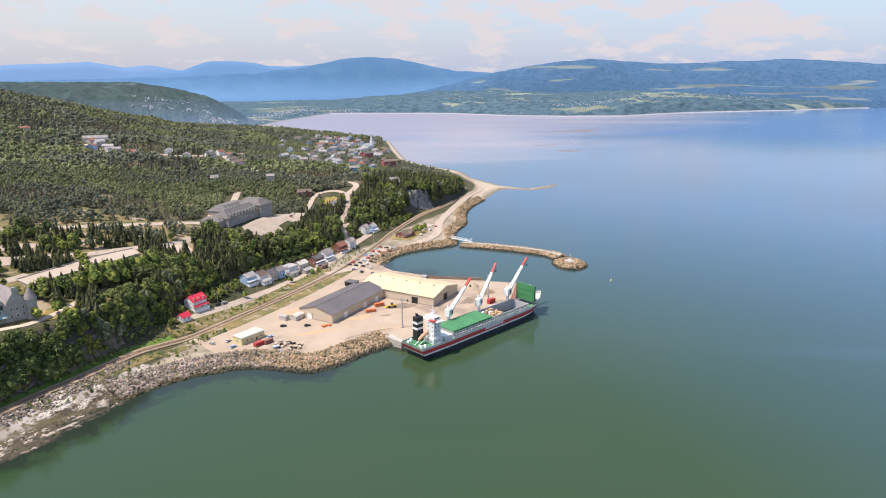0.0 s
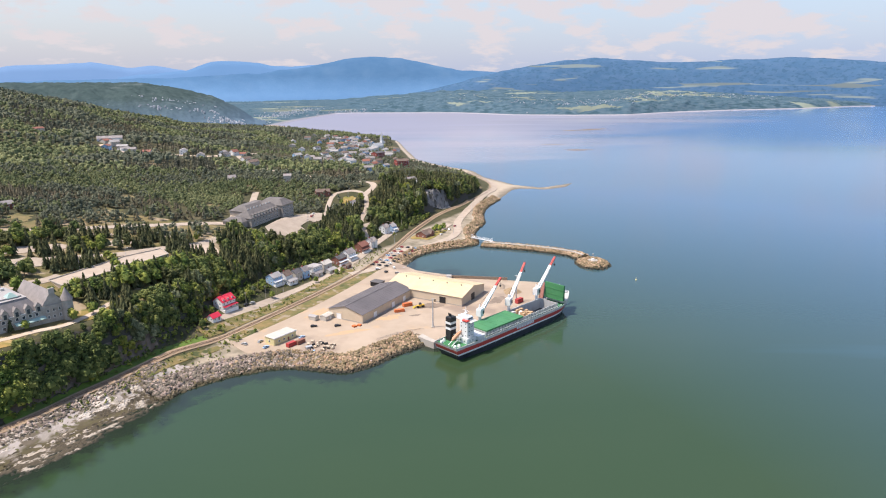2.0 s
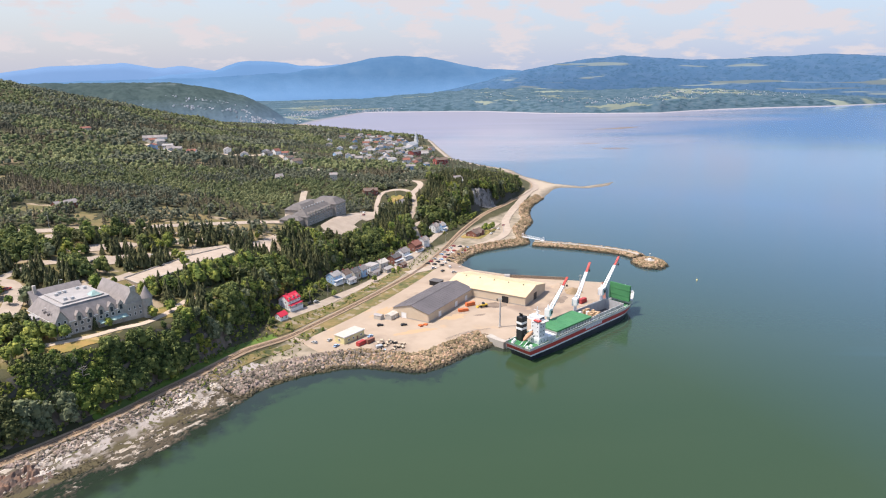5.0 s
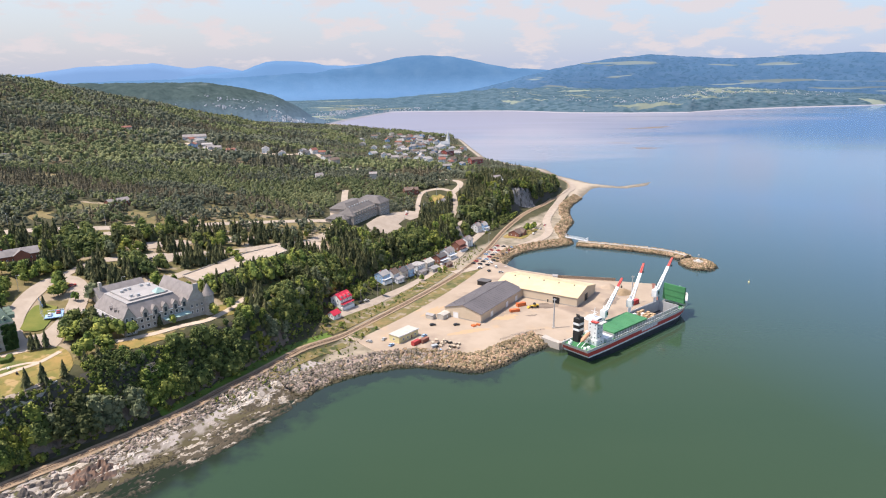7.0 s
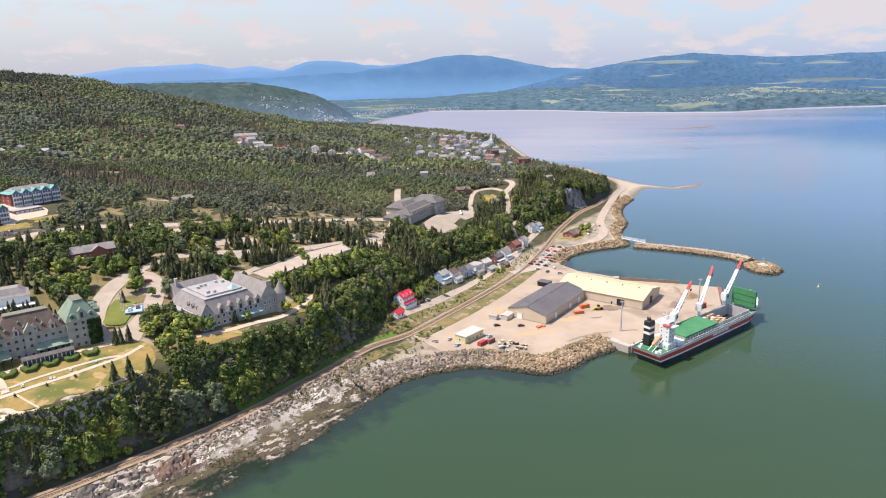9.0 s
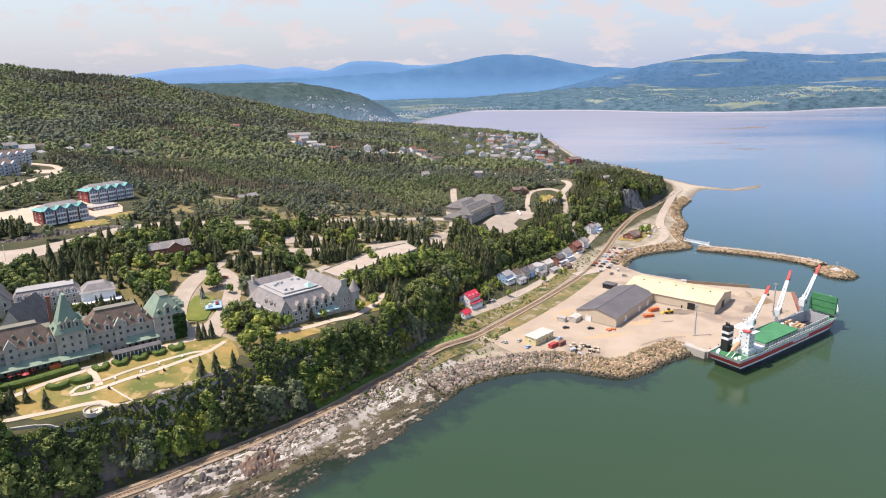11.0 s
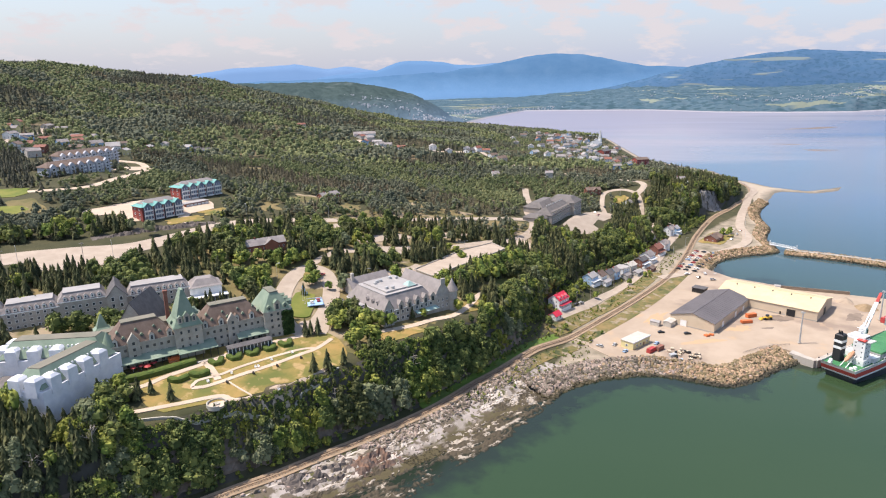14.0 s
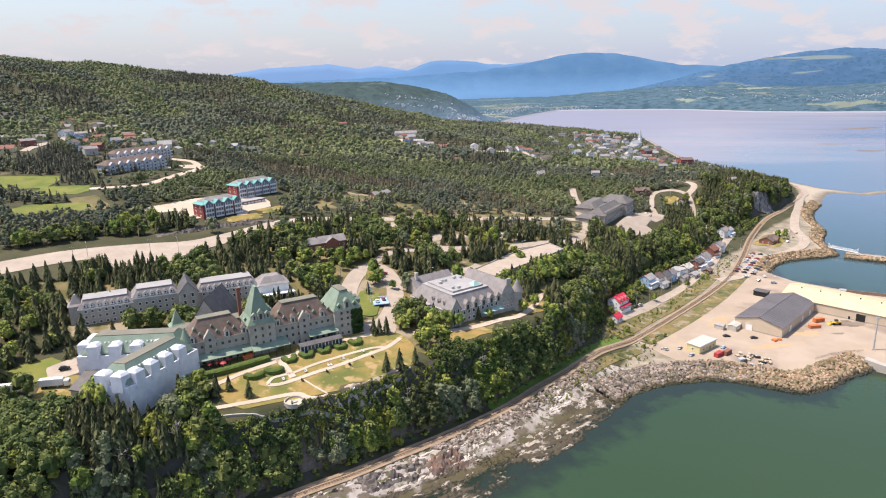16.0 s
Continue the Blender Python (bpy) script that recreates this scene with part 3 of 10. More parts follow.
# ---- building tools ----
class Shape:
    """Corners and faces gathered for one mesh."""

    def __init__(self):
        self.v, self.f = [], []

    def add(self, vs, fs, m=None):
        k = len(self.v)
        self.v += [tuple(m @ Vector(q)) if m else tuple(q) for q in vs]
        self.f += [tuple(k + i for i in q) for q in fs]
        return self

    def box(self, x0, x1, y0, y1, z0, z1, m=None, cut=0.0):
        """A block; cut: how far its top edges are chamfered."""
        c = cut
        if not c:
            vs = [(x0, y0, z0), (x1, y0, z0), (x1, y1, z0), (x0, y1, z0), (x0, y0, z1), (x1, y0, z1), (x1, y1, z1), (x0, y1, z1)]
            return self.add(vs, [(3, 2, 1, 0), (4, 5, 6, 7), (0, 1, 5, 4), (1, 2, 6, 5), (2, 3, 7, 6), (3, 0, 4, 7)], m)
        rings = [(0, z0), (0, z1 - c), (c, z1)]
        vs = [q for o, z in rings for q in ((x0 + o, y0 + o, z), (x1 - o, y0 + o, z), (x1 - o, y1 - o, z), (x0 + o, y1 - o, z))]
        fs = [(3, 2, 1, 0), (8, 9, 10, 11)]
        for r in (0, 4):
            fs += [(r + i, r + (i + 1) % 4, r + 4 + (i + 1) % 4, r + 4 + i) for i in range(4)]
        return self.add(vs, fs, m)

    def prism(self, poly, z0, z1, inset=0.0):
        """An upright prism on a plan, counter-clockwise; inset draws in its top."""
        n = len(poly)
        cx, cy = sum(q[0] for q in poly) / n, sum(q[1] for q in poly) / n
        k = 1 - inset
        vs = [(x, y, z0) for x, y in poly] + [(cx + (x - cx) * k, cy + (y - cy) * k, z1) for x, y in poly]
        return self.add(vs, [tuple(range(n - 1, -1, -1)), tuple(range(n, 2 * n))] + [(i, (i + 1) % n, n + (i + 1) % n, n + i) for i in range(n)])

    def loft(self, rings, caps=True, m=None):
        """Skin over rings of equal count, each a list of places."""
        n = len(rings[0])
        vs = [q for r in rings for q in r]
        fs = []
        for k in range(len(rings) - 1):
            fs += [(k * n + i, k * n + (i + 1) % n, (k + 1) * n + (i + 1) % n, (k + 1) * n + i) for i in range(n)]
        if caps:
            fs += [tuple(range(n - 1, -1, -1)), tuple(range((len(rings) - 1) * n, len(rings) * n))]
        return self.add(vs, fs, m)

    def tube(self, a, b, r0, r1=None, n=8):
        """A tapered round bar from a to b."""
        a, b = Vector(a), Vector(b)
        r1 = r0 if r1 is None else r1
        q = (b - a).to_track_quat("Z", "Y")
        ring = [(math.cos(2 * math.pi * i / n), math.sin(2 * math.pi * i / n)) for i in range(n)]
        return self.loft([[tuple(a + q @ Vector((c * r0, s * r0, 0))) for c, s in ring], [tuple(b + q @ Vector((c * r1, s * r1, 0))) for c, s in ring]])

    def beam(self, a, b, w, h=None):
        """A square bar from a to b."""
        a, b = Vector(a), Vector(b)
        h = h or w
        q = (b - a).to_track_quat("Z", "Y")
        ring = [(-w / 2, -h / 2), (w / 2, -h / 2), (w / 2, h / 2), (-w / 2, h / 2)]
        return self.loft([[tuple(o + q @ Vector((x, y, 0))) for x, y in ring] for o in (a, b)])

    def gable(self, x0, x1, y0, y1, z, h, over=0.5, thick=0.25, hip=0.0, m=None):
        """A ridged roof along x over a plan, with eaves and thickness; hip draws in the ridge's ends."""
        a, b, c, d = x0 - over, x1 + over, y0 - over, y1 + over
        e = (c + d) / 2
        drop = over * h / max(0.1, (y1 - y0) / 2)
        vs = []
        for o in (thick, 0):
            vs += [(a, c, z - drop + o), (b, c, z - drop + o), (b, d, z - drop + o), (a, d, z - drop + o), (a + hip, e, z + h + o), (b - hip, e, z + h + o)]
        up = [(0, 1, 5, 4), (2, 3, 4, 5), (1, 2, 5), (3, 0, 4)] if hip else [(0, 1, 5, 4), (2, 3, 4, 5)]
        fs = list(up) + [tuple(i + 6 for i in reversed(q)) for q in up]
        rim = [0, 1, 2, 3] if hip else [0, 1, 5, 2, 3, 4]
        fs += [(rim[(i + 1) % len(rim)], rim[i], rim[i] + 6, rim[(i + 1) % len(rim)] + 6) for i in range(len(rim))]
        return self.add(vs, fs, m)

    def gable_wall(self, x0, x1, y0, y1, z0, z1, h, m=None):
        """Walls with pointed ends under a ridge along x."""
        e = (y0 + y1) / 2
        vs = [(x0, y0, z0), (x1, y0, z0), (x1, y1, z0), (x0, y1, z0), (x0, y0, z1), (x1, y0, z1), (x1, y1, z1), (x0, y1, z1), (x0, e, z1 + h), (x1, e, z1 + h)]
        fs = [(0, 1, 5, 4), (2, 3, 7, 6), (1, 2, 6, 9, 5), (3, 0, 4, 8, 7), (4, 5, 9, 8), (7, 8, 9, 6), (3, 2, 1, 0)]
        return self.add(vs, fs, m)

    def mansard(self, x0, x1, y0, y1, z, h, run, over=0.3, m=None):
        """A steep skirt of roof round a flat top."""
        o, r = over, run
        vs = [(x0 - o, y0 - o, z), (x1 + o, y0 - o, z), (x1 + o, y1 + o, z), (x0 - o, y1 + o, z),
              (x0 + r, y0 + r, z + h), (x1 - r, y0 + r, z + h), (x1 - r, y1 - r, z + h), (x0 + r, y1 - r, z + h)]
        return self.add(vs, [(3, 2, 1, 0), (4, 5, 6, 7), (0, 1, 5, 4), (1, 2, 6, 5), (2, 3, 7, 6), (3, 0, 4, 7)], m)

    def mesh(self, name, mat, smooth=False):
        me = bpy.data.meshes.new(name)
        me.from_pydata(self.v, [], self.f)
        me.materials.append(mat)
        if smooth:
            me.shade_smooth()
        return me


def part(name, shape, mat, parent, label=""):
    """One mesh under a thing or under a part."""
    ob = new(name, shape.mesh(name, mat) if isinstance(shape, Shape) else shape)
    ob.parent = parent
    return tagged(ob, label) if label else ob


def thing(name, m, label, category, group="", kind=""):
    ob = new(name)
    ob.empty_display_size = 0.5
    ob.matrix_world = m
    return tagged(ob, label, category, group, kind)


def solid(name, shape, mat, label, category, group="", kind="", m=None):
    """A thing that is one mesh."""
    ob = new(name, shape.mesh(name, mat))
    if m:
        ob.matrix_world = m
    return tagged(ob, label, category, group, kind)


def pane_mesh(w, h, d=0.12, trim=0.14):
    """A glazed opening facing -y: glass set back in a frame that stands proud."""
    fr, gl = Shape(), Shape()
    for x0, x1, z0, z1 in ((-w / 2, -w / 2 + trim, 0, h), (w / 2 - trim, w / 2, 0, h), (-w / 2 + trim, w / 2 - trim, 0, trim), (-w / 2 + trim, w / 2 - trim, h - trim, h)):
        fr.box(x0, x1, -d, 0.02, z0, z1)
    gl.box(-w / 2 + trim, w / 2 - trim, -d * 0.35, 0.02, trim, h - trim)
    return fr, gl


PANES = {}


def window(parent, x, y, z, w, h, turn=0.0, mat=None, trim=0.14):
    """A window with frame and pane, facing -y when turn is 0."""
    mat = mat or WHITE
    key = (w, h, mat.name, trim)
    if key not in PANES:
        fr, gl = pane_mesh(w, h, trim=trim)
        PANES[key] = fr.mesh("window", mat), gl.mesh("pane", GLASS)
    ob = part("window", PANES[key][0], None, parent)
    ob.matrix_basis = pose(x, y, z, 0, 0, turn)
    part("pane", PANES[key][1], None, ob)
    return ob


def dark_window(parent, mesh, x, y, z, turn=0.0, name="window"):
    ob = part(name, mesh, None, parent)
    ob.matrix_basis = pose(x, y, z, 0, 0, turn)
    return ob


def opening_mesh(w, h, mat=None, d=0.1):
    """A small recessed-looking light: glass with a thin raised surround, in one mesh with two materials."""
    s = Shape()
    t = min(0.16, w * 0.14)
    s.box(-w / 2 + t, w / 2 - t, -0.03, 0.03, t, h - t)
    k = len(s.f)
    for x0, x1, z0, z1 in ((-w / 2, -w / 2 + t, 0, h), (w / 2 - t, w / 2, 0, h), (-w / 2 + t, w / 2 - t, 0, t), (-w / 2 + t, w / 2 - t, h - t, h)):
        s.box(x0, x1, -d, 0.03, z0, z1)
    me = s.mesh("window", GLASS)
    me.materials.append(mat or WHITE)
    me.polygons.foreach_set("material_index", [0] * k + [1] * (len(s.f) - k))
    return me


def big_mesh(name, verts, faces, mat, corners=3):
    """A mesh from arrays, quickly."""
    me = bpy.data.meshes.new(name)
    verts, faces = np.asarray(verts, np.float32), np.asarray(faces, np.int32)
    me.vertices.add(len(verts))
    me.vertices.foreach_set("co", verts.ravel())
    me.loops.add(faces.size)
    me.loops.foreach_set("vertex_index", faces.ravel())
    me.polygons.add(len(faces))
    me.polygons.foreach_set("loop_start", np.arange(0, faces.size, corners, dtype=np.int32))
    me.update(calc_edges=True)
    me.validate()
    me.materials.append(mat)
    return me
# ---- the lie of the land ----
# Foot of the cliff, from south to north; inland lies to its west.
FOOT = [(-1800, -1400), (-640, -160), (-450, 42), (-340, 152), (-300, 199), (-280, 221), (-266, 239), (-251, 258), (-231, 287), (-217, 314), (-204, 336), (-192, 366), (-190, 400),
        (-183, 435), (-170, 480), (-150, 535), (-122, 590), (-98, 640), (-75, 690), (-52, 745), (-18, 810),
        (10, 860), (30, 930), (40, 1010), (20, 1120), (-44, 1230), (-96, 1330), (-124, 1500), (-152, 1760),
        (-470, 2100), (-760, 2400), (-1400, 3000), (-2400, 5000)]
# Height over the sea at these distances inland, for each northing.
INLAND = (0, 8, 50, 120, 200, 300, 450, 650, 900, 1200, 1700, 2600)
RISE = {
    150: (7, 36, 42, 50, 64, 76, 90, 114, 150, 200, 240, 200),
    300: (7, 37, 43, 57, 70, 82, 97, 120, 155, 200, 240, 200),
    450: (13, 27, 42, 56, 68, 81, 98, 119, 150, 190, 235, 200),
    600: (9, 18, 37, 47, 57, 66, 85, 110, 142, 208, 262, 210),
    700: (8, 14, 24, 32, 44, 56, 72, 98, 134, 212, 262, 210),
    790: (8, 30, 44, 40, 42, 50, 66, 95, 128, 212, 262, 200),
    1000: (5, 10, 14, 24, 36, 44, 62, 92, 124, 194, 258, 190),
    1300: (5.5, 7, 11, 20, 30, 42, 54, 101, 158, 198, 237, 170),
    1800: (5.5, 6, 8, 14, 22, 30, 40, 86, 150, 119, 100, 60),
    2400: (2, 3, 5, 8, 10, 14, 20, 30, 40, 45, 40, 30),
}
# Waterline, from south to north.
SHORE = [(-1700, -1500), (-620, -200), (-420, 30), (-330, 120), (-290, 170), (-247, 216), (-230, 235), (-212, 258), (-195, 285), (-177, 312),
         (-161, 336), (-142, 350), (-116, 359), (-95, 356), (-78, 353), (-63, 363), (-48, 380), (-34, 392), (-25, 386),
         (50, 463), (60, 511), (24, 519), (-7, 528), (-42, 545), (-55, 572)]
SHORE += [(-46, 606), (-25, 627), (3, 643), (14, 652), (13, 668), (13, 703), (26, 750), (27, 790), (34, 840), (60, 912), (80, 972), (92, 996),
          (136, 986), (172, 1012), (192, 1056), (164, 1030), (130, 1006), (92, 1034),
          (49, 1114), (32, 1197), (-26, 1268), (-75, 1357), (-115, 1590), (-142, 1761), (-420, 2100), (-640, 2400), (-800, 3300), (-1500, 5200)]


def along(px, py, line):
    """Distance of each place from a line, signed: to the west (left) of it is plus."""
    best = np.full(px.shape, 1e9)
    for (ax, ay), (bx, by) in zip(line, line[1:]):
        ux, uy = bx - ax, by - ay
        k = np.clip(((px - ax) * ux + (py - ay) * uy) / (ux * ux + uy * uy), 0, 1)
        best = np.minimum(best, np.hypot(px - ax - k * ux, py - ay - k * uy))
    ring = list(line) + [(-9000, line[-1][1]), (-9000, line[0][1])]
    inside = np.zeros(px.shape, bool)
    for (ax, ay), (bx, by) in zip(ring, ring[1:] + ring[:1]):
        if ay != by:
            inside ^= ((ay > py) != (by > py)) & (px < (bx - ax) * (py - ay) / (by - ay) + ax)
    return np.where(inside, best, -best)


KNOTS = sorted(RISE)


def land(px, py):
    """Height of the ground at each place."""
    px, py = np.asarray(px, float), np.asarray(py, float)
    s = along(px, py, SHORE)
    d = along(px, py, FOOT)
    dc = np.clip(d, 0, INLAND[-1])
    rows = np.array([np.interp(dc, INLAND, RISE[k]) for k in KNOTS])
    f = np.clip(np.interp(py, KNOTS, range(len(KNOTS))), 0, len(KNOTS) - 1.001)
    i = f.astype(int)
    w = f - i
    w = w * w * (3 - 2 * w)
    hi = np.take_along_axis(rows, i[None], 0)[0] * (1 - w) + np.take_along_axis(rows, i[None] + 1, 0)[0] * w
    hi0 = np.interp(py, KNOTS, [RISE[k][0] for k in KNOTS])
    roll = 2.2 * np.sin(px / 47 + 1.3 * np.sin(py / 61)) * np.sin(py / 53 + 0.7) + 1.1 * np.sin(px / 19 + 2) * np.sin(py / 23)
    hi = hi + roll * np.clip((d - 200) / 200, 0, 1.6)
    slope = np.interp(py, (330, 365, 880, 920), (0.16, 0.32, 0.32, 0.09))
    cap = np.interp(py, (290, 350), (6.2, 4.0))
    low = np.where(s > 0, np.minimum(s * slope, cap), np.maximum(s * 0.28, -7.0))
    bank = np.clip((26 + d) / 26, 0, 1) * np.clip((s - 4) / 12, 0, 1)
    low = low + bank * np.maximum(hi0 - low, 0)
    return np.where(d > 0, np.maximum(hi, low), low)


def spaced(stops):
    """Grid lines from (start, step) stops to the last start."""
    vals = []
    for (a, s), (b, _) in zip(stops, stops[1:]):
        vals += list(np.arange(a, b, s))
    return np.array(vals + [stops[-1][0]], float)


GX = spaced([(-5000, 500), (-3000, 200), (-1800, 60), (-1200, 20), (-760, 8), (-460, 3.5), (80, 8), (220, 40), (500, 300), (5000, 1)])
GY = spaced([(-1500, 250), (-250, 50), (60, 8), (150, 3.5), (560, 5), (820, 8), (1150, 20), (1500, 45), (2400, 200), (4900, 1)])
gxx, gyy = np.meshgrid(GX, GY)
GZ = land(gxx, gyy)
cols, rows_ = len(GX), len(GY)
# broken relief on the foreshore and on the cliff
sd, fd = along(gxx, gyy, SHORE), along(gxx, gyy, FOOT)
rug = np.array([[noise.fractal(Vector((x * 0.07, y * 0.07, 3.1)), 0.9, 2.1, 4) for x in GX] for y in GY])
shelf = np.clip(sd / 6, 0, 1) * np.clip((-8 - fd) / 8, 0, 1) * (gyy < 350)
GZ += shelf * rug * 0.9
GZ += np.clip(1 - np.abs(fd - 3) / 6, 0, 1) * rug * 1.8
idx = np.arange(cols * rows_).reshape(rows_, cols)
quads = np.stack([idx[:-1, :-1], idx[:-1, 1:], idx[1:, 1:], idx[1:, :-1]], -1).reshape(-1, 4)
ground = tagged(new("ground", big_mesh("ground", np.stack([gxx, gyy, GZ], -1).reshape(-1, 3), quads, GROUND, 4)),
                "wooded slope with dry grass, rock and sand, falling to the sea", "ground", kind="structure")
ground.data.shade_smooth()
ground.data.materials.append(SLAB)
mid = lambda q: (q[:-1, :-1] + q[1:, 1:]) / 2
ground.data.materials.append(PARK)
lot = np.where((mid(gyy) < 352) & (mid(fd) < -9), 1, 0)
lot = np.where((mid(fd) > 17) & (mid(fd) < 165) & (mid(gyy) > 225) & (mid(gyy) < 560), 2, lot)
ground.data.polygons.foreach_set("material_index", lot.astype(np.int32).ravel())


def gz(x, y):
    """Height of the built ground sheet."""
    x, y = np.asarray(x, float), np.asarray(y, float)
    i = np.clip(np.searchsorted(GX, x) - 1, 0, cols - 2)
    j = np.clip(np.searchsorted(GY, y) - 1, 0, rows_ - 2)
    u, v = (x - GX[i]) / (GX[i + 1] - GX[i]), (y - GY[j]) / (GY[j + 1] - GY[j])
    return (GZ[j, i] * (1 - u) + GZ[j, i + 1] * u) * (1 - v) + (GZ[j + 1, i] * (1 - u) + GZ[j + 1, i + 1] * u) * v


def g1(x, y):
    return float(gz(np.array([x]), np.array([y]))[0])


WX = spaced([(-6000, 1500), (-1500, 300), (-600, 60), (-360, 4), (0, 60), (300, 900), (6000, 1)])
WY = spaced([(-3000, 600), (0, 50), (60, 4), (410, 60), (800, 400), (5600, 1)])
wxx, wyy = np.meshgrid(WX, WY)
widx = np.arange(wxx.size).reshape(wxx.shape)
wq = np.stack([widx[:-1, :-1], widx[:-1, 1:], widx[1:, 1:], widx[1:, :-1]], -1).reshape(-1, 4)
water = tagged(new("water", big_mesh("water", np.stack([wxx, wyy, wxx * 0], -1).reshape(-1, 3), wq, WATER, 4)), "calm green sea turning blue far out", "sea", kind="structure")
ws = along(wxx, wyy, SHORE)
reach_w = np.interp(wyy, (280, 350, 365), (36, 20, 7))
wattr = water.data.attributes.new("weed", "FLOAT", "POINT")
wattr.data.foreach_set("value", (np.clip(1.12 + ws / reach_w, 0, 1) * np.clip((700 - wyy) / 100, 0, 1)).astype(np.float32).ravel())


def smooth_line(pts, step=4.0, closed=False):
    """Even steps along a rounded line through the points."""
    pts = [Vector(q).to_2d() for q in pts]
    out_ = []
    n = len(pts)
    last = n if closed else n - 1
    for i in range(last):
        p0, p1, p2, p3 = (pts[(i + k) % n] if closed else pts[min(max(i + k, 0), n - 1)] for k in (-1, 0, 1, 2))
        m = max(1, int((p2 - p1).length / step))
        for k in range(m):
            t = k / m
            out_.append(0.5 * ((2 * p1) + (p2 - p0) * t + (2 * p0 - 5 * p1 + 4 * p2 - p3) * t * t + (3 * p1 - p0 - 3 * p2 + p3) * t ** 3))
    if not closed:
        out_.append(pts[-1])
    return out_


CLEAR = []   # (line, half width) kept free of trees
SPOTS = []   # (x, y, rx, ry, turn) kept free of trees


def seaward(x, y, high=4.0):
    """Towards the open water, by as far as trees of this height would hide level ground behind them."""
    r = math.hypot(x + 85, y)
    if r < 545 or x > -120:
        return 0.0, 0.0, 0.0
    far_off = min(24.0, high * r / max(60.0, 168 - g1(x, y)))
    return -(x + 85) / r * far_off * 0.4, -y / r * far_off * 0.4, far_off * 0.34


def ribbon(name, pts, width, mat, label, category, up=0.25, kind="structure", closed=False, cross=4, step=3.0, clear=2.0):
    """A strip of made ground laid over the land, with a thickness."""
    line = smooth_line(pts, step, closed)
    n = len(line)
    vs = []
    for i, q in enumerate(line):
        a = line[(i - 1) % n] if closed or i else line[0]
        b = line[(i + 1) % n] if closed or i < n - 1 else line[-1]
        t = (b - a).normalized()
        nrm = Vector((-t.y, t.x))
        w = width(i / (n - 1)) if callable(width) else width
        for k in range(cross + 1):
            s = q + nrm * w * (k / cross - 0.5)
            vs.append((s.x, s.y))
    xy = np.array(vs)
    z = gz(xy[:, 0], xy[:, 1]) + up
    c = cross + 1
    fs = [(i * c + k, i * c + k + 1, ((i + 1) % n) * c + k + 1, ((i + 1) % n) * c + k) for i in range(n if closed else n - 1) for k in range(cross)]
    fs = [tuple(reversed(q)) for q in fs]
    me = bpy.data.meshes.new(name)
    me.from_pydata(np.column_stack([xy, z]).tolist(), [], fs)
    me.materials.append(mat)
    ob = new(name, me)
    so = ob.modifiers.new("thickness", "SOLIDIFY")
    so.thickness, so.offset = 0.5 + up, -1
    if clear is not None:
        half = (width(0.5) if callable(width) else width) / 2 + clear
        CLEAR.append(([tuple(q) for q in line], half))
        shift = [seaward(q.x, q.y) for q in line[::4]]
        if max(q[2] for q in shift) > 0:
            CLEAR.append(([(q.x + o[0], q.y + o[1]) for q, o in zip(line[::4], shift)], half * 0.5 + sum(o[2] for o in shift) / len(shift)))
    return tagged(ob, label, category, kind=kind)


def patch(name, x, y, rx, ry, turn, mat, label, category, up=0.2, wob=0.12, clear=1.0, kind="structure"):
    """A rounded piece of made ground laid over the land."""
    ca, sa = math.cos(radians(turn)), math.sin(radians(turn))
    vs, fs = [(x, y)], []
    rings, n = 6, 40
    for k in range(1, rings + 1):
        for i in range(n):
            a = 2 * math.pi * i / n
            f = k / rings * (1 + wob * noise.noise(Vector((math.cos(a) * 1.4 + x, math.sin(a) * 1.4 + y, 0))) * 2)
            sq = 1 / max(abs(math.cos(a)), abs(math.sin(a))) ** 0.55
            u, v = rx * f * sq * math.cos(a), ry * f * sq * math.sin(a)
            vs.append((x + u * ca - v * sa, y + u * sa + v * ca))
    for i in range(n):
        fs.append((0, 1 + i, 1 + (i + 1) % n))
        for k in range(rings - 1):
            a, b = 1 + k * n, 1 + (k + 1) * n
            fs.append((a + i, b + i, b + (i + 1) % n, a + (i + 1) % n))
    xy = np.array(vs)
    me = bpy.data.meshes.new(name)
    me.from_pydata(np.column_stack([xy, gz(xy[:, 0], xy[:, 1]) + up]).tolist(), [], fs)
    me.materials.append(mat)
    ob = new(name, me)
    so = ob.modifiers.new("thickness", "SOLIDIFY")
    so.thickness, so.offset = 0.5 + up, -1
    if clear is not None:
        SPOTS.append((x, y, rx + clear, ry + clear, turn))
        ox, oy, more = seaward(x, y)
        if more:
            SPOTS.append((x + ox, y + oy, rx * 0.6 + more, ry * 0.8 + more * 0.5, turn))
    return tagged(ob, label, category, kind=kind)


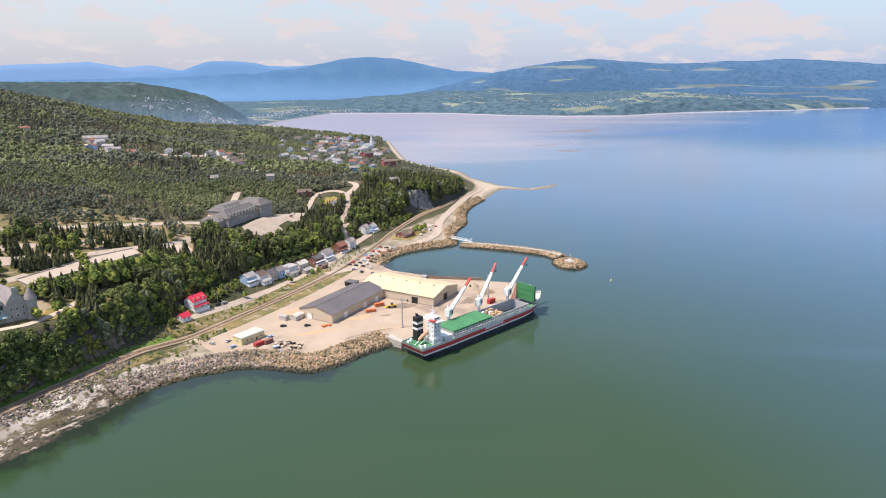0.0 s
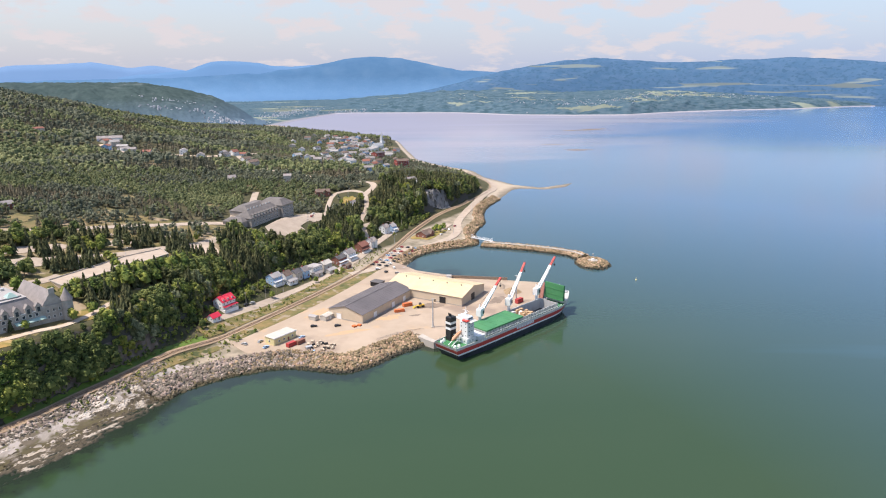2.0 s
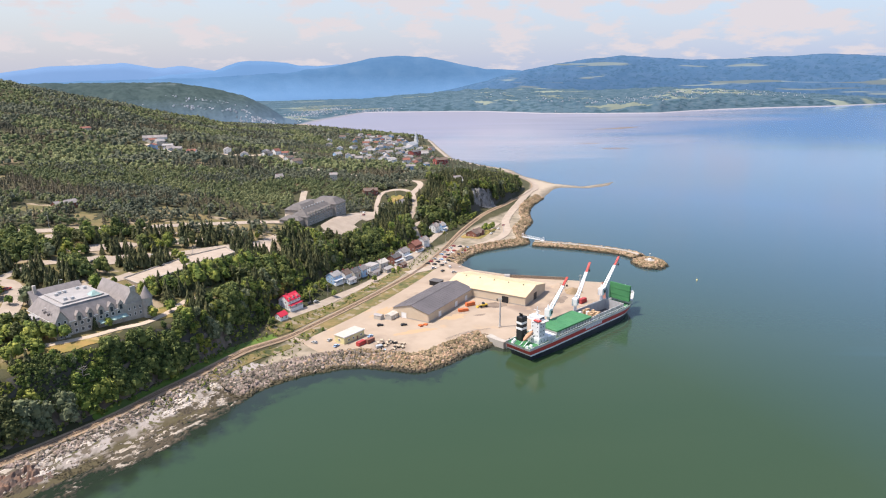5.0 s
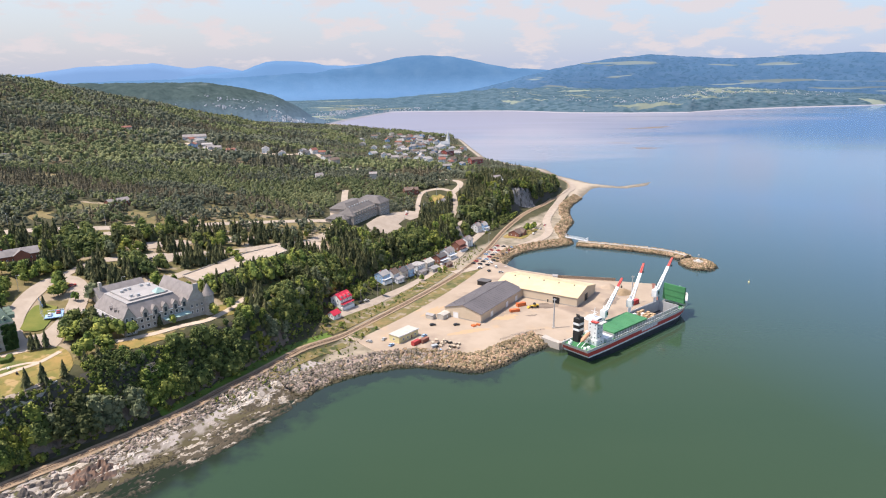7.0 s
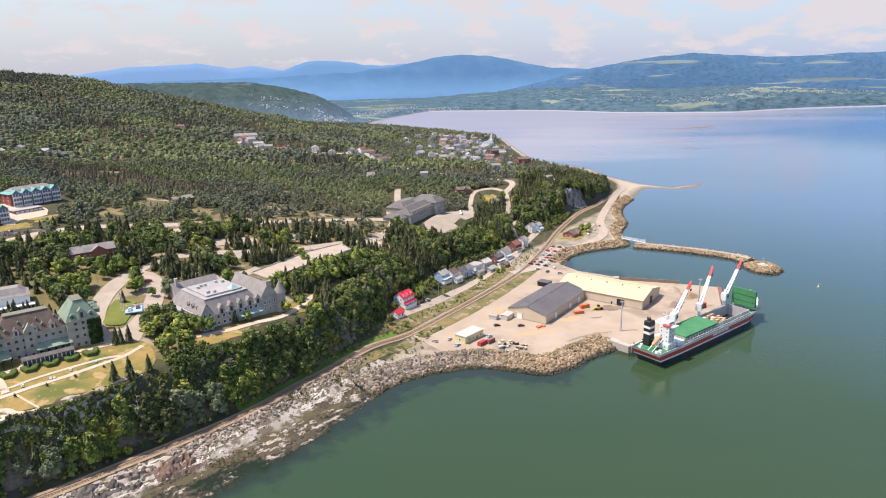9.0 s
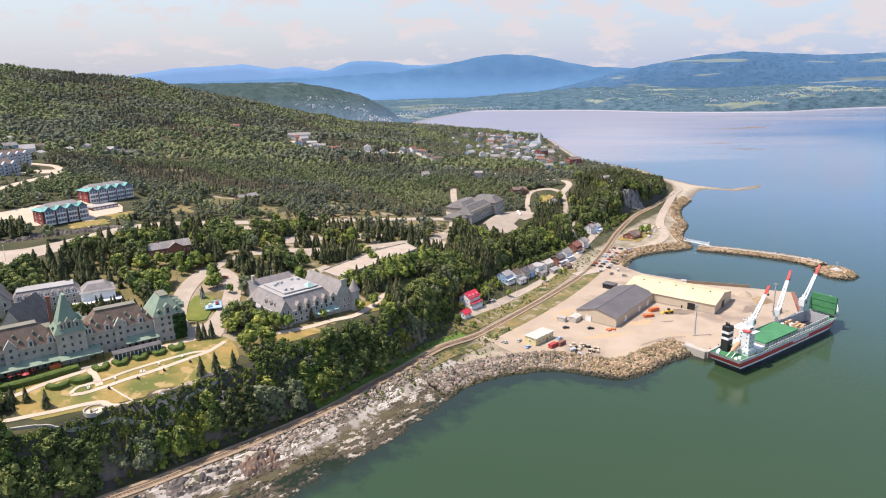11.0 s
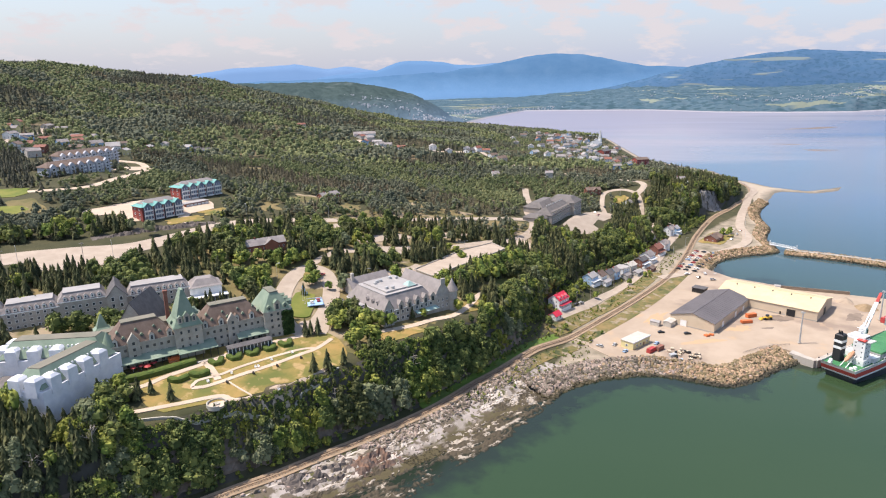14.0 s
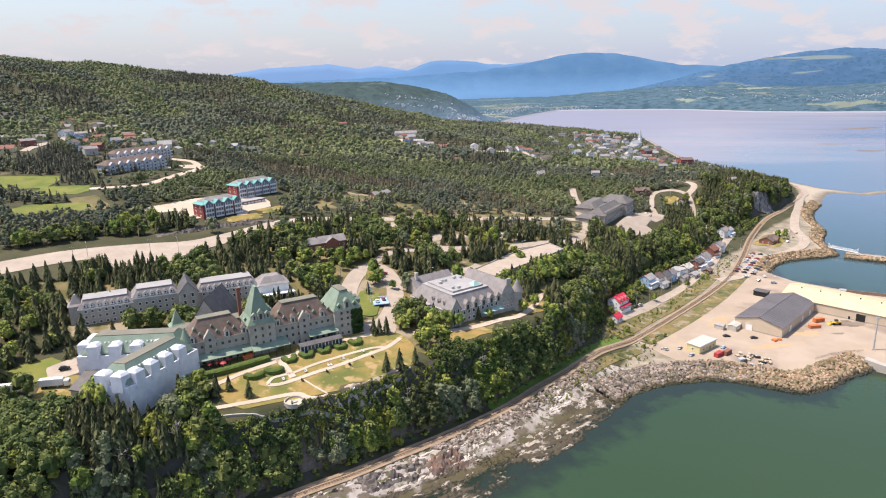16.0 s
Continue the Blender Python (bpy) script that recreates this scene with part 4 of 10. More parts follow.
# ---- the far distance ----
def ridge(name, crest, reach, front, base, mat, label, rough_, seed, lines=9):
    """High country in the distance: its crest by bearing (degrees east of north) and height, and how far off it lies."""
    az = np.arange(crest[0][0], crest[-1][0] + 0.01, 0.12)
    hs = np.interp(az, [c[0] for c in crest], [c[1] for c in crest])
    hs = hs + (6 if reach > 4000 else 3) * np.array([noise.fractal(Vector((a * 0.55, seed, 4)), 0.9, 2.1, 4) for a in az])
    vs = []
    for k in range(lines):
        f = k / (lines - 1)
        prof = 1 - (1 - f) ** 1.6
        for a, h in zip(az, hs):
            d = front + (reach - front) * f
            nz = noise.fractal(Vector((a * 0.5 + seed + f * 1.7, f * 2.2 - a * 0.25, seed)), 1.0, 2.0, 3)
            fine = noise.fractal(Vector((a * 5 + seed, f * 30, seed)), 0.7, 2.2, 4)
            z = base + (h - base) * prof + rough_ * nz * math.sin(math.pi * min(1, f * 1.0)) + fine * rough_ * (0.3 if reach < 3000 else 0.02)
            if k == 0:
                z = -3
            vs.append((d * math.sin(radians(a)), d * math.cos(radians(a)), z))
    n = len(az)
    for a in az:   # the side turned away
        vs.append(((reach + 60) * math.sin(radians(a)), (reach + 60) * math.cos(radians(a)), base - 3))
    fs = [(k * n + i, k * n + i + 1, (k + 1) * n + i + 1, (k + 1) * n + i) for k in range(lines) for i in range(n - 1)]
    ob = new(name, big_mesh(name, vs, fs, mat, 4))
    ob.data.shade_smooth()
    return tagged(ob, label, "hills", kind="structure")


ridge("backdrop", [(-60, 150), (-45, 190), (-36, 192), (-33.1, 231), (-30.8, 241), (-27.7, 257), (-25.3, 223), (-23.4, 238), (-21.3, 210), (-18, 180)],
      4780, 4720, 5, FAR_PALE, "mountain range on the horizon, tinted palest blue for haze", 5, 3.0, 4)
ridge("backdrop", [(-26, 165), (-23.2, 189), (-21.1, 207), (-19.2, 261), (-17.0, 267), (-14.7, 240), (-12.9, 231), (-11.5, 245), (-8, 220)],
      4700, 4600, 5, FAR_BLUE, "mountain range tinted blue for haze", 8, 7.0, 5)
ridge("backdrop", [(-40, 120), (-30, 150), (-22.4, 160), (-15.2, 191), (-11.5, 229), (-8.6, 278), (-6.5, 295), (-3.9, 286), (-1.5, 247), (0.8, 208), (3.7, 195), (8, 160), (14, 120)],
      4640, 4480, 4, FAR_MAIN, "broad wooded mountain beyond the bay, tinted blue for haze", 12, 11.0, 12)
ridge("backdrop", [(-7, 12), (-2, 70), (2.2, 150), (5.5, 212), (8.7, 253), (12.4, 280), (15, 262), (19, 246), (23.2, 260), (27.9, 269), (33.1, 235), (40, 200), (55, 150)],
      4540, 4350, 20, FAR_COAST, "wooded plateau with fields beyond the bay, tinted blue-green for haze", 14, 19.0, 14)


def far_shore():
    """The low far coast: a bluff behind a pale beach, then rolling farmland."""
    line = [(-31, 2500, 8), (-15.5, 2420, 6), (-13.2, 2720, 8), (-9.5, 3150, 12), (-4.1, 3115, 30), (0.8, 3100, 48), (5.6, 2935, 45), (10.4, 2925, 38), (15, 3000, 50),
            (19.4, 3330, 58), (23.6, 3590, 48), (27.6, 3840, 38), (31.2, 4250, 26), (36, 4600, 10)]
    az = np.arange(-31, 36, 0.12)
    dist = np.interp(az, [q[0] for q in line], [q[1] for q in line])
    top = np.interp(az, [q[0] for q in line], [q[2] for q in line])
    prof = [(-6, -2), (4, 2.5), (30, 4), (60, 0.55), (140, 0.9), (300, 1.0), (600, 1.15), (1100, 1.35), (2000, 2.4)]
    steps = list(prof[:3])
    for (a, p), (b, q) in zip(prof[3:], prof[4:]):
        steps += [(a + (b - a) * k / 7, p + (q - p) * k / 7) for k in range(7)]
    steps.append(prof[-1])
    vs = []
    for off, hgt in steps:
        for a, d, h in zip(az, dist, top):
            e = off * max(0.02, min(1.0, (4850 - d) / (1100 + max(0, off - 1100) * 1.11)))
            z = hgt if off <= 30 else h * hgt
            if off > 30:
                z += (h * 0.18) * noise.fractal(Vector((a * 1.1, off * 0.01, 5)), 0.8, 2.1, 4) + 3.4 * noise.noise(Vector((a * 9, off * 0.2, 1)))
            r = d + e + 7 * noise.noise(Vector((a * 2.2, 0, 0))) - (70 * max(0, min(1, (-8 - a) / 4)) if off < 10 else 0)
            vs.append((r * math.sin(radians(a)), r * math.cos(radians(a)), z))
    n = len(az)
    fs = [(k * n + i, k * n + i + 1, (k + 1) * n + i + 1, (k + 1) * n + i) for k in range(len(steps) - 1) for i in range(n - 1)]
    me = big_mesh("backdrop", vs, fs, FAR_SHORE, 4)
    ob = new("backdrop", me)
    me.shade_smooth()
    tagged(ob, "low far shore with a pale beach, wooded bluff and fields", "far shore", kind="structure")
    # the settlements on it: tiny pale houses that nobody could count
    s = Shape()
    rnd = random.Random(5)
    heaps = [(-13.6, 380, 3.0, 260, 230), (-9, 60, 3.0, 60, 60), (6.5, 330, 1.6, 120, 25), (13, 330, 4.0, 150, 60), (17, 500, 5.0, 300, 95),
             (24, 500, 4.0, 260, 60), (9.5, 260, 1.0, 40, 14), (16, 900, 3.0, 250, 30), (8, 600, 9.0, 500, 30), (20, 800, 8.0, 400, 30)]
    for a0, off, sa, so, cnt in heaps:
        for _ in range(cnt):
            a = rnd.gauss(a0, sa * 0.5)
            o = max(20, rnd.gauss(off, so * 0.5))
            i = int(np.clip((a + 31) / 0.12, 0, n - 1))
            e = o * min(1.0, (4850 - dist[i]) / 1100)
            r = dist[i] + e
            h = np.interp(o, [q[0] for q in prof], [0, 2.5, 4, top[i] * 0.55, top[i] * 0.9, top[i], top[i] * 1.15, top[i] * 1.35, top[i] * 2.4])
            w, t = rnd.uniform(1.6, 3.6), rnd.uniform(0.8, 1.7)
            m = pose(r * math.sin(radians(a)), r * math.cos(radians(a)), h + 1, 0, 0, rnd.uniform(0, 90))
            s.gable_wall(-w, w, -w * 0.6, w * 0.6, -4, t, t * 0.5, m)
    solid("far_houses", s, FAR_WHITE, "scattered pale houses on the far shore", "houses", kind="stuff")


# haze of the far shore painted into these colours and their glow
FAR_SHORE = distance("hazed_shore_country", (0.046, 0.084, 0.112), (0.082, 0.118, 0.142), None, 0.05, 0, 0, 0.30, (0.5, 0.5, 2))
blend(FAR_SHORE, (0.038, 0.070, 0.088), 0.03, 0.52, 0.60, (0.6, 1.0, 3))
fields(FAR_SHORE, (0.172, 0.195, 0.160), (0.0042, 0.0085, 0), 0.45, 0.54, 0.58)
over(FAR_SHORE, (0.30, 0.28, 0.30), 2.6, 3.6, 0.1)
FAR_WHITE = distance("hazed_house_walls", (0.46, 0.47, 0.50), (0.24, 0.25, 0.28), None, 0.05, 0, 0, 0.15)
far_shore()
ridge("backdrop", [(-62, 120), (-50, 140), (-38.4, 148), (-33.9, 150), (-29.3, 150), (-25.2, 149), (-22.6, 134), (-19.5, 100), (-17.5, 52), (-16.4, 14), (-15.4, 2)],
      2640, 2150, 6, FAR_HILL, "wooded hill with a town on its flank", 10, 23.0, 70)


def hill_town():
    s = Shape()
    rnd = random.Random(8)
    for a0, f0, sa, sf, cnt in ((-30.5, 0.36, 1.6, 0.03, 40), (-22.5, 0.50, 2.4, 0.03, 40), (-21.5, 0.36, 3.2, 0.03, 46), (-18.2, 0.20, 1.6, 0.08, 80), (-17.2, 0.10, 0.8, 0.06, 60)):
        for _ in range(cnt):
            a, f = rnd.gauss(a0, sa * 0.6), min(0.9, max(0.02, rnd.gauss(f0, sf * 0.6)))
            h = np.interp(a, [-38, -25.2, -22.6, -19.5, -17.5, -16.4, -15.4], [148, 149, 134, 100, 52, 14, 2])
            z = 6 + (h - 6) * (1 - (1 - f) ** 1.6)
            d = 2150 + 490 * f
            w, t = rnd.uniform(1.6, 3.2), rnd.uniform(1.2, 2.2)
            m = pose(d * math.sin(radians(a)), d * math.cos(radians(a)), z + 1, 0, 0, rnd.uniform(0, 90))
            s.gable_wall(-w, w, -w * 0.6, w * 0.6, -6, t, t * 0.5, m)
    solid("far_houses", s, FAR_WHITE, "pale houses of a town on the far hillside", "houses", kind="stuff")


hill_town()


# ---- the port ----
U, V = Vector((0.481, 0.877)), Vector((-0.877, 0.481))     # the sheds' own directions
YARD = [(-162, 392), (-140, 370), (-118, 372), (-96, 368), (-84, 365), (-70, 376), (-54, 391), (-38, 402), (-30, 396), (-24, 389),
        (50, 463), (60, 511), (24, 519), (-7, 528), (-44, 546), (-62, 570), (-80, 566), (-97, 520), (-118, 468), (-146, 412)]


def yard():
    """The made ground of the wharf, with its sheer quay side."""
    s = Shape().prism(YARD, -4.0, 4.25)
    solid("pavement", s, GRAVEL, "dusty tan paved yard of the wharf", "yard", kind="structure")
    CLEAR.append(([(-100, 420), (0, 480)], 52))
    quay = thing("quay", pose(0, 0, 0), "concrete quay wall along the berth", "quay")
    w = Shape()
    a, b = Vector((-25, 387.6)), Vector((50.6, 462.4))
    t = (b - a).normalized()
    n = Vector((t.y, -t.x))
    for k in range(9):
        p0, p1 = a + (b - a) * (k / 9), a + (b - a) * ((k + 1) / 9 - 0.002)
        blk = Shape().prism([tuple(p0 - n * 1.5), tuple(p0 + n * 0.8), tuple(p1 + n * 0.8), tuple(p1 - n * 1.5)], -4, 4.6)
        part("panel", blk, CONCRETE, quay)
    for k in range(12):
        q = a + (b - a) * ((k + 0.5) / 12)
        fd_ = Shape().tube((q.x + n.x * 1.0, q.y + n.y * 1.0, 0.6), (q.x + n.x * 1.0, q.y + n.y * 1.0, 3.6), 0.45)
        part("fender", fd_, TYRE, quay)
        bo = Shape().tube((q.x - n.x, q.y - n.y, 4.6), (q.x - n.x, q.y - n.y, 5.2), 0.3, 0.4)
        part("bollard", bo, BLACK, quay)
    # landing at the stern, a step lower and paler
    s = Shape().prism([(-37, 396.5), (-31, 390.5), (-26.5, 386.5), (-23.5, 388.5), (-28, 393), (-34, 401)], -3, 4.5)
    part("landing", s, CONCRETE, quay)
    # end wall of the wharf: brown colour paints the shade on this side
    end = Shape().prism([(50.5, 462), (53, 461), (62.5, 510.5), (60, 512)], -4, 4.5)
    part("end_wall", end, BROWNWALL, quay, "end wall coloured dark brown for its shaded side")


yard()


def shed(name, corner, length, width, turn, eave, rise, wall, roof, label, doors, vents):
    """A steel shed: corner, its long side along local x, standing towards local +y."""
    th = thing(name, pose(corner[0], corner[1], 4.25, 0, 0, turn), label, "shed", "port sheds")
    part("wall", Shape().gable_wall(0, length, 0, width, -0.4, eave, rise), wall, th)
    part("roof", Shape().gable(0, length, 0, width, eave, rise, 0.5, 0.22), roof, th)
    ribs = Shape()
    n = int(length / 3)
    for k in range(1, n):
        x = length * k / n
        for y0, y1 in ((-0.5, width / 2), (width + 0.5, width / 2)):
            ribs.beam((x, y0, eave + 0.24 - rise * 0.5 / (width / 2)), (x, y1, eave + rise + 0.24), 0.12)
    part("roof_seam", ribs, roof, th)
    part("ridge_cap", Shape().box(-0.4, length + 0.4, width / 2 - 0.5, width / 2 + 0.5, eave + rise + 0.05, eave + rise + 0.32), roof, th)
    part("plinth", Shape().box(-0.12, length + 0.12, -0.12, width + 0.12, -0.5, 0.9), CONCRETE, th)
    for x, y, w, h, tn, mat in doors:
        d = Shape().box(-w / 2, w / 2, -0.14, 0.05, 0, h)
        ob = part("door", d, mat, th)
        ob.matrix_basis = pose(x, y, 0.05, 0, 0, tn)
        fr = Shape()
        for x0, x1, z0, z1 in ((-w / 2 - 0.3, -w / 2, 0, h + 0.3), (w / 2, w / 2 + 0.3, 0, h + 0.3), (-w / 2, w / 2, h, h + 0.3)):
            fr.box(x0, x1, -0.25, 0.05, z0, z1)
        part("door_frame", fr, wall, ob)
    for k in range(vents):
        x = length * (k + 0.7) / (vents + 0.4)
        part("vent", Shape().tube((x, width / 2 - 3, eave + rise * 0.8), (x, width / 2 - 3, eave + rise * 0.8 + 1.1), 0.45, 0.45, 10), BLACK, th)
    return th


ANG = math.degrees(math.atan2(U.y, U.x))
# grey-roofed shed: its east wall runs from the near corner towards the cream one
shed("storage_shed", (-75.6, 419.5), 64, 29, ANG, 6.3, 3.9, CREAMWALL, GREYROOF, "long tan storage shed with a brown-grey metal roof",
     [(-0.02, 20, 4.2, 4.2, -90, WHITE), (15, 0, 4.0, 4.0, 0, WHITE), (38, 0, 4.0, 4.0, 0, WHITE), (53, 0, 4.0, 4.0, 0, WHITE)], 0)
# cream-roofed shed: its near long wall, from its left end
c2 = Vector((-7, 453.5)) + V * 66
# its wide near door is a black slab painting the shade inside an opening
shed("storage_shed", tuple(c2), 66, 38, ANG - 90, 6.8, 4.0, CREAMWALL, CREAM, "wide cream storage shed with a pale metal roof",
     [(50, 0, 5.4, 5.0, 0, BLACK), (43.5, 0, 1.1, 2.2, 0, BLACK), (66.02, 18, 6.0, 5.5, 90, BLACK)], 5)
# lean-to at the back of the grey shed
lt = thing("lean_to", pose(-71.5, 499, 4.25, 0, 0, ANG), "low dark lean-to behind the grey shed", "shed")
part("wall", Shape().box(0, 7, 0, 9, -0.3, 3.4), BLACK, lt)
part("roof", Shape().box(-0.4, 7.4, -0.4, 9.4, 3.4, 3.8), DARKROOF, lt)


def small_office():
    th = thing("office_building", pose(-126.5, 382, 4.25, 0, 0, 55), "small pale yellow port office with a flat white roof", "building")
    part("wall", Shape().box(0, 18, 0, 8.5, -0.4, 4.4), YELLOWWALL, th)
    part("roof", Shape().box(-0.35, 18.35, -0.35, 8.85, 4.4, 4.8), BEIGE, th)
    part("parapet", Shape().box(-0.4, 18.4, -0.42, -0.2, 4.3, 5.0), WHITE, th)
    for x in (4, 8, 15):
        window(th, x, 0, 1.3, 1.5, 1.4)
    part("door", Shape().box(11, 12.2, -0.1, 0.1, 0, 2.2), BROWNWALL, th)
    window(th, 0, 4.5, 1.4, 1.5, 1.4, -90)


small_office()


def hut(name, x, y, turn, l, w, h, wall, roof, label):
    th = thing(name, pose(x, y, 4.25, 0, 0, turn), label, "shed")
    part("wall", Shape().gable_wall(0, l, 0, w, -0.3, h, 0.8), wall, th)
    part("roof", Shape().gable(0, l, 0, w, h, 0.8, 0.25, 0.15), roof, th)
    part("door", Shape().box(l * 0.4, l * 0.4 + 1, -0.08, 0.05, 0, 2.0), WHITE, th)


hut("portable_hut", -101.5, 424, ANG, 12, 5.2, 3.2, BEIGE, BEIGE, "beige portable hut beside the grey shed")
hut("portable_hut", -107, 428, ANG + 90, 6, 4, 2.8, BEIGE, FLATROOF, "pale portable hut beside the grey shed")


def block_box(name, x, y, z, turn, l, w, h, mat, label, cat="container", group="port containers"):
    """A steel box with ribs and corner posts."""
    th = thing(name, pose(x, y, z, 0, 0, turn), label, cat, group)
    part("body", Shape().box(-l / 2, l / 2, -w / 2, w / 2, 0.1, h), mat, th)
    rb = Shape()
    n = max(3, int(l / 0.8))
    for k in range(n + 1):
        xx = -l / 2 + l * k / n
        rb.box(xx - 0.08, xx + 0.08, -w / 2 - 0.07, w / 2 + 0.07, 0.15, h - 0.1)
    part("rib", rb, mat, th)
    part("base_frame", Shape().box(-l / 2 - 0.05, l / 2 + 0.05, -w / 2 - 0.05, w / 2 + 0.05, 0, 0.18), BLACK, th)
    return th


for x, y, tn, l, h, m, lab in ((-116, 382, 55, 6, 2.6, REDPAINT, "dark red skip beside the port office"), (-111, 386, 55, 6, 2.6, BROWNWALL, "rust-brown skip beside the port office"),
                               (-47, 455, 30, 7, 2.6, ORANGE, "orange hopper box on the wharf"), (-52, 443, 20, 7, 2.0, ORANGE, "orange hopper box on the wharf"),
                               (36, 462, 45, 6.5, 3.4, REDPAINT, "red cargo container beside the ship"), (-104, 378, 30, 4, 1.6, STEEL, "grey steel skip beside the port office"), (-80.5, 414, 40, 2.4, 1.1, ORANGE, "small orange skip on the paving"), (-77.5, 416, 70, 2.0, 1.0, ORANGE, "small orange skip on the paving")):
    block_box("skip", x, y, 4.25, tn, l, 2.6, h, m, lab, "skip", "wharf skips")


def mast_light(x, y, h=20):
    th = thing("mast_light", pose(x, y, 4.25), "tall galvanised floodlight mast on the wharf", "lamp", "wharf masts")
    part("base", Shape().box(-1, 1, -1, 1, 0, 0.7, cut=0.1), CONCRETE, th)
    part("pole", Shape().tube((0, 0, 0.7), (0, 0, h), 0.6, 0.32, 10), STEEL, th)
    for k in range(4):
        a = k * math.pi / 2
        part("floodlight", Shape().box(math.cos(a) * 0.9 - 0.3, math.cos(a) * 0.9 + 0.3, math.sin(a) * 0.9 - 0.3, math.sin(a) * 0.9 + 0.3, h - 0.4, h + 0.3), STEEL, th)


mast_light(-27.5, 413)
mast_light(34, 465)


def loader(x, y, turn):
    """A wheel loader."""
    th = thing("wheel_loader", pose(x, y, 4.25, 0, 0, turn), "yellow wheel loader parked on the wharf", "vehicle")
    part("body", Shape().box(-3.6, 0.2, -1.1, 1.1, 0.9, 2.3, cut=0.25).box(0.2, 2.4, -0.8, 0.8, 0.9, 1.8, cut=0.2), YELLOW, th)
    part("cab", Shape().box(-1.4, 0.3, -0.8, 0.8, 2.3, 3.6, cut=0.2), GLASS, th)
    for xx in (-2.4, 1.6):
        for yy in (-1.15, 1.15):
            part("wheel", Shape().tube((xx, yy - 0.35, 0.85), (xx, yy + 0.35, 0.85), 0.85, n=14), TYRE, th)
    part("arm", Shape().beam((1.5, -0.7, 1.7), (3.8, -0.7, 0.9), 0.3).beam((1.5, 0.7, 1.7), (3.8, 0.7, 0.9), 0.3), YELLOW, th)
    part("bucket", Shape().loft([[(3.6, y2, 0.2), (5.0, y2, 0.2), (4.4, y2, 0.7), (3.7, y2, 1.6)] for y2 in (-1.4, 1.4)]), YELLOW, th)


loader(-38, 452, 200)


def spools():
    """Heaps of tan and black tyre-like spools beside the office."""
    rnd = random.Random(3)
    for k in range(42):
        x, y = rnd.uniform(-107, -86), rnd.uniform(374, 390)
        if (x + 97) ** 2 / 110 + (y - 382) ** 2 / 70 > 1:
            continue
        tn = rnd.uniform(0, 180)
        r = rnd.uniform(0.45, 0.8)
        th = thing("concrete_pipe", pose(x, y, 4.3 + r, 0, 0, tn), ("tan" if k % 3 else "black") + " weathered spool lying in the storage yard", "pipe", "stored pipes")
        l = rnd.uniform(1.2, 2.2)
        n = 12
        ring = lambda rr, xx: [(xx, rr * math.cos(2 * math.pi * i / n), rr * math.sin(2 * math.pi * i / n)) for i in range(n)]
        s = Shape().loft([ring(r, -l / 2), ring(r, l / 2), ring(r * 0.75, l / 2), ring(r * 0.75, -l / 2), ring(r, -l / 2)], caps=False)
        part("spool_wall", s, CREAMWALL if k % 3 else TYRE, th)


spools()


def heap(x, y, r, h, mat, label):
    rnd = random.Random(int(x * 7 + y))
    s = Shape()
    rings, n = 6, 22
    vs = []
    for k in range(rings):
        f = k / (rings - 1)
        for i in range(n):
            a = 2 * math.pi * i / n
            rr = r * (1 - f) * (1 + 0.15 * math.sin(3 * a + x)) + 0.05
            vs.append((x + rr * math.cos(a) + rnd.uniform(-.2, .2), y + rr * math.sin(a), 4.2 + h * (1 - (1 - f) ** 1.3) + rnd.uniform(-.15, .15) * (k > 0)))
    fs = [(k * n + i, k * n + (i + 1) % n, (k + 1) * n + (i + 1) % n, (k + 1) * n + i) for k in range(rings - 1) for i in range(n)]
    fs.append(tuple(range((rings - 1) * n, rings * n)))
    solid("gravel_heap", s.add(vs, fs), mat, label, "heap", "heaps on the wharf")


heap(24, 500, 6, 3.2, GRAVEL, "heap of brown gravel at the end of the wharf")
heap(33, 487, 7, 3.6, ROCK, "heap of dark rubble at the end of the wharf")
# dark timber fender wall and little white hut along the basin edge
fw = thing("timber_wall", pose(-14, 523.5, 4.25, 0, 0, -8), "dark timber retaining wall along the basin", "wall")
for k in range(18):
    part("plank", Shape().box(k * 2.6, k * 2.6 + 2.5, 0, 0.5, 0, 2.4), SLEEPER, fw)
hut("white_hut", -18, 521, -8, 4, 3, 2.6, WHITE, FLATROOF, "small white hut on the basin edge")


# ---- breakwater ----
BW = [(20, 650), (64, 635), (100, 616), (112, 600), (117, 578)]


def rock_mesh(rnd):
    """One quarry stone: a blunt, uneven lump."""
    t = (1 + 5 ** 0.5) / 2
    ico = [(-1, t, 0), (1, t, 0), (-1, -t, 0), (1, -t, 0), (0, -1, t), (0, 1, t), (0, -1, -t), (0, 1, -t), (t, 0, -1), (t, 0, 1), (-t, 0, -1), (-t, 0, 1)]
    fs = [(0, 11, 5), (0, 5, 1), (0, 1, 7), (0, 7, 10), (0, 10, 11), (1, 5, 9), (5, 11, 4), (11, 10, 2), (10, 7, 6), (7, 1, 8),
          (3, 9, 4), (3, 4, 2), (3, 2, 6), (3, 6, 8), (3, 8, 9), (4, 9, 5), (2, 4, 11), (6, 2, 10), (8, 6, 7), (9, 8, 1)]
    v = np.array(ico, float) / 1.9
    v *= rnd.uniform(0.62, 1.3, (12, 1))
    v *= rnd.uniform(0.6, 1.15, (1, 3))
    return v, np.array(fs)


ROCKS = [rock_mesh(np.random.RandomState(k)) for k in range(12)]


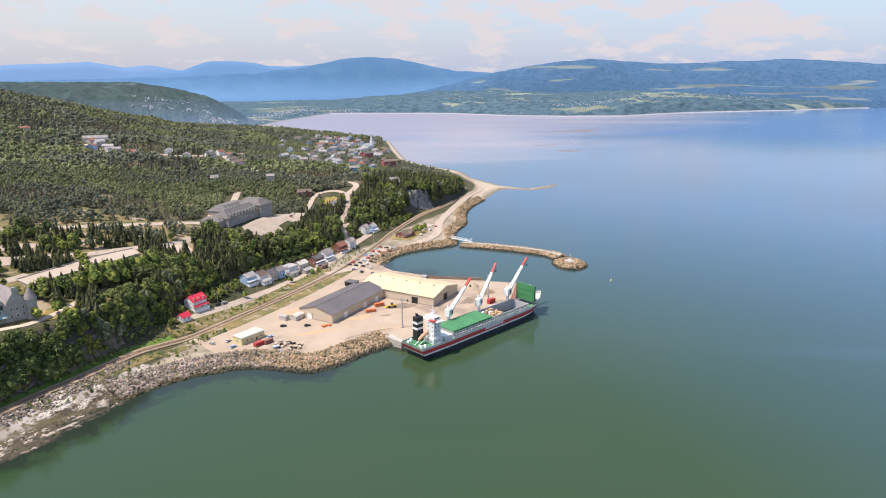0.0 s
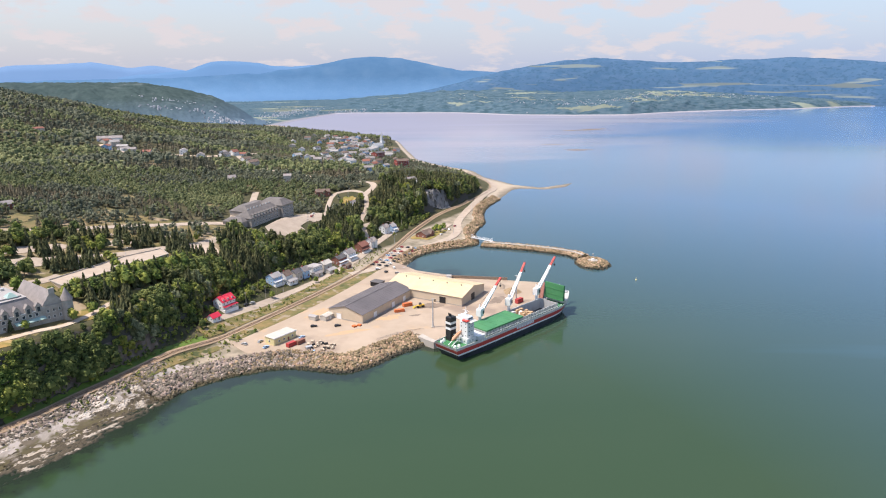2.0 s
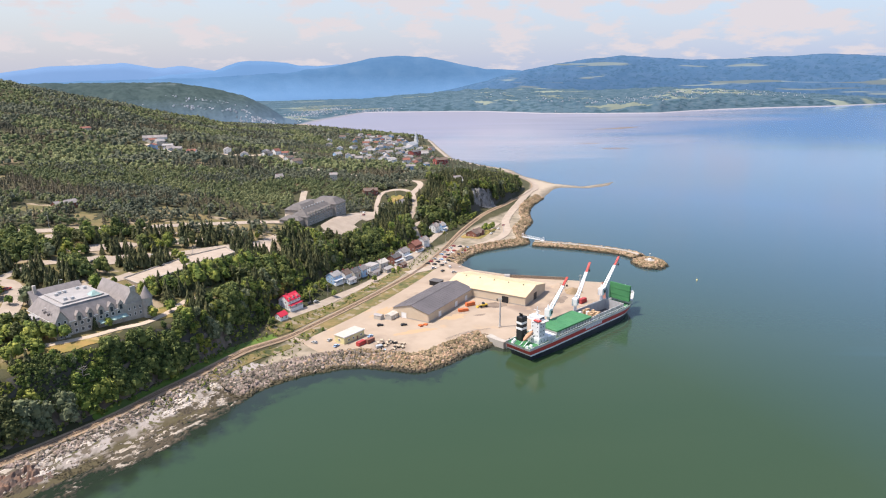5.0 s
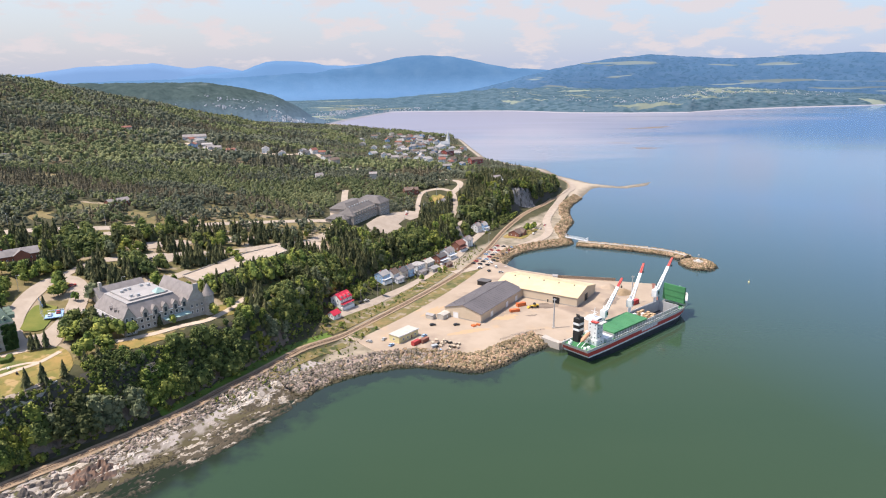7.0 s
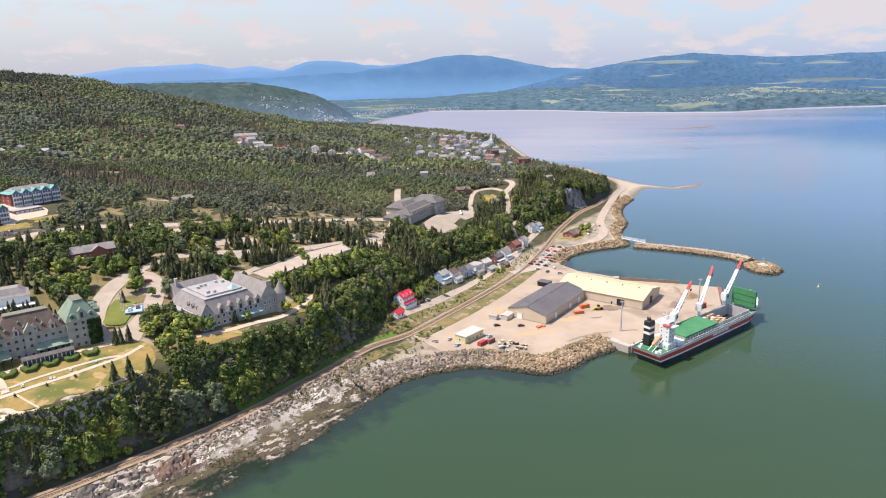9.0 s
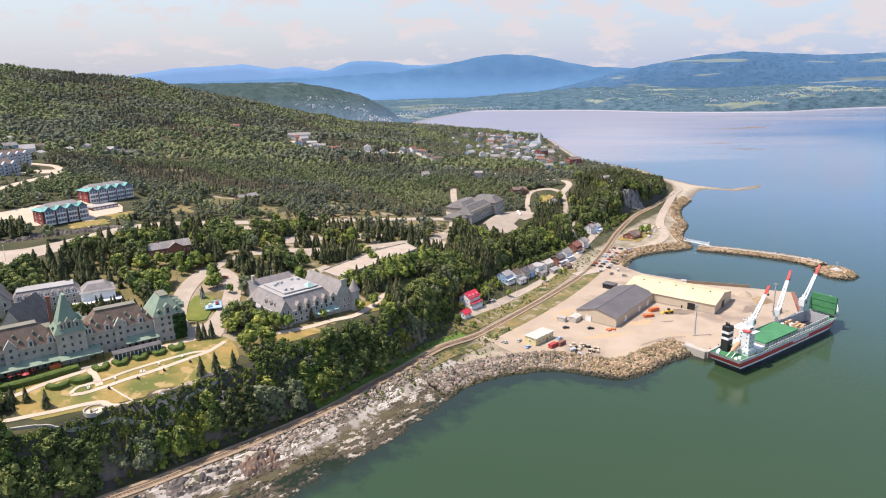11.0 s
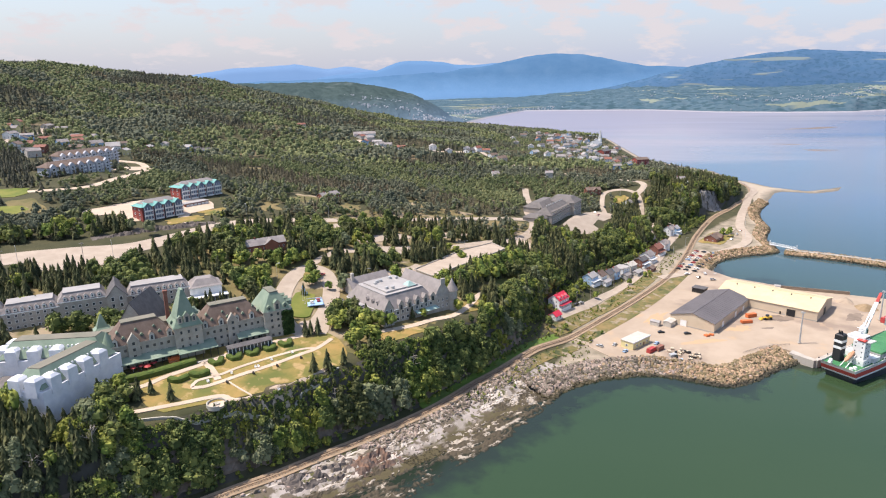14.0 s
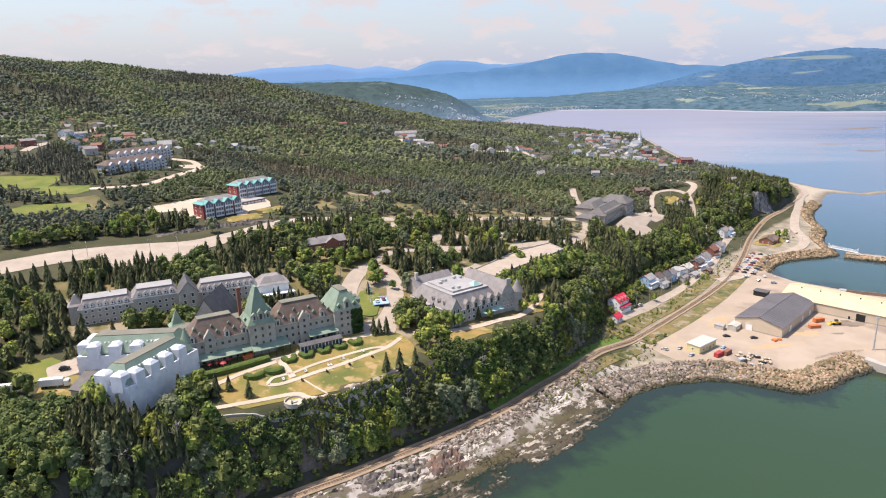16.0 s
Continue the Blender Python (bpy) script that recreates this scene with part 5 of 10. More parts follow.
def turns(rnd, n):
    """Random rotations."""
    q = rnd.normal(size=(n, 4))
    q /= np.linalg.norm(q, axis=1)[:, None]
    w, x, y, z = q.T
    return np.stack([1 - 2 * (y * y + z * z), 2 * (x * y - w * z), 2 * (x * z + w * y), 2 * (x * y + w * z), 1 - 2 * (x * x + z * z), 2 * (y * z - w * x),
                     2 * (x * z - w * y), 2 * (y * z + w * x), 1 - 2 * (x * x + y * y)], -1).reshape(n, 3, 3)


def scatter(protos, pos, size, rnd, upright=False, tall=None):
    """Joins copies of small meshes at many places into arrays."""
    vs, fs, k = [], [], 0
    kind = rnd.randint(0, len(protos), len(pos))
    for j, (pv, pf) in enumerate(protos):
        sel = np.where(kind == j)[0]
        if not len(sel):
            continue
        if upright:
            a = rnd.uniform(0, 2 * np.pi, len(sel))
            r = np.zeros((len(sel), 3, 3))
            r[:, 0, 0], r[:, 0, 1], r[:, 1, 0], r[:, 1, 1], r[:, 2, 2] = np.cos(a), -np.sin(a), np.sin(a), np.cos(a), 1
        else:
            r = turns(rnd, len(sel))
        sc = np.repeat(size[sel][:, None], 3, 1)
        if tall is not None:
            sc[:, 2] *= tall[sel]
        v = np.einsum("nij,vj->nvi", r, pv) * sc[:, None, :] + pos[sel][:, None, :]
        f = pf[None] + (k + np.arange(len(sel)) * len(pv))[:, None, None]
        vs.append(v.reshape(-1, 3)); fs.append(f.reshape(-1, 3))
        k += len(sel) * len(pv)
    return np.concatenate(vs), np.concatenate(fs)


def stones(name, pos, size, mat, label, seed):
    rnd = np.random.RandomState(seed)
    v, f = scatter(ROCKS, np.asarray(pos, float), np.asarray(size, float), rnd)
    me = big_mesh(name, v, f, mat)
    me.shade_flat()
    return tagged(new(name, me), label, "rocks", kind="stuff")


def breakwater():
    th = thing("breakwater", pose(0, 0, 0), "rubble breakwater with a concrete walkway and round rock head", "breakwater")
    line = smooth_line(BW[:4], 3)
    rings = []
    for i, q in enumerate(line):
        t = (line[min(i + 1, len(line) - 1)] - line[max(i - 1, 0)]).normalized()
        n = Vector((-t.y, t.x))
        rings.append([(q.x + n.x * o, q.y + n.y * o, z) for o, z in ((-11, -4), (-4.5, 2.6), (4.5, 2.6), (11, -4))])
    part("core", Shape().loft(rings), ROCK, th)
    part("head", Shape().loft([[(117 + r * math.cos(2 * math.pi * i / 24), 580 + r * 1.25 * math.sin(2 * math.pi * i / 24), z) for i in range(24)] for r, z in ((19, -4), (9.5, 3.0), (5, 3.4))]), ROCK, th)
    walk_ = Shape()
    for i in range(len(line) - 1):
        a, b = line[i], line[i + 1]
        t = (b - a).normalized()
        n = Vector((-t.y, t.x))
        walk_.loft([[(p_.x + n.x * o, p_.y + n.y * o, z) for o, z in ((-1.8, 2.4), (-1.8, 3.4), (1.8, 3.4), (1.8, 2.4))] for p_ in (a, b - t * 0.04)])
    part("walkway", walk_, CONCRETE, th)
    part("head_slab", Shape().prism([(117 + 4.5 * math.cos(k), 580 + 5 * math.sin(k)) for k in np.linspace(0, 2 * np.pi, 9)[:-1]], 3.3, 3.8), CONCRETE, th)
    part("beacon_base", Shape().box(115.8, 118.2, 578.8, 581.2, 3.8, 5.0, cut=0.2), WHITE, th, "white concrete beacon base")
    part("beacon", Shape().tube((117, 580, 5), (117, 580, 9), 0.25, 0.15).box(116.4, 117.6, 579.4, 580.6, 8.6, 9.6), STEEL, th)
    rl = Shape()
    for i in range(6, len(line) - 4):
        t = (line[i + 1] - line[i]).normalized()
        n = Vector((-t.y, t.x)) * -1.7
        rl.beam((line[i].x + n.x, line[i].y + n.y, 3.4), (line[i].x + n.x, line[i].y + n.y, 4.5), 0.12)
        rl.beam((line[i].x + n.x, line[i].y + n.y, 4.45), (line[i + 1].x + n.x, line[i + 1].y + n.y, 4.45), 0.12)
    part("railing", rl, STEEL, th)
    rnd = np.random.RandomState(4)
    pos, size = [], []
    for k in range(2300):
        i = rnd.randint(0, len(line) - 1)
        q = line[i].lerp(line[i + 1], rnd.rand())
        t = (line[i + 1] - line[i]).normalized()
        n = Vector((-t.y, t.x))
        side = rnd.choice([-1, 1])
        f = rnd.rand()
        o = side * (2.2 + 8.4 * f)
        pos.append((q.x + n.x * o, q.y + n.y * o, 2.8 - 4.2 * f * f - 0.3 + rnd.uniform(-.2, .3))); size.append(rnd.uniform(0.8, 1.6))
    for k in range(1100):
        a, f = rnd.uniform(0, 2 * np.pi), rnd.rand() ** 0.7
        r = 5 + 12 * f
        pos.append((117 + r * math.cos(a), 580 + r * 1.25 * math.sin(a), 3.2 - 4.6 * f * f + rnd.uniform(-.3, .3))); size.append(rnd.uniform(0.8, 1.6))
    stones("breakwater_rocks", pos, size, ROCK, "tumbled tan and dark quarry stones of the breakwater", 5)


breakwater()


def footbridge():
    """The white gangway from the shore to the breakwater."""
    a, b = Vector((9, 664, 4.6)), Vector((29, 650, 3.9))
    th = thing("footbridge", pose(0, 0, 0), "white steel footbridge over to the breakwater", "bridge")
    d = (b - a).normalized()
    n = Vector((-d.y, d.x, 0)).normalized()
    part("deck", Shape().beam(a, b, 2.4, 0.3), WHITE, th)
    for s in (-1, 1):
        r = Shape()
        o = n * 1.15 * s
        for z in (0.6, 1.3, 2.0):
            r.beam(a + o + Vector((0, 0, z)), b + o + Vector((0, 0, z)), 0.16)
        for k in range(11):
            q = a + (b - a) * (k / 10) + o
            r.beam(q, q + Vector((0, 0, 2.0)), 0.14)
        part("railing", r, WHITE, th)
    for q in (a, b):
        f = Shape()
        for s in (-1, 1):
            f.beam(q + n * 1.3 * s - Vector((0, 0, 4)), q + n * 1.3 * s + Vector((0, 0, 3.4)), 0.3)
        f.beam(q - n * 1.3 + Vector((0, 0, 3.3)), q + n * 1.3 + Vector((0, 0, 3.3)), 0.3)
        part("portal", f, WHITE, th)
        part("abutment", Shape().box(q.x - 2, q.x + 2, q.y - 2, q.y + 2, -3, q.z - 0.2), CONCRETE, th)


footbridge()
by = thing("buoy", pose(143, 530.5, 0), "small pale buoy floating off the breakwater", "buoy")
part("float", Shape().loft([[(r * math.cos(2 * math.pi * i / 10), r * math.sin(2 * math.pi * i / 10), z) for i in range(10)] for r, z in ((0.5, -0.6), (0.8, 0), (0.7, 0.6), (0.2, 1.1))]), YELLOWWALL, by)
part("pole", Shape().tube((0, 0, 1), (0, 0, 2.6), 0.12), YELLOWWALL, by)


# ---- armour stone and foreshore ----
def armour():
    rnd = np.random.RandomState(11)
    pos, size = [], []
    edge = smooth_line([(-172, 318), (-161, 335), (-142, 350), (-116, 360), (-95, 357), (-78, 354), (-63, 364), (-48, 381), (-34, 393)], 2)
    for k in range(5200):
        i = rnd.randint(0, len(edge) - 1)
        q = edge[i].lerp(edge[i + 1], rnd.rand())
        t = (edge[i + 1] - edge[i]).normalized()
        n = Vector((-t.y, t.x))
        f = rnd.rand()
        o = -2.5 + 16 * f
        x, y = q.x + n.x * o, q.y + n.y * o
        pos.append((x, y, -0.6 + 5.2 * min(1, f * 1.15) ** 0.9 + rnd.uniform(-.3, .3))); size.append(rnd.uniform(0.75, 1.7))
    pos, size = np.array(pos), np.array(size)
    grey = rnd.rand(len(pos)) < np.interp(pos[:, 0], (-140, -84), (0.95, 0.05))
    stones("armour_rocks", pos[grey], size[grey], SHELF, "heaped grey quarry stones armouring the shore", 5)
    pos, size = pos[~grey].tolist(), size[~grey].tolist()
    edge = smooth_line([(-58, 574), (-46, 606), (-25, 627), (3, 643), (13, 652), (14, 668), (13, 703), (26, 750), (27, 790), (34, 840), (58, 905)], 2)
    for k in range(4600):
        i = rnd.randint(0, len(edge) - 1)
        q = edge[i].lerp(edge[i + 1], rnd.rand())
        t = (edge[i + 1] - edge[i]).normalized()
        n = Vector((-t.y, t.x))
        f = rnd.rand()
        o = -2.0 + 13 * f
        pos.append((q.x + n.x * o, q.y + n.y * o, -0.5 + 4.9 * min(1, f * 1.2) + rnd.uniform(-.3, .3))); size.append(rnd.uniform(0.8, 1.7))
    stones("armour_rocks", pos, size, ROCK, "heaped tan quarry stones armouring the shore", 6)
    # loose stones and ledges below the railway
    pos, size = [], []
    x, y = rnd.uniform(-330, -140, 42000), rnd.uniform(120, 352, 42000)
    s_, f_ = along(x, y, SHORE), along(x, y, FOOT)
    dens = np.array([noise.noise(Vector((a * 0.05, b * 0.05, 9))) for a, b in zip(x, y)])
    ok = (s_ > -1.5) & (f_ < -9) & ((dens > 0.12) | (f_ > -17)) & ((y > 244) | (rnd.rand(42000) < 0.10))
    x, y = x[ok][:8200], y[ok][:8200]
    z = gz(x, y)
    up = np.clip((along(x, y, FOOT) + 22) / 10, 0, 1)
    size = rnd.uniform(0.25, 0.65, len(x)) * (1 + 0.9 * up)
    stones("foreshore_rocks", np.column_stack([x, y, z + size * 0.1]), size, SHELF, "broken pale and weedy rocks of the foreshore", 7)


armour()


# ---- the ship at the berth ----
def plan(z, n=26):
    """Half the hull's outline at a height, from the stern's middle round the starboard side to the stem."""
    f = min(1.0, max(0.0, z / 9.0))
    x0, x1 = 4.0 * (1 - f) ** 1.2, 121.5 + 8.5 * f
    half = []
    for i in range(n + 1):
        t = i / n
        t = 0.5 - 0.5 * math.cos(math.pi * t)
        x = x0 + (x1 - x0) * t
        aft = min(1.0, 0.93 + 0.07 * min(1, t * 6)) if f > 0.4 else min(1.0, 0.74 + 0.26 * min(1, t * 5))
        fore = 1.0 if t < 0.76 else max(0.0, 1 - ((t - 0.76) / 0.24) ** (2.0 + 0.7 * f))
        half.append((x, 10.0 * aft * fore))
    return half


def hull_ring(z, grow=0.0):
    h = plan(z)
    return [(x, -(w + grow), z) for x, w in h] + [(x, w + grow, z) for x, w in reversed(h[:-1])]


def ship():
    th = thing("cargo_ship", pose(-19.2, 371.8, 0, 0, 0, 45), "dark-hulled cargo ship with green hatch covers moored at the quay", "ship")
    hull = part("hull", Shape().loft([hull_ring(-3), hull_ring(0), hull_ring(2.5), hull_ring(3.7)]), SHIPBLUE, th, "dark blue-black lower hull")
    part("hull_stripe", Shape().loft([hull_ring(3.7, 0.02), hull_ring(4.7, 0.02)], caps=False), SHIPWHITE, hull, "white band above the dark hull")
    part("hull_band", Shape().loft([hull_ring(4.7, 0.03), hull_ring(6.0, 0.03), hull_ring(7.2, 0.03)], caps=False), SHIPRED, hull, "red band round the hull")
    part("bulwark", Shape().loft([hull_ring(7.2), hull_ring(8.0), hull_ring(9.0), hull_ring(9.0, -0.25), hull_ring(8.0, -0.3)], caps=False), SHIPPALE, th)
    # decks round the open hold
    deck = Shape()
    o = hull_ring(8.0, -0.28)
    k = len(o)
    deck.add([(0.4, -8.9, 8), (28, -9.8, 8), (28, 9.8, 8), (0.4, 8.9, 8)], [(0, 1, 2, 3)])
    for s in (-1, 1):
        deck.add([(28, s * 9.75, 8), (107, s * 9.75, 8), (107, s * 7.2, 8), (28, s * 7.2, 8)], [(0, 1, 2, 3) if s < 0 else (3, 2, 1, 0)])
    fore = [(x, -w) for x, w in plan(8) if x > 106]
    ring = [(106.5, -9.7)] + [(x, w + 0.3 if w < -0.4 else 0) for x, w in fore]
    ring += [(x, -y) for x, y in reversed(ring[:-1])]
    deck.add([(x, y, 8.02) for x, y in ring], [tuple(range(len(ring)))])
    part("deck", deck, SHIPGREEN, th, "green painted weather deck")
    fc = [(x, -w) for x, w in plan(9) if x > 114.6]
    fr_ = [(114.6, -8.6)] + fc
    fr_ += [(x, -y) for x, y in reversed(fr_[:-1])]
    part("forecastle", Shape().prism(fr_, 8.4, 11.2), SHIPPALE, th, "raised pale forecastle")
    part("bow_bulwark", Shape().loft([[(x, y, 10.4), (x * 1.002, y * 1.03, 13.2), (x * 1.002, y * 0.97, 13.2), (x, y * 0.94, 10.4)] for x, y in fr_[3:-3]]), SHIPWHITE, th, "white flared bulwark round the bow")
    rl = Shape()
    for (xa, ya), (xb, yb) in zip(fr_[1:], fr_[2:]):
        for z in (11.8, 12.4):
            rl.beam((xa, ya * 0.97, z), (xb, yb * 0.97, z), 0.14)
        rl.beam((xa, ya * 0.97, 11.1), (xa, ya * 0.97, 12.4), 0.14)
    part("railing", rl, SHIPWHITE, th)
    # holds and coamings
    co = Shape()
    for x0, x1 in ((29, 66), (67, 106)):
        co.box(x0, x1, -7.6, -7.2, 2 if x0 > 50 else 7, 11.2).box(x0, x1, 7.2, 7.6, 2 if x0 > 50 else 7, 11.2)
        co.box(x0, x0 + 0.4, -7.2, 7.2, 2 if x0 > 50 else 7, 11.2).box(x1 - 0.4, x1, -7.2, 7.2, 2 if x0 > 50 else 7, 11.2)
    for k in range(26):
        x = 30 + k * 2.95
        co.box(x - 0.12, x + 0.12, -8.2, -7.6, 8, 11).box(x - 0.12, x + 0.12, 7.6, 8.2, 8, 11)
    part("coaming", co, SHIPGREY, th)
    part("hold_floor", Shape().box(67.4, 105.6, -7.2, 7.2, 1.6, 2.2), TIMBER, th)
    for k in range(6):
        x0 = 29 + k * 6.2
        part("hatch_cover", Shape().box(x0 + 0.04, x0 + 6.16, -8.0, 8.0, 11.2, 12.2, cut=0.12), SHIPGREEN, th, "green steel hatch cover")
    rnd = random.Random(2)
    for k in range(26):
        x, y = rnd.uniform(68.5, 80), rnd.uniform(-6.3, 6.3)
        l = rnd.uniform(1.5, 3.2)
        h = rnd.uniform(8.3, 11.7)
        part("cargo_bundle", Shape().box(x - l / 2, x + l / 2, y - 0.8, y + 0.8, 2.2, h, cut=0.08), WHITE if k % 6 == 0 else TIMBER, th, "bundle of sawn timber in the hold")
    # folded lid on end before the forecastle
    for k, (x, t) in enumerate(((111.6, 3), (113.0, -2))):
        lid = part("hatch_cover", Shape().box(-0.35, 0.35, -8.2, 8.2, 0, 11.5).box(-0.6, -0.35, -8, 8, 3.4, 3.8).box(-0.6, -0.35, -8, 8, 7.6, 8.0), SHIPGREEN, th, "green hatch cover folded upright")
        lid.matrix_basis = pose(x, 0, 11.0, 0, t, 0)
    # bulwark stays seen as a pale open rail along the side
    st = Shape()
    for k in range(39):
        x = 29 + k * 2.05
        for s in (-1, 1):
            st.beam((x, s * 9.75, 8.9), (x, s * 9.75, 10.2), 0.16)
    for s in (-1, 1):
        st.beam((28, s * 9.75, 10.15), (108, s * 9.75, 10.15), 0.2)
    part("railing", st, SHIPWHITE, th)
    # lettering on the side stands as plain bars
    for k in range(11):
        x = 57 + k * 1.7
        part("name_bar", Shape().box(x, x + 1.2, -10.14, -9.95, 5.8, 7.2), SHIPWHITE, th)
    lg = Shape()
    for k in range(3):
        lg.box(22 + k * 1.8, 23.3 + k * 1.8, -10.12, -9.9, 7.6, 8.8)
    part("emblem", lg, SHIPWHITE, th)
    # accommodation
    ac = part("superstructure", Shape().box(14, 22, -7.4, 1.6, 8, 11.4, cut=0.15).box(15, 21, -6.6, -0.2, 11.4, 21.5, cut=0.15), SHIPWHITE, th, "white accommodation block")
    ac.matrix_basis = pose(-2.4, 0, 0)
    part("bridge_deck", Shape().box(16, 22.2, -8.6, 5.6, 21.5, 21.9), SHIPPALE, ac)
    part("wheelhouse", Shape().box(16.4, 21.4, -5.4, 2.8, 21.9, 24.3, cut=0.3), SHIPWHITE, ac)
    part("wheelhouse_window", Shape().box(21.3, 21.5, -4.8, 2.2, 22.7, 23.7).box(17.2, 20.8, -5.5, -5.3, 22.7, 23.7), GLASS, ac)
    part("awning", Shape().box(14.6, 17.4, -6.4, -2.0, 21.95, 22.7, cut=0.2), SHIPRED, ac, "red canvas cover")
    for z in (9.2, 12.4, 15.2, 18.0, 20.2):
        yw, xw = (-7.4, 14) if z < 11 else (-6.6, 15)
        for x in (16.6, 19.2):
            part("window", Shape().box(-0.3, 0.3, -0.07, 0.04, 0, 0.7), GLASS, ac).matrix_basis = pose(x, yw, z)
        for y in (-5.2, -1.6):
            part("window", Shape().box(-0.3, 0.3, -0.07, 0.04, 0, 0.7), GLASS, ac).matrix_basis = pose(xw, y, z, 0, 0, -90)
    for z in (11.5,):
        rr = Shape()
        for zz in (0.55, 1.1):
            rr.beam((12.5, -7.8, z + zz), (22.4, -7.8, z + zz), 0.1).beam((12.5, -7.8, z + zz), (12.5, 3, z + zz), 0.1)
        for k in range(6):
            rr.beam((12.5 + k * 2, -7.8, z), (12.5 + k * 2, -7.8, z + 1.1), 0.1)
        part("railing", rr, SHIPWHITE, ac)
    part("lower_house", Shape().box(21.0, 27.5, -8.2, 8.2, 8, 10.6, cut=0.1), SHIPWHITE, th)
    mast = Shape().tube((16.6, -1.5, 24.2), (16.6, -1.5, 30), 0.35, 0.15).beam((16.6, -4, 27.5), (16.6, 1, 27.5), 0.2).box(15.8, 17.4, -2.3, -0.7, 26, 26.4)
    part("radar_mast", mast, SHIPWHITE, th)
    fu = part("funnel", Shape().box(8, 13, 3.4, 7.6, 8, 23.5, cut=0.4), BLACK, th, "black funnel casing with two white bands")
    for z in (15.2, 18.8):
        part("funnel_band", Shape().box(7.92, 13.08, 3.32, 7.68, z, z + 1.5), SHIPWHITE, fu)
    for y in (4.6, 5.5, 6.4):
        part("exhaust_pipe", Shape().tube((10, y, 23.3), (9.4, y, 25.6), 0.32), BLACK, fu)
    part("lifeboat", Shape().loft([[(x, -1.3 + w * math.cos(2 * math.pi * i / 10), 12.6 + hh + h * math.sin(2 * math.pi * i / 10)) for i in range(10)]
                                        for x, w, h, hh in ((4.2, 0.2, 0.3, -1.6), (5.6, 1.1, 1.1, -0.9), (8.6, 1.3, 1.4, 0.4), (11.2, 1.1, 1.2, 1.5), (12.6, 0.5, 0.6, 2.0))]), LIFEBOAT, th, "pale orange free-fall lifeboat")
    part("davit", Shape().beam((2.8, -2.8, 8), (12.5, -2.8, 13.2), 0.35).beam((2.8, 0.2, 8), (12.5, 0.2, 13.2), 0.35).beam((11, -2.8, 8), (11, -2.8, 12.4), 0.3).beam((11, 0.2, 8), (11, 0.2, 12.4), 0.3), SHIPWHITE, th)
    for x, y in ((2.5, -6), (2.5, 5.5), (5.5, -6.4), (5.5, 6.6)):
        part("winch", Shape().tube((x, y - 0.8, 8.9), (x, y + 0.8, 8.9), 0.7, n=10).box(x - 0.8, x + 0.8, y - 1.0, y + 1.0, 8, 8.4), SHIPWHITE, th)
    for x, y in ((115, -3), (115, 3), (119, 0)):
        part("winch", Shape().tube((x, y - 0.9, 12.1), (x, y + 0.9, 12.1), 0.7, n=10).box(x - 0.8, x + 0.8, y - 1.1, y + 1.1, 11.2, 11.6), SHIPGREY, th)
    part("foremast", Shape().tube((113, -3.5, 11), (113, -3.5, 23), 0.4, 0.2).beam((113, -5, 20.5), (113, -2, 20.5), 0.2), SHIPWHITE, th)
    # cranes along the port side
    for x, tip in ((41.5, (68.5, 14.6, 33.5)), (71, (98, 17.0, 37.5)), (102.5, (129, 13.0, 36.5))):
        y = 8.9
        cr = part("crane", Shape().tube((x, y, 7.8), (x, y, 15.5), 1.15, 1.0, 12), SHIPWHITE, th, "white deck crane with a red-tipped jib")
        d = (Vector(tip) - Vector((x, y, 17)))
        flat = Vector((d.x, d.y, 0)).normalized()
        side = Vector((-flat.y, flat.x, 0))
        hs = Shape()
        a = math.degrees(math.atan2(flat.y, flat.x))
        hs.box(-2.3, 1.8, -1.8, 1.8, 14.6, 19.8, m=pose(x, y, 0, 0, 0, a), cut=0.3)
        hs.beam((x - flat.x * 1.2, y - flat.y * 1.2, 19), (x - flat.x * 0.6, y - flat.y * 0.6, 22.4), 0.7)
        part("crane_house", hs, SHIPWHITE, cr)
        part("crane_cab", Shape().box(0.4, 1.9, -2.2, -1.0, 16, 18.2, m=pose(x, y, 0, 0, 0, a), cut=0.2), GLASS, cr)
        root = Vector((x, y, 17.4)) + flat * 1.5
        t = Vector(tip)
        j1 = root + (t - root) * 0.74
        js = Shape()
        for s in (-1, 1):
            js.beam(root + side * 0.95 * s, j1 + side * 0.5 * s, 0.9, 1.15)
        for k in range(7):
            q = root + (j1 - root) * (k / 6)
            w = 0.95 - 0.5 * k / 6
            js.beam(q - side * w, q + side * w, 0.4)
        part("jib", js, SHIPWHITE, cr)
        part("jib_tip", Shape().beam(j1 + side * 0.4, t + side * 0.3, 0.8, 1.0).beam(j1 - side * 0.4, t - side * 0.3, 0.8, 1.0).beam(t - side * 0.6, t + side * 0.6, 0.9), SHIPRED, cr, "red jib end")
        part("hoist_rope", Shape().beam((x - flat.x * 0.6, y - flat.y * 0.6, 22.3), tip, 0.1).beam(tip, (tip[0], tip[1], tip[2] - 5), 0.1), BLACK, cr)
        part("hook_block", Shape().box(tip[0] - 0.45, tip[0] + 0.45, tip[1] - 0.45, tip[1] + 0.45, tip[2] - 6.4, tip[2] - 5, cut=0.2), BLACK, cr)


ship()


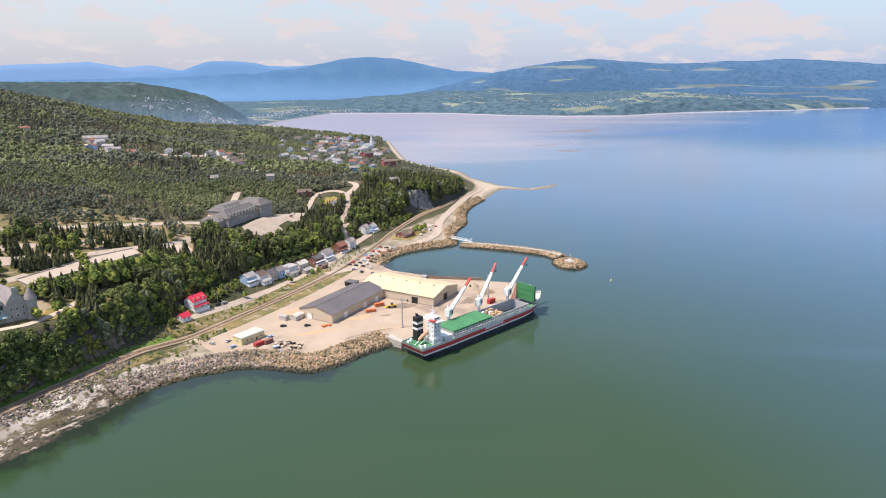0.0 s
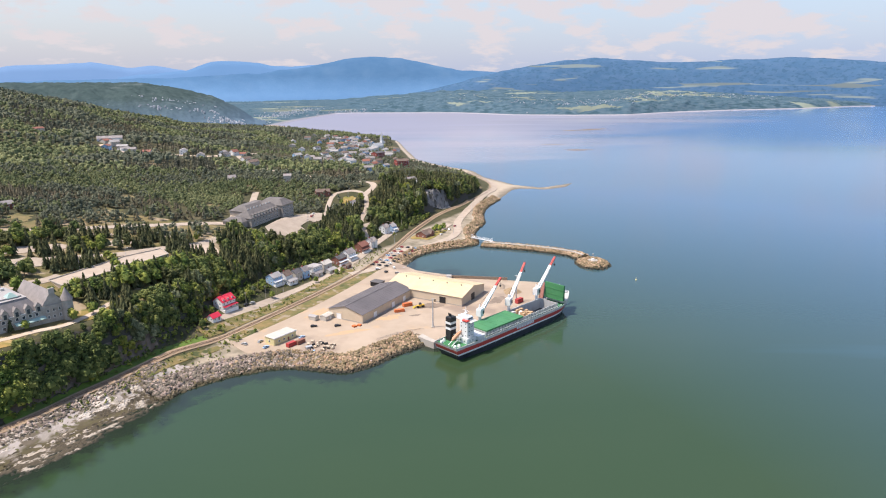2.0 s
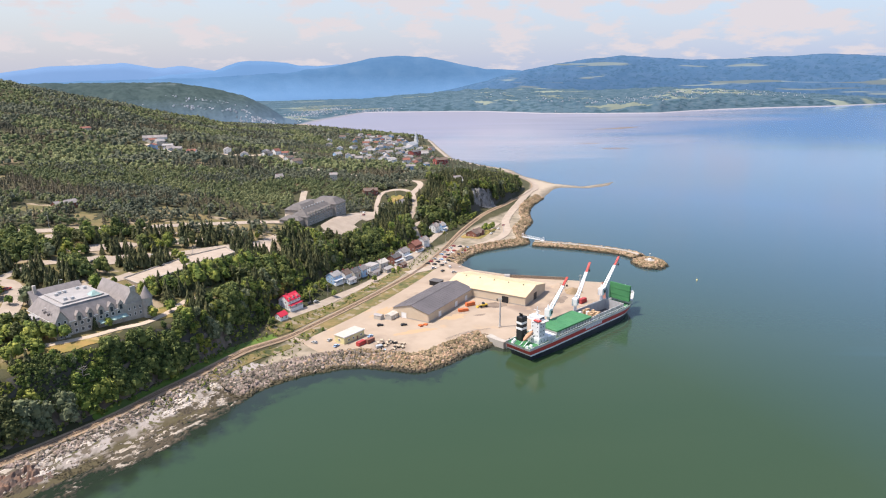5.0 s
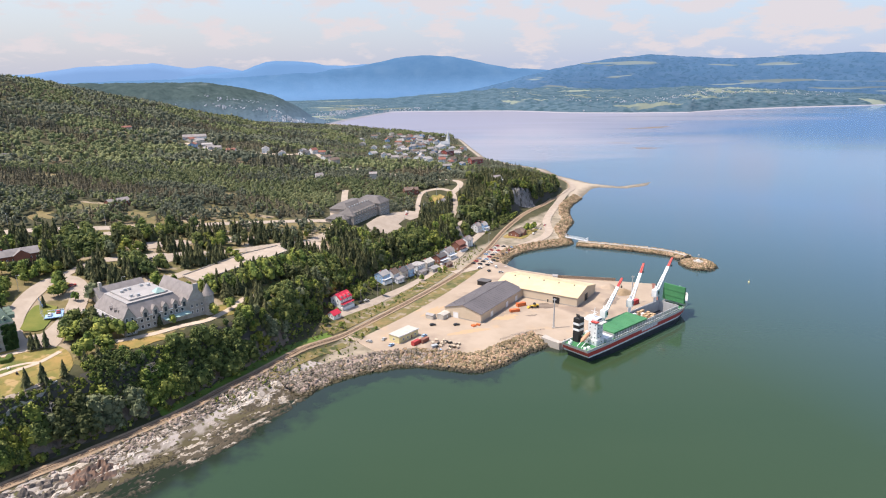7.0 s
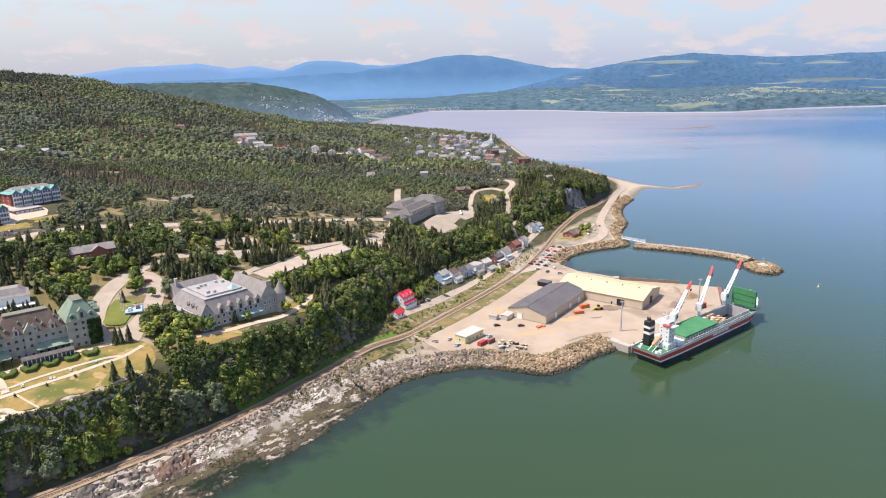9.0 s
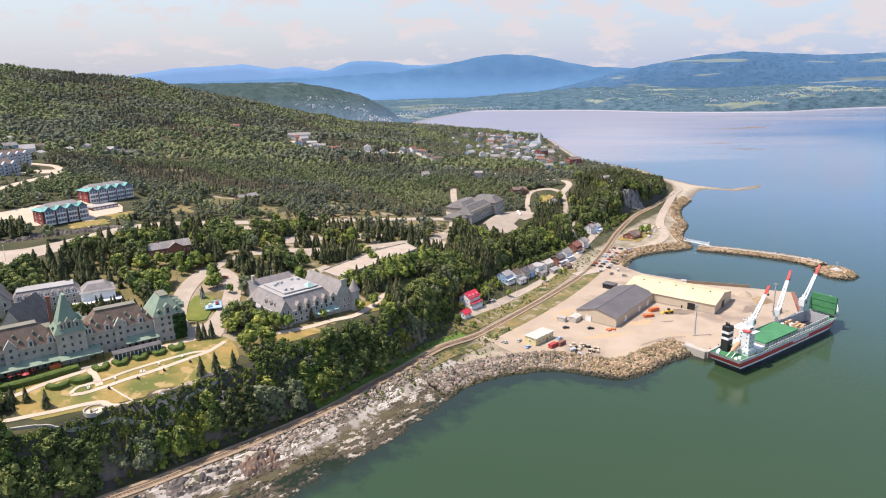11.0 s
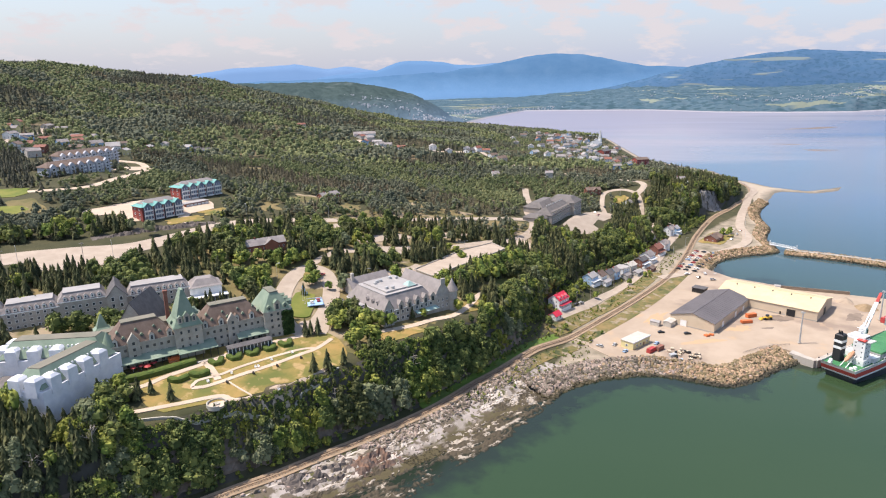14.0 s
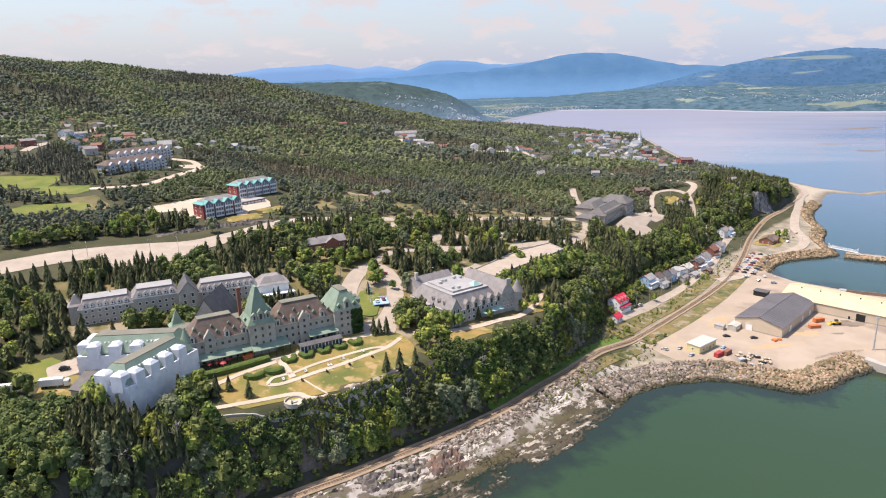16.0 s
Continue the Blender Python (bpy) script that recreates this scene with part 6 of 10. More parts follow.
# ---- roads, railway, lawns ----
RAILWAY = [(-640, -190), (-445, 28), (-333, 146), (-295, 194), (-275, 217), (-261, 235), (-246, 254), (-226, 283), (-212, 310), (-199, 332), (-184, 362), (-166, 391), (-141, 438), (-114, 492), (-90, 548), (-72, 612), (-55, 684), (-28, 768), (5, 838), (40, 930), (52, 1010), (30, 1120), (-20, 1215)]
ribbon("railway_bed", RAILWAY, 5.4, BALLAST, "brown ballast bed of a single railway track", "railway", up=0.5, cross=2, clear=1.5)


def track():
    line = smooth_line(RAILWAY[2:], 3.0)
    z = gz(np.array([q.x for q in line]), np.array([q.y for q in line])) + 0.55
    rails, ties = [Shape(), Shape()], Shape()
    for i in range(len(line) - 1):
        a, b = line[i], line[i + 1]
        t = (b - a).normalized()
        n = Vector((-t.y, t.x))
        for s, r in zip((-0.76, 0.76), rails):
            r.beam((a.x + n.x * s, a.y + n.y * s, z[i] + 0.2), (b.x + n.x * s, b.y + n.y * s, z[i + 1] + 0.2), 0.14, 0.2)
        if i < 220:
            m = max(1, int((b - a).length / 1.1))
            for k in range(m):
                q = a.lerp(b, k / m)
                zz = z[i] + (z[i + 1] - z[i]) * k / m
                ties.beam((q.x - n.x * 1.35, q.y - n.y * 1.35, zz + 0.06), (q.x + n.x * 1.35, q.y + n.y * 1.35, zz + 0.06), 0.28, 0.2)
    th = thing("railway_track", pose(0, 0, 0), "rusty single railway track on timber sleepers", "railway")
    for r in rails:
        part("rail", r, RAIL, th)
    tagged(part("sleeper_bed", ties, SLEEPER, th), kind="stuff")


track()
HIGHWAY = [(-620, 120), (-540, 215), (-503, 262), (-481, 288), (-452, 313), (-430, 330), (-417, 355), (-400, 400), (-361, 437), (-319, 468), (-268, 525), (-232, 560), (-205, 575)]
ribbon("road", HIGHWAY, lambda f: 17 if f < 0.45 else 17 - 8 * min(1, (f - 0.45) * 6), ASPHALT, "wide pale asphalt road along the hillside", "road", clear=4)
CLEAR.append((HIGHWAY[:8], 12))
CLEAR.append((HIGHWAY[2:6], 24))
patch("pavement", -441, 303, 9, 27, -50, ASPHALT, "pale gravel lay-by beside the wide road", "lay-by", up=0.3, clear=4)
LOW_ROAD = [(-316, 384), (-298, 399), (-277, 424), (-253, 446), (-232, 475), (-212, 503), (-205, 540), (-208, 575)]
ribbon("road", LOW_ROAD, 7, ASPHALT, "pale park road between trees", "road")
ribbon("road", [(-316, 384), (-320, 366), (-321, 350), (-318, 338)], 5, ASPHALT, "pale drive up to the hotel", "road", clear=0.3)
LOOP = [(-306 - 0.31 * 37 * math.cos(a) + 0.95 * 13 * math.sin(a), 318 + 0.95 * 37 * math.cos(a) + 0.31 * 13 * math.sin(a)) for a in (2 * math.pi * k / 14 for k in range(14))]
ribbon("road", LOOP, 9.5, ASPHALT, "pale turning loop before the hotel", "drive", closed=True, up=0.3)
ribbon("road", [(-297, 341), (-282, 356), (-274, 370), (-265, 383), (-262, 395)], 7, ASPHALT, "pale drive to the car parks", "road", up=0.28)
patch("pavement", -289, 288, 8, 7, 20, ASPHALT, "pale paved forecourt beside the turning loop", "drive", up=0.24, wob=0.03)
patch("lawn", -304, 308, 6.2, 14, 18, LAWN, "green traffic island with flowers and flagpoles", "lawn", up=0.5, wob=0.06)
patch("lawn", -314, 341, 4.6, 7, 18, DRYGRASS, "small dry grass island under a tree", "lawn", up=0.5, wob=0.06)
patch("pavement", -229, 448, 9, 16, -27, SAND, "bare sandy car park among trees", "car park", up=0.35, clear=6)
patch("pavement", -207, 492, 8, 13, -30, SAND, "bare sandy lay-by among trees", "car park", up=0.35, clear=4)
patch("pavement", -291, 402, 9, 15, -35, ASPHALT, "pale asphalt car park among trees", "car park", up=0.3)
for x, y, rx, ry, tn in ((-300, 430, 6, 22, -40), (-262, 470, 5, 18, -40), (-335, 440, 5, 14, -40), (-240, 510, 5, 14, -40), (-283, 480, 4, 12, -50)):
    patch("pavement", x, y, rx, ry, tn, ASPHALT, "strip of pale asphalt parking among trees", "car park", up=0.33)
# the inn's yard and the road down the little valley
ribbon("road", [(-208, 575), (-200, 563), (-180, 560), (-168, 582), (-158, 612), (-150, 640), (-146, 680), (-149, 719), (-146, 748), (-128, 758), (-112, 748), (-107, 720), (-109, 690), (-104, 660), (-96, 640)], 5.0, ASPHALT, "pale road winding down the little valley", "road", clear=0.3)
ribbon("road", [(-112, 748), (-104, 775), (-125, 810), (-170, 850), (-260, 900), (-330, 990), (-330, 1080)], 7, ASPHALT, "pale road on the wooded hillside", "road")
ribbon("road", [(-208, 575), (-216, 600), (-214, 640), (-228, 700), (-235, 740)], 7, ASPHALT, "pale road behind the inn", "road")
patch("lawn", -128, 732, 7, 11, -10, DRYGRASS, "dry grass between the arms of the valley road", "lawn", up=0.3, wob=0.25)
patch("pavement", -167, 600, 9, 30, -17, ASPHALT, "pale asphalt forecourt of the inn", "car park", up=0.3, wob=0.06)
patch("pavement", -152, 652, 12, 30, -12, ASPHALT, "pale asphalt yard beside the inn", "car park", up=0.35)
ribbon("road", [(-176, 415), (-162, 440), (-146, 474), (-132, 502), (-112, 548), (-98, 590), (-90, 625), (-80, 660), (-72, 690), (-85, 700), (-104, 662)], 6.5, ASPHALT, "pale village street below the cliff", "street", clear=1)
ribbon("road", [(-100, 535), (-80, 552), (-66, 580), (-48, 616), (-18, 655), (-6, 690), (-4, 740), (8, 800), (20, 845), (40, 928), (56, 985), (48, 1060), (28, 1130), (-28, 1225), (-95, 1320)], 9, ASPHALT, "pale harbour road along the shore", "road", up=0.55)
patch("pavement", -69, 588, 8, 40, -20, ASPHALT, "dusty pale harbour car park", "car park", up=0.38)
patch("pavement", -22, 715, 7, 20, -20, ASPHALT, "pale car park by the restaurant", "car park", up=0.5)
patch("lawn", -36, 682, 12, 28, -25, DRYGRASS, "dry grass round the restaurant", "lawn", up=0.35)
ribbon("road", [(-575, 400), (-552, 418), (-545, 440), (-555, 487), (-580, 545), (-604, 570), (-626, 562)], 7, SAND, "sandy drive up to the apartment blocks", "road")
patch("pavement", -607, 520, 10, 55, -28, SAND, "bare sandy forecourt of the apartment blocks", "yard", up=0.35)
patch("pavement", -462, 410, 24, 34, -28, SAND, "bare sandy forecourt of the condominiums", "yard", up=0.35)
patch("lawn", -432, 392, 6, 14, -28, DRYGRASS, "dry grass bank before the condominiums", "lawn", up=0.3, wob=0.3)
patch("lawn", -426, 420, 7, 13, -28, DRYGRASS, "dry grass beside the condominium yard", "lawn", up=0.3, wob=0.3)
patch("pavement", -486, 396, 10, 22, -28, SAND, "bare sandy ground behind the condominiums", "yard", up=0.35)
ribbon("road", [(-430, 385), (-440, 405), (-444, 430)], 7, SAND, "sandy drive to the condominiums", "road")
for x, y, rx, ry, tn in ((-592, 392, 22, 14, 20), (-560, 352, 24, 12, 30), (-640, 402, 30, 18, 20)):
    patch("lawn", x, y, rx, ry, tn, LAWN, "mown green golf fairway", "fairway", up=0.3)
patch("lawn", -545, 372, 10, 20, 60, PARK, "dry yellow rough beside the fairway", "lawn", up=0.25)
ribbon("road", [(-520, 960), (-480, 930), (-440, 935), (-390, 955), (-345, 1000)], 8, SAND, "sandy street on the far slope", "street", up=0.5)
ribbon("road", [(-720, 480), (-760, 540), (-800, 610), (-850, 700), (-900, 760)], 8, ASPHALT, "pale suburban street", "street", up=0.5)
for x, y, r in ((-395, 505, 14), (-350, 500, 10), (-470, 560, 9), (-310, 560, 12), (-520, 640, 10), (-330, 640, 9), (-400, 455, 9), (-250, 640, 9), (-480, 470, 9), (-560, 720, 12)):
    patch("clearing", x, y, r * 0.8, r * 1.3, 20, PARK, "dry grassy clearing in the woods", "clearing", up=0.2, wob=0.45)
# banks along the railway
ribbon("verge", [(-231, 283), (-216, 310), (-203, 333), (-188, 364), (-172, 390)], lambda f: 3.6 + 3.4 * f, BRIGHT, "fresh green bank beside the railway", "bank", up=0.28, clear=None)
ribbon("verge", [(-176, 395), (-158, 430), (-140, 462), (-120, 505), (-103, 550)], 12, VERGE, "dry scrubby bank between street and railway", "bank", up=0.3, clear=None)
ribbon("verge", [(-158, 392), (-132, 436), (-110, 480), (-93, 520), (-82, 550)], 11, VERGE, "weedy verge between railway and wharf", "verge", up=0.3, clear=None)
ribbon("verge", [(-192, 330), (-177, 358), (-160, 380)], 7, VERGE, "weedy verge below the railway", "verge", up=0.3, clear=None)

# ---- hotel gardens ----
patch("lawn", -302, 245, 21, 46, -43, DRYGRASS, "sun-scorched terrace lawn of the hotel", "lawn", up=0.22, wob=0.05, clear=2)
patch("lawn", -282, 262, 7, 20, -43, DRYGRASS, "dry lawn above the cliff", "lawn", up=0.3, wob=0.05)
PATHS = [([(-352, 212), (-337, 214), (-330, 226), (-320, 241), (-311, 257), (-296, 273), (-284, 286)], 2.6), ([(-328, 199), (-313, 211), (-306, 217), (-300, 221), (-294, 220), (-287, 225), (-282, 230), (-279, 234), (-275, 242), (-270, 249), (-267, 259)], 2.4),
         ([(-315, 222), (-311, 224), (-306, 230), (-302, 236), (-296, 244), (-291, 251), (-284, 262), (-279, 270), (-276, 281)], 2.2), ([(-315, 222), (-316, 227), (-309, 235), (-305, 242), (-300, 249), (-293, 258), (-285, 267), (-279, 270)], 1.6),
         ([(-322, 242), (-315, 237), (-308, 231)], 3.0), ([(-303, 231), (-296, 228), (-288, 225)], 0.8)]
for pts, w in PATHS:
    ribbon("path", pts, w, SAND, "pale sandy garden path", "path", up=0.42, cross=2, step=2.0)
ribbon("path", [(-272, 288), (-258, 296), (-244, 309), (-235, 322), (-226, 333), (-221, 350), (-219, 370), (-215, 383)], 3.4, SAND, "sandy path before the conference building", "path", up=0.4, cross=2, step=2.0)
patch("lawn", -221, 352, 7, 12, -30, DRYGRASS, "dry grass beside the conference building", "lawn", up=0.25)
patch("lawn", -246, 300, 5, 14, -40, DRYGRASS, "dry grass before the conference building", "lawn", up=0.25)


# ---- large buildings on the plateau ----
LIGHTS = {}


def lights(w, h, mat):
    key = (w, h, mat.name)
    if key not in LIGHTS:
        LIGHTS[key] = opening_mesh(w, h, mat)
    return LIGHTS[key]


def moved(ob, m):
    """Turns a part about to another place within its thing."""
    ob.matrix_basis = m @ ob.matrix_basis
    return ob


DORMERS = {}


def dormer(parent, m, w, h, d, wall, roof, tall=1.0):
    """A roof window: cheeks, pointed roof and glass, facing -y."""
    key = (w, h, d, wall.name, roof.name)
    if key not in DORMERS:
        a = Shape().gable_wall(-d, 0, -w / 2, w / 2, 0, h, w * 0.45 * tall, m=pose(0, 0, 0, 0, 0, 90)).mesh("dormer", wall)
        b = Shape().gable(-d, 0, -w / 2, w / 2, h, w * 0.45 * tall, 0.2, 0.12, m=pose(0, 0, 0, 0, 0, 90)).mesh("dormer_roof", roof)
        DORMERS[key] = a, b
    a, b = DORMERS[key]
    ob = part("dormer", a, None, parent)
    ob.matrix_basis = m @ pose(0, 0, 0, 0, 0, 0)
    part("dormer_roof", b, None, ob)
    # the shape runs along -x turned to +y: its face lies at y = -d
    g = part("window", lights(round(w * 0.6, 2), round(h * 0.8, 2), wall), None, ob)
    g.matrix_basis = pose(0, -d, h * 0.1)
    return ob


def wing(th, m, l, w, eave, rise, run, wall, skirt, top, rows=(1.2, 4.4, 7.6), step=3.0, win=(1.2, 1.7), dorm=0, ends=True, down=5.0, frame_=None, dsize=(1.5, 1.6, 2.2), back=True):
    """A wing with walls, a steep skirt of roof round a flat top, rows of windows and dormers; its front faces -y."""
    moved(part("wall", Shape().box(0, l, 0, w, -down, eave), wall, th), m)
    moved(part("cornice", Shape().box(-0.35, l + 0.35, -0.35, w + 0.35, eave - 0.5, eave), frame_ or wall, th), m)
    moved(part("roof", Shape().mansard(0, l, 0, w, eave, rise, run), skirt, th), m)
    moved(part("flat_roof", Shape().box(run - 0.2, l - run + 0.2, run - 0.2, w - run + 0.2, eave + rise, eave + rise + 0.35), top, th), m)
    me = lights(win[0], win[1], frame_ or wall)
    n = int((l - 1) / step)
    for k in range(n):
        x = l / 2 + (k - (n - 1) / 2) * step
        for z in rows:
            dark_window(th, me, 0, 0, 0).matrix_basis = m @ pose(x, 0, z)
            if back:
                dark_window(th, me, 0, 0, 0).matrix_basis = m @ pose(x, w, z, 0, 0, 180)
        if dorm and k % dorm == 0:
            f = 0.12
            dormer(th, m @ pose(x, run * f + dsize[2] * 0.75, eave + rise * f), dsize[0], dsize[1], dsize[2], frame_ or wall, skirt)
    if ends:
        n = int((w - 1) / step)
        for k in range(n):
            y = w / 2 + (k - (n - 1) / 2) * step
            for z in rows:
                dark_window(th, me, 0, 0, 0).matrix_basis = m @ pose(0, y, z, 0, 0, -90)
                dark_window(th, me, 0, 0, 0).matrix_basis = m @ pose(l, y, z, 0, 0, 90)


def hip_tower(th, m, l, w, eave, rise, wall, roof, top=1.2, rows=(), win=(1.1, 1.6), down=5.0):
    """A square tower under a tall hipped roof."""
    moved(part("tower", Shape().box(0, l, 0, w, -down, eave), wall, th), m)
    rr = min(l, w) / 2 - top / 2
    moved(part("tower_roof", Shape().mansard(0, l, 0, w, eave, rise * 0.18, rr * 0.25, 0.6).mansard(rr * 0.25, l - rr * 0.25, rr * 0.25, w - rr * 0.25, eave + rise * 0.18, rise * 0.82, rr * 0.75, 0), roof, th), m)
    me = lights(win[0], win[1], wall)
    for z in rows:
        for k in (-1, 0, 1):
            dark_window(th, me, 0, 0, 0).matrix_basis = m @ pose(l / 2 + k * l * 0.27, 0, z)
            dark_window(th, me, 0, 0, 0).matrix_basis = m @ pose(l, w / 2 + k * w * 0.27, z, 0, 0, 90)


def round_turret(th, m, r, h, rise, wall, roof, n=14):
    ring = lambda rr, z: [(rr * math.cos(2 * math.pi * i / n), rr * math.sin(2 * math.pi * i / n), z) for i in range(n)]
    moved(part("turret", Shape().loft([ring(r, -4), ring(r, h)]), wall, th), m)
    moved(part("turret_roof", Shape().loft([ring(r * 1.18, h - 0.2), ring(r * 0.6, h + rise * 0.45), ring(0.08, h + rise)]), roof, th), m)


def hotel():
    base = pose(-351, 223.5, 42.6, 0, 0, 47.2)
    root = base @ pose(-6.2, 0, 0) @ Matrix.Diagonal((1.145, 1, 1.13, 1))
    th = thing("hotel", root, "grey stone castle hotel, green copper roofs, one wing wrapped white", "hotel")
    inv = base.inverted()
    for x0, x1 in ((3, 26), (36.5, 62)):
        wing(th, pose(x0, 0, 0), x1 - x0, 15, 10.6, 7.4, 5.2, STONE, TILE, TANROOF, rows=(0.8, 4.4, 7.4), step=2.6, win=(1.3, 1.5), ends=False, back=False)
        n = int((x1 - x0) / 3.1)
        for k in range(n):
            x = x0 + (x1 - x0) * (k + 0.5) / n
            big = k % 2 == 0
            dormer(th, pose(x, 1.9 if big else 2.9, 10.4 if big else 12.0), 1.9 if big else 1.1, 2.6 if big else 1.2, 2.3 if big else 1.7, PALESTONE if big else COPPER, TILE if big else COPPER, 1.3)
            if big:
                dormer(th, pose(x + 1.6, 4.2, 14.4), 0.8, 0.9, 1.4, COPPER, COPPER, 1.4)
    # cross-gabled bays rise through the eaves
    for x in (11, 49):
        moved(part("bay", Shape().gable_wall(-1.2, 0.6, -2.2, 2.2, -4, 11.6, 3.4, m=pose(0, 0, 0, 0, 0, 90)), STONE, th), pose(x, 0.3, 0))
        for z in (0.8, 4.6, 7.4, 10.0):
            dark_window(th, lights(1.3, 1.5, STONE), x, -0.9, z)
    hip_tower(th, pose(26, -2.2, 0), 10.5, 14, 13.6, 14.4, STONE, COPPER, 1.0, rows=(4.6, 7.6, 10.6))
    for x in (28.6, 33.9):
        dormer(th, pose(x, 0.6, 15.2), 1.7, 2.4, 2.4, STONE, COPPER)
    dormer(th, pose(31.2, 1.0, 14.2), 2.3, 4.0, 2.6, STONE, COPPER, 1.3)
    dormer(th, pose(31.2, 2.6, 20.4), 0.9, 1.0, 1.5, COPPER, COPPER)
    for y in (3, 6, 9):
        dormer(th, pose(34.6, y - 1, 17.0, 0, 0, 90), 1.0, 1.1, 1.6, COPPER, COPPER)
    # east pavilion
    wing(th, pose(62, -2, 0), 12, 18, 12.4, 7.2, 4.3, STONE, COPPER, TANROOF, rows=(0.8, 4.4, 7.4, 10.0), step=2.8, win=(1.3, 1.5), back=False)
    for x in (64.5, 71.5):
        dormer(th, pose(x, 0.4, 12.6), 1.6, 1.8, 2.2, COPPER, COPPER)
    dormer(th, pose(68, 0.2, 12.4), 2.4, 3.4, 2.2, STONE, COPPER, 1.2)
    for y in (3, 8, 13):
        dormer(th, pose(73.4, y, 12.6, 0, 0, 90), 1.6, 1.8, 2.2, COPPER, COPPER)
    rnd = np.random.RandomState(9)
    ivy = Shape()
    for k in range(240):
        z = rnd.uniform(-1.5, 11.5)
        if k % 2:
            c = (74.2, rnd.uniform(-2, 8), z)
        else:
            c = (rnd.uniform(70, 74.2), -2.3, z)
        ivy.box(c[0] - 0.7, c[0] + 0.7, c[1] - 0.6, c[1] + 0.6, z - 0.7, z + 0.7, m=None, cut=0.35)
    part("ivy", ivy, IVY, th, "thick dark green ivy on the wall")
    round_turret(th, pose(2.4, 0.6, 0), 2.2, 11.5, 6.0, STONE, COPPER)
    # awnings over the terrace
    for x0, x1, d in ((2, 26, 4.6), (26, 41, 6.8), (50, 63, 4.2)):
        aw = Shape().loft([[(x, 0.0, 5.6), (x, -d, 3.9), (x, -d, 3.65), (x, 0.0, 5.3)] for x in (x0, x1)])
        a = part("awning_roof", aw, COPPER, th, "green sloping terrace roof")
        ps = Shape()
        k = int((x1 - x0) / 3)
        for i in range(k + 1):
            x = x0 + 0.2 + (x1 - x0 - 0.4) * i / k
            ps.beam((x, -d + 0.25, -1), (x, -d + 0.25, 3.7), 0.22)
        part("posts", ps, BLACK, a)
    part("terrace", Shape().box(0, 62, -9.5, 0, -5, -0.2), CONCRETE, th)
    part("pavilion_roof", Shape().gable(44, 62, -10.5, -5.8, 2.7, 0.7, 0.3, 0.2), DARKROOF, th, "low dark roof of the terrace restaurant")
    part("pavilion_wall", Shape().box(44, 62, -10.2, -6, -0.5, 2.7), GLASS, th)
    pp = Shape()
    for k in range(13):
        pp.box(44 + k * 1.5 - 0.12, 44 + k * 1.5 + 0.12, -10.4, -10.2, -0.5, 2.7)
    part("mullions", pp, WHITE, th)
    # roofs behind: great dark gable, its chimney stack, rear blocks
    moved(part("hall", Shape().gable_wall(-12, 12, -8, 8, -5, 9, 13), STONE, th), pose(19, 29, 0, 0, 0, 62))
    moved(part("hall_roof", Shape().gable(-12, 12, -8, 8, 9, 13, 0.4, 0.3), DARKROOF, th, "steep dark shingle roof of the great hall"), pose(19, 29, 0, 0, 0, 62))
    part("chimney", Shape().box(26.2, 27.6, 16, 17.4, 0, 25).box(26, 27.8, 15.8, 17.6, 24.4, 25.2), BROWNWALL, th, "tall brown brick chimney stack")
    part("rear_block", Shape().box(2, 40, 15, 22, -4, 12), STONE, th)
    part("rear_roof", Shape().box(1.7, 40.3, 14.8, 22.4, 12, 12.6), TANROOF, th)
    hip_tower(th, pose(0, 20, 0), 5.5, 5.5, 12, 6.5, STONE, COPPER, 0.4)
    # wrapped wings
    for m, l, w, nd in ((inv @ pose(-359, 225, 42.0, 0, 0, -90), 36, 15, 4), (inv @ pose(-352, 236, 42, 0, 0, 197), 40, 16, 4)):
        moved(part("wall", Shape().box(0, l, 0, w, -5, 10.0), WRAP, th, "wall wrapped in white scaffold sheeting"), m)
        moved(part("roof", Shape().mansard(0.8, l - 0.8, 0.8, w - 0.8, 10.6, 5.6, 4.0, 0), COPPER, th), m)
        moved(part("flat_roof", Shape().box(5, l - 5, 5, w - 5, 16.1, 16.5), TANROOF, th), m)
        for k in range(4):
            x = l * (0.24 + 0.2 * k)
            y0, y1 = (w - 4.2, w + 0.4)
            sh = Shape().box(x - 2.1, x + 2.1, y0, y1, 8, 14.8, cut=1.0)
            moved(part("wrapped_dormer", sh, WRAP, th, "dormer bundled in white sheeting"), m)
            for o in (-1.5, 0, 1.5):
                moved(part("vent", Shape().box(x + 3 + o, x + 3.6 + o, w - 3.6, w - 3.0, 13.2, 14.4), WHITE, th), m)
        for y in (w * 0.28, w * 0.72):
            sh = Shape().box(l - 4, l + 0.5, y - 2.3, y + 2.3, 8, 14.8, cut=0.9)
            moved(part("wrapped_dormer", sh, WRAP, th, "dormer bundled in white sheeting"), m)
    low = Shape().prism([(-370, 206), (-365, 186), (-383, 186), (-391, 204), (-385, 210)], 36, 46.5)
    lr = Shape().prism([(-369.4, 206.6), (-364.3, 185.4), (-383.3, 185.4), (-391.7, 204), (-385, 210.8)], 46.5, 47.0)
    part("low_block", low, STONE, th).data.transform(root.inverted())
    part("low_roof", lr, INNROOF, th, "flat greenish roof between the wings").data.transform(root.inverted())


hotel()


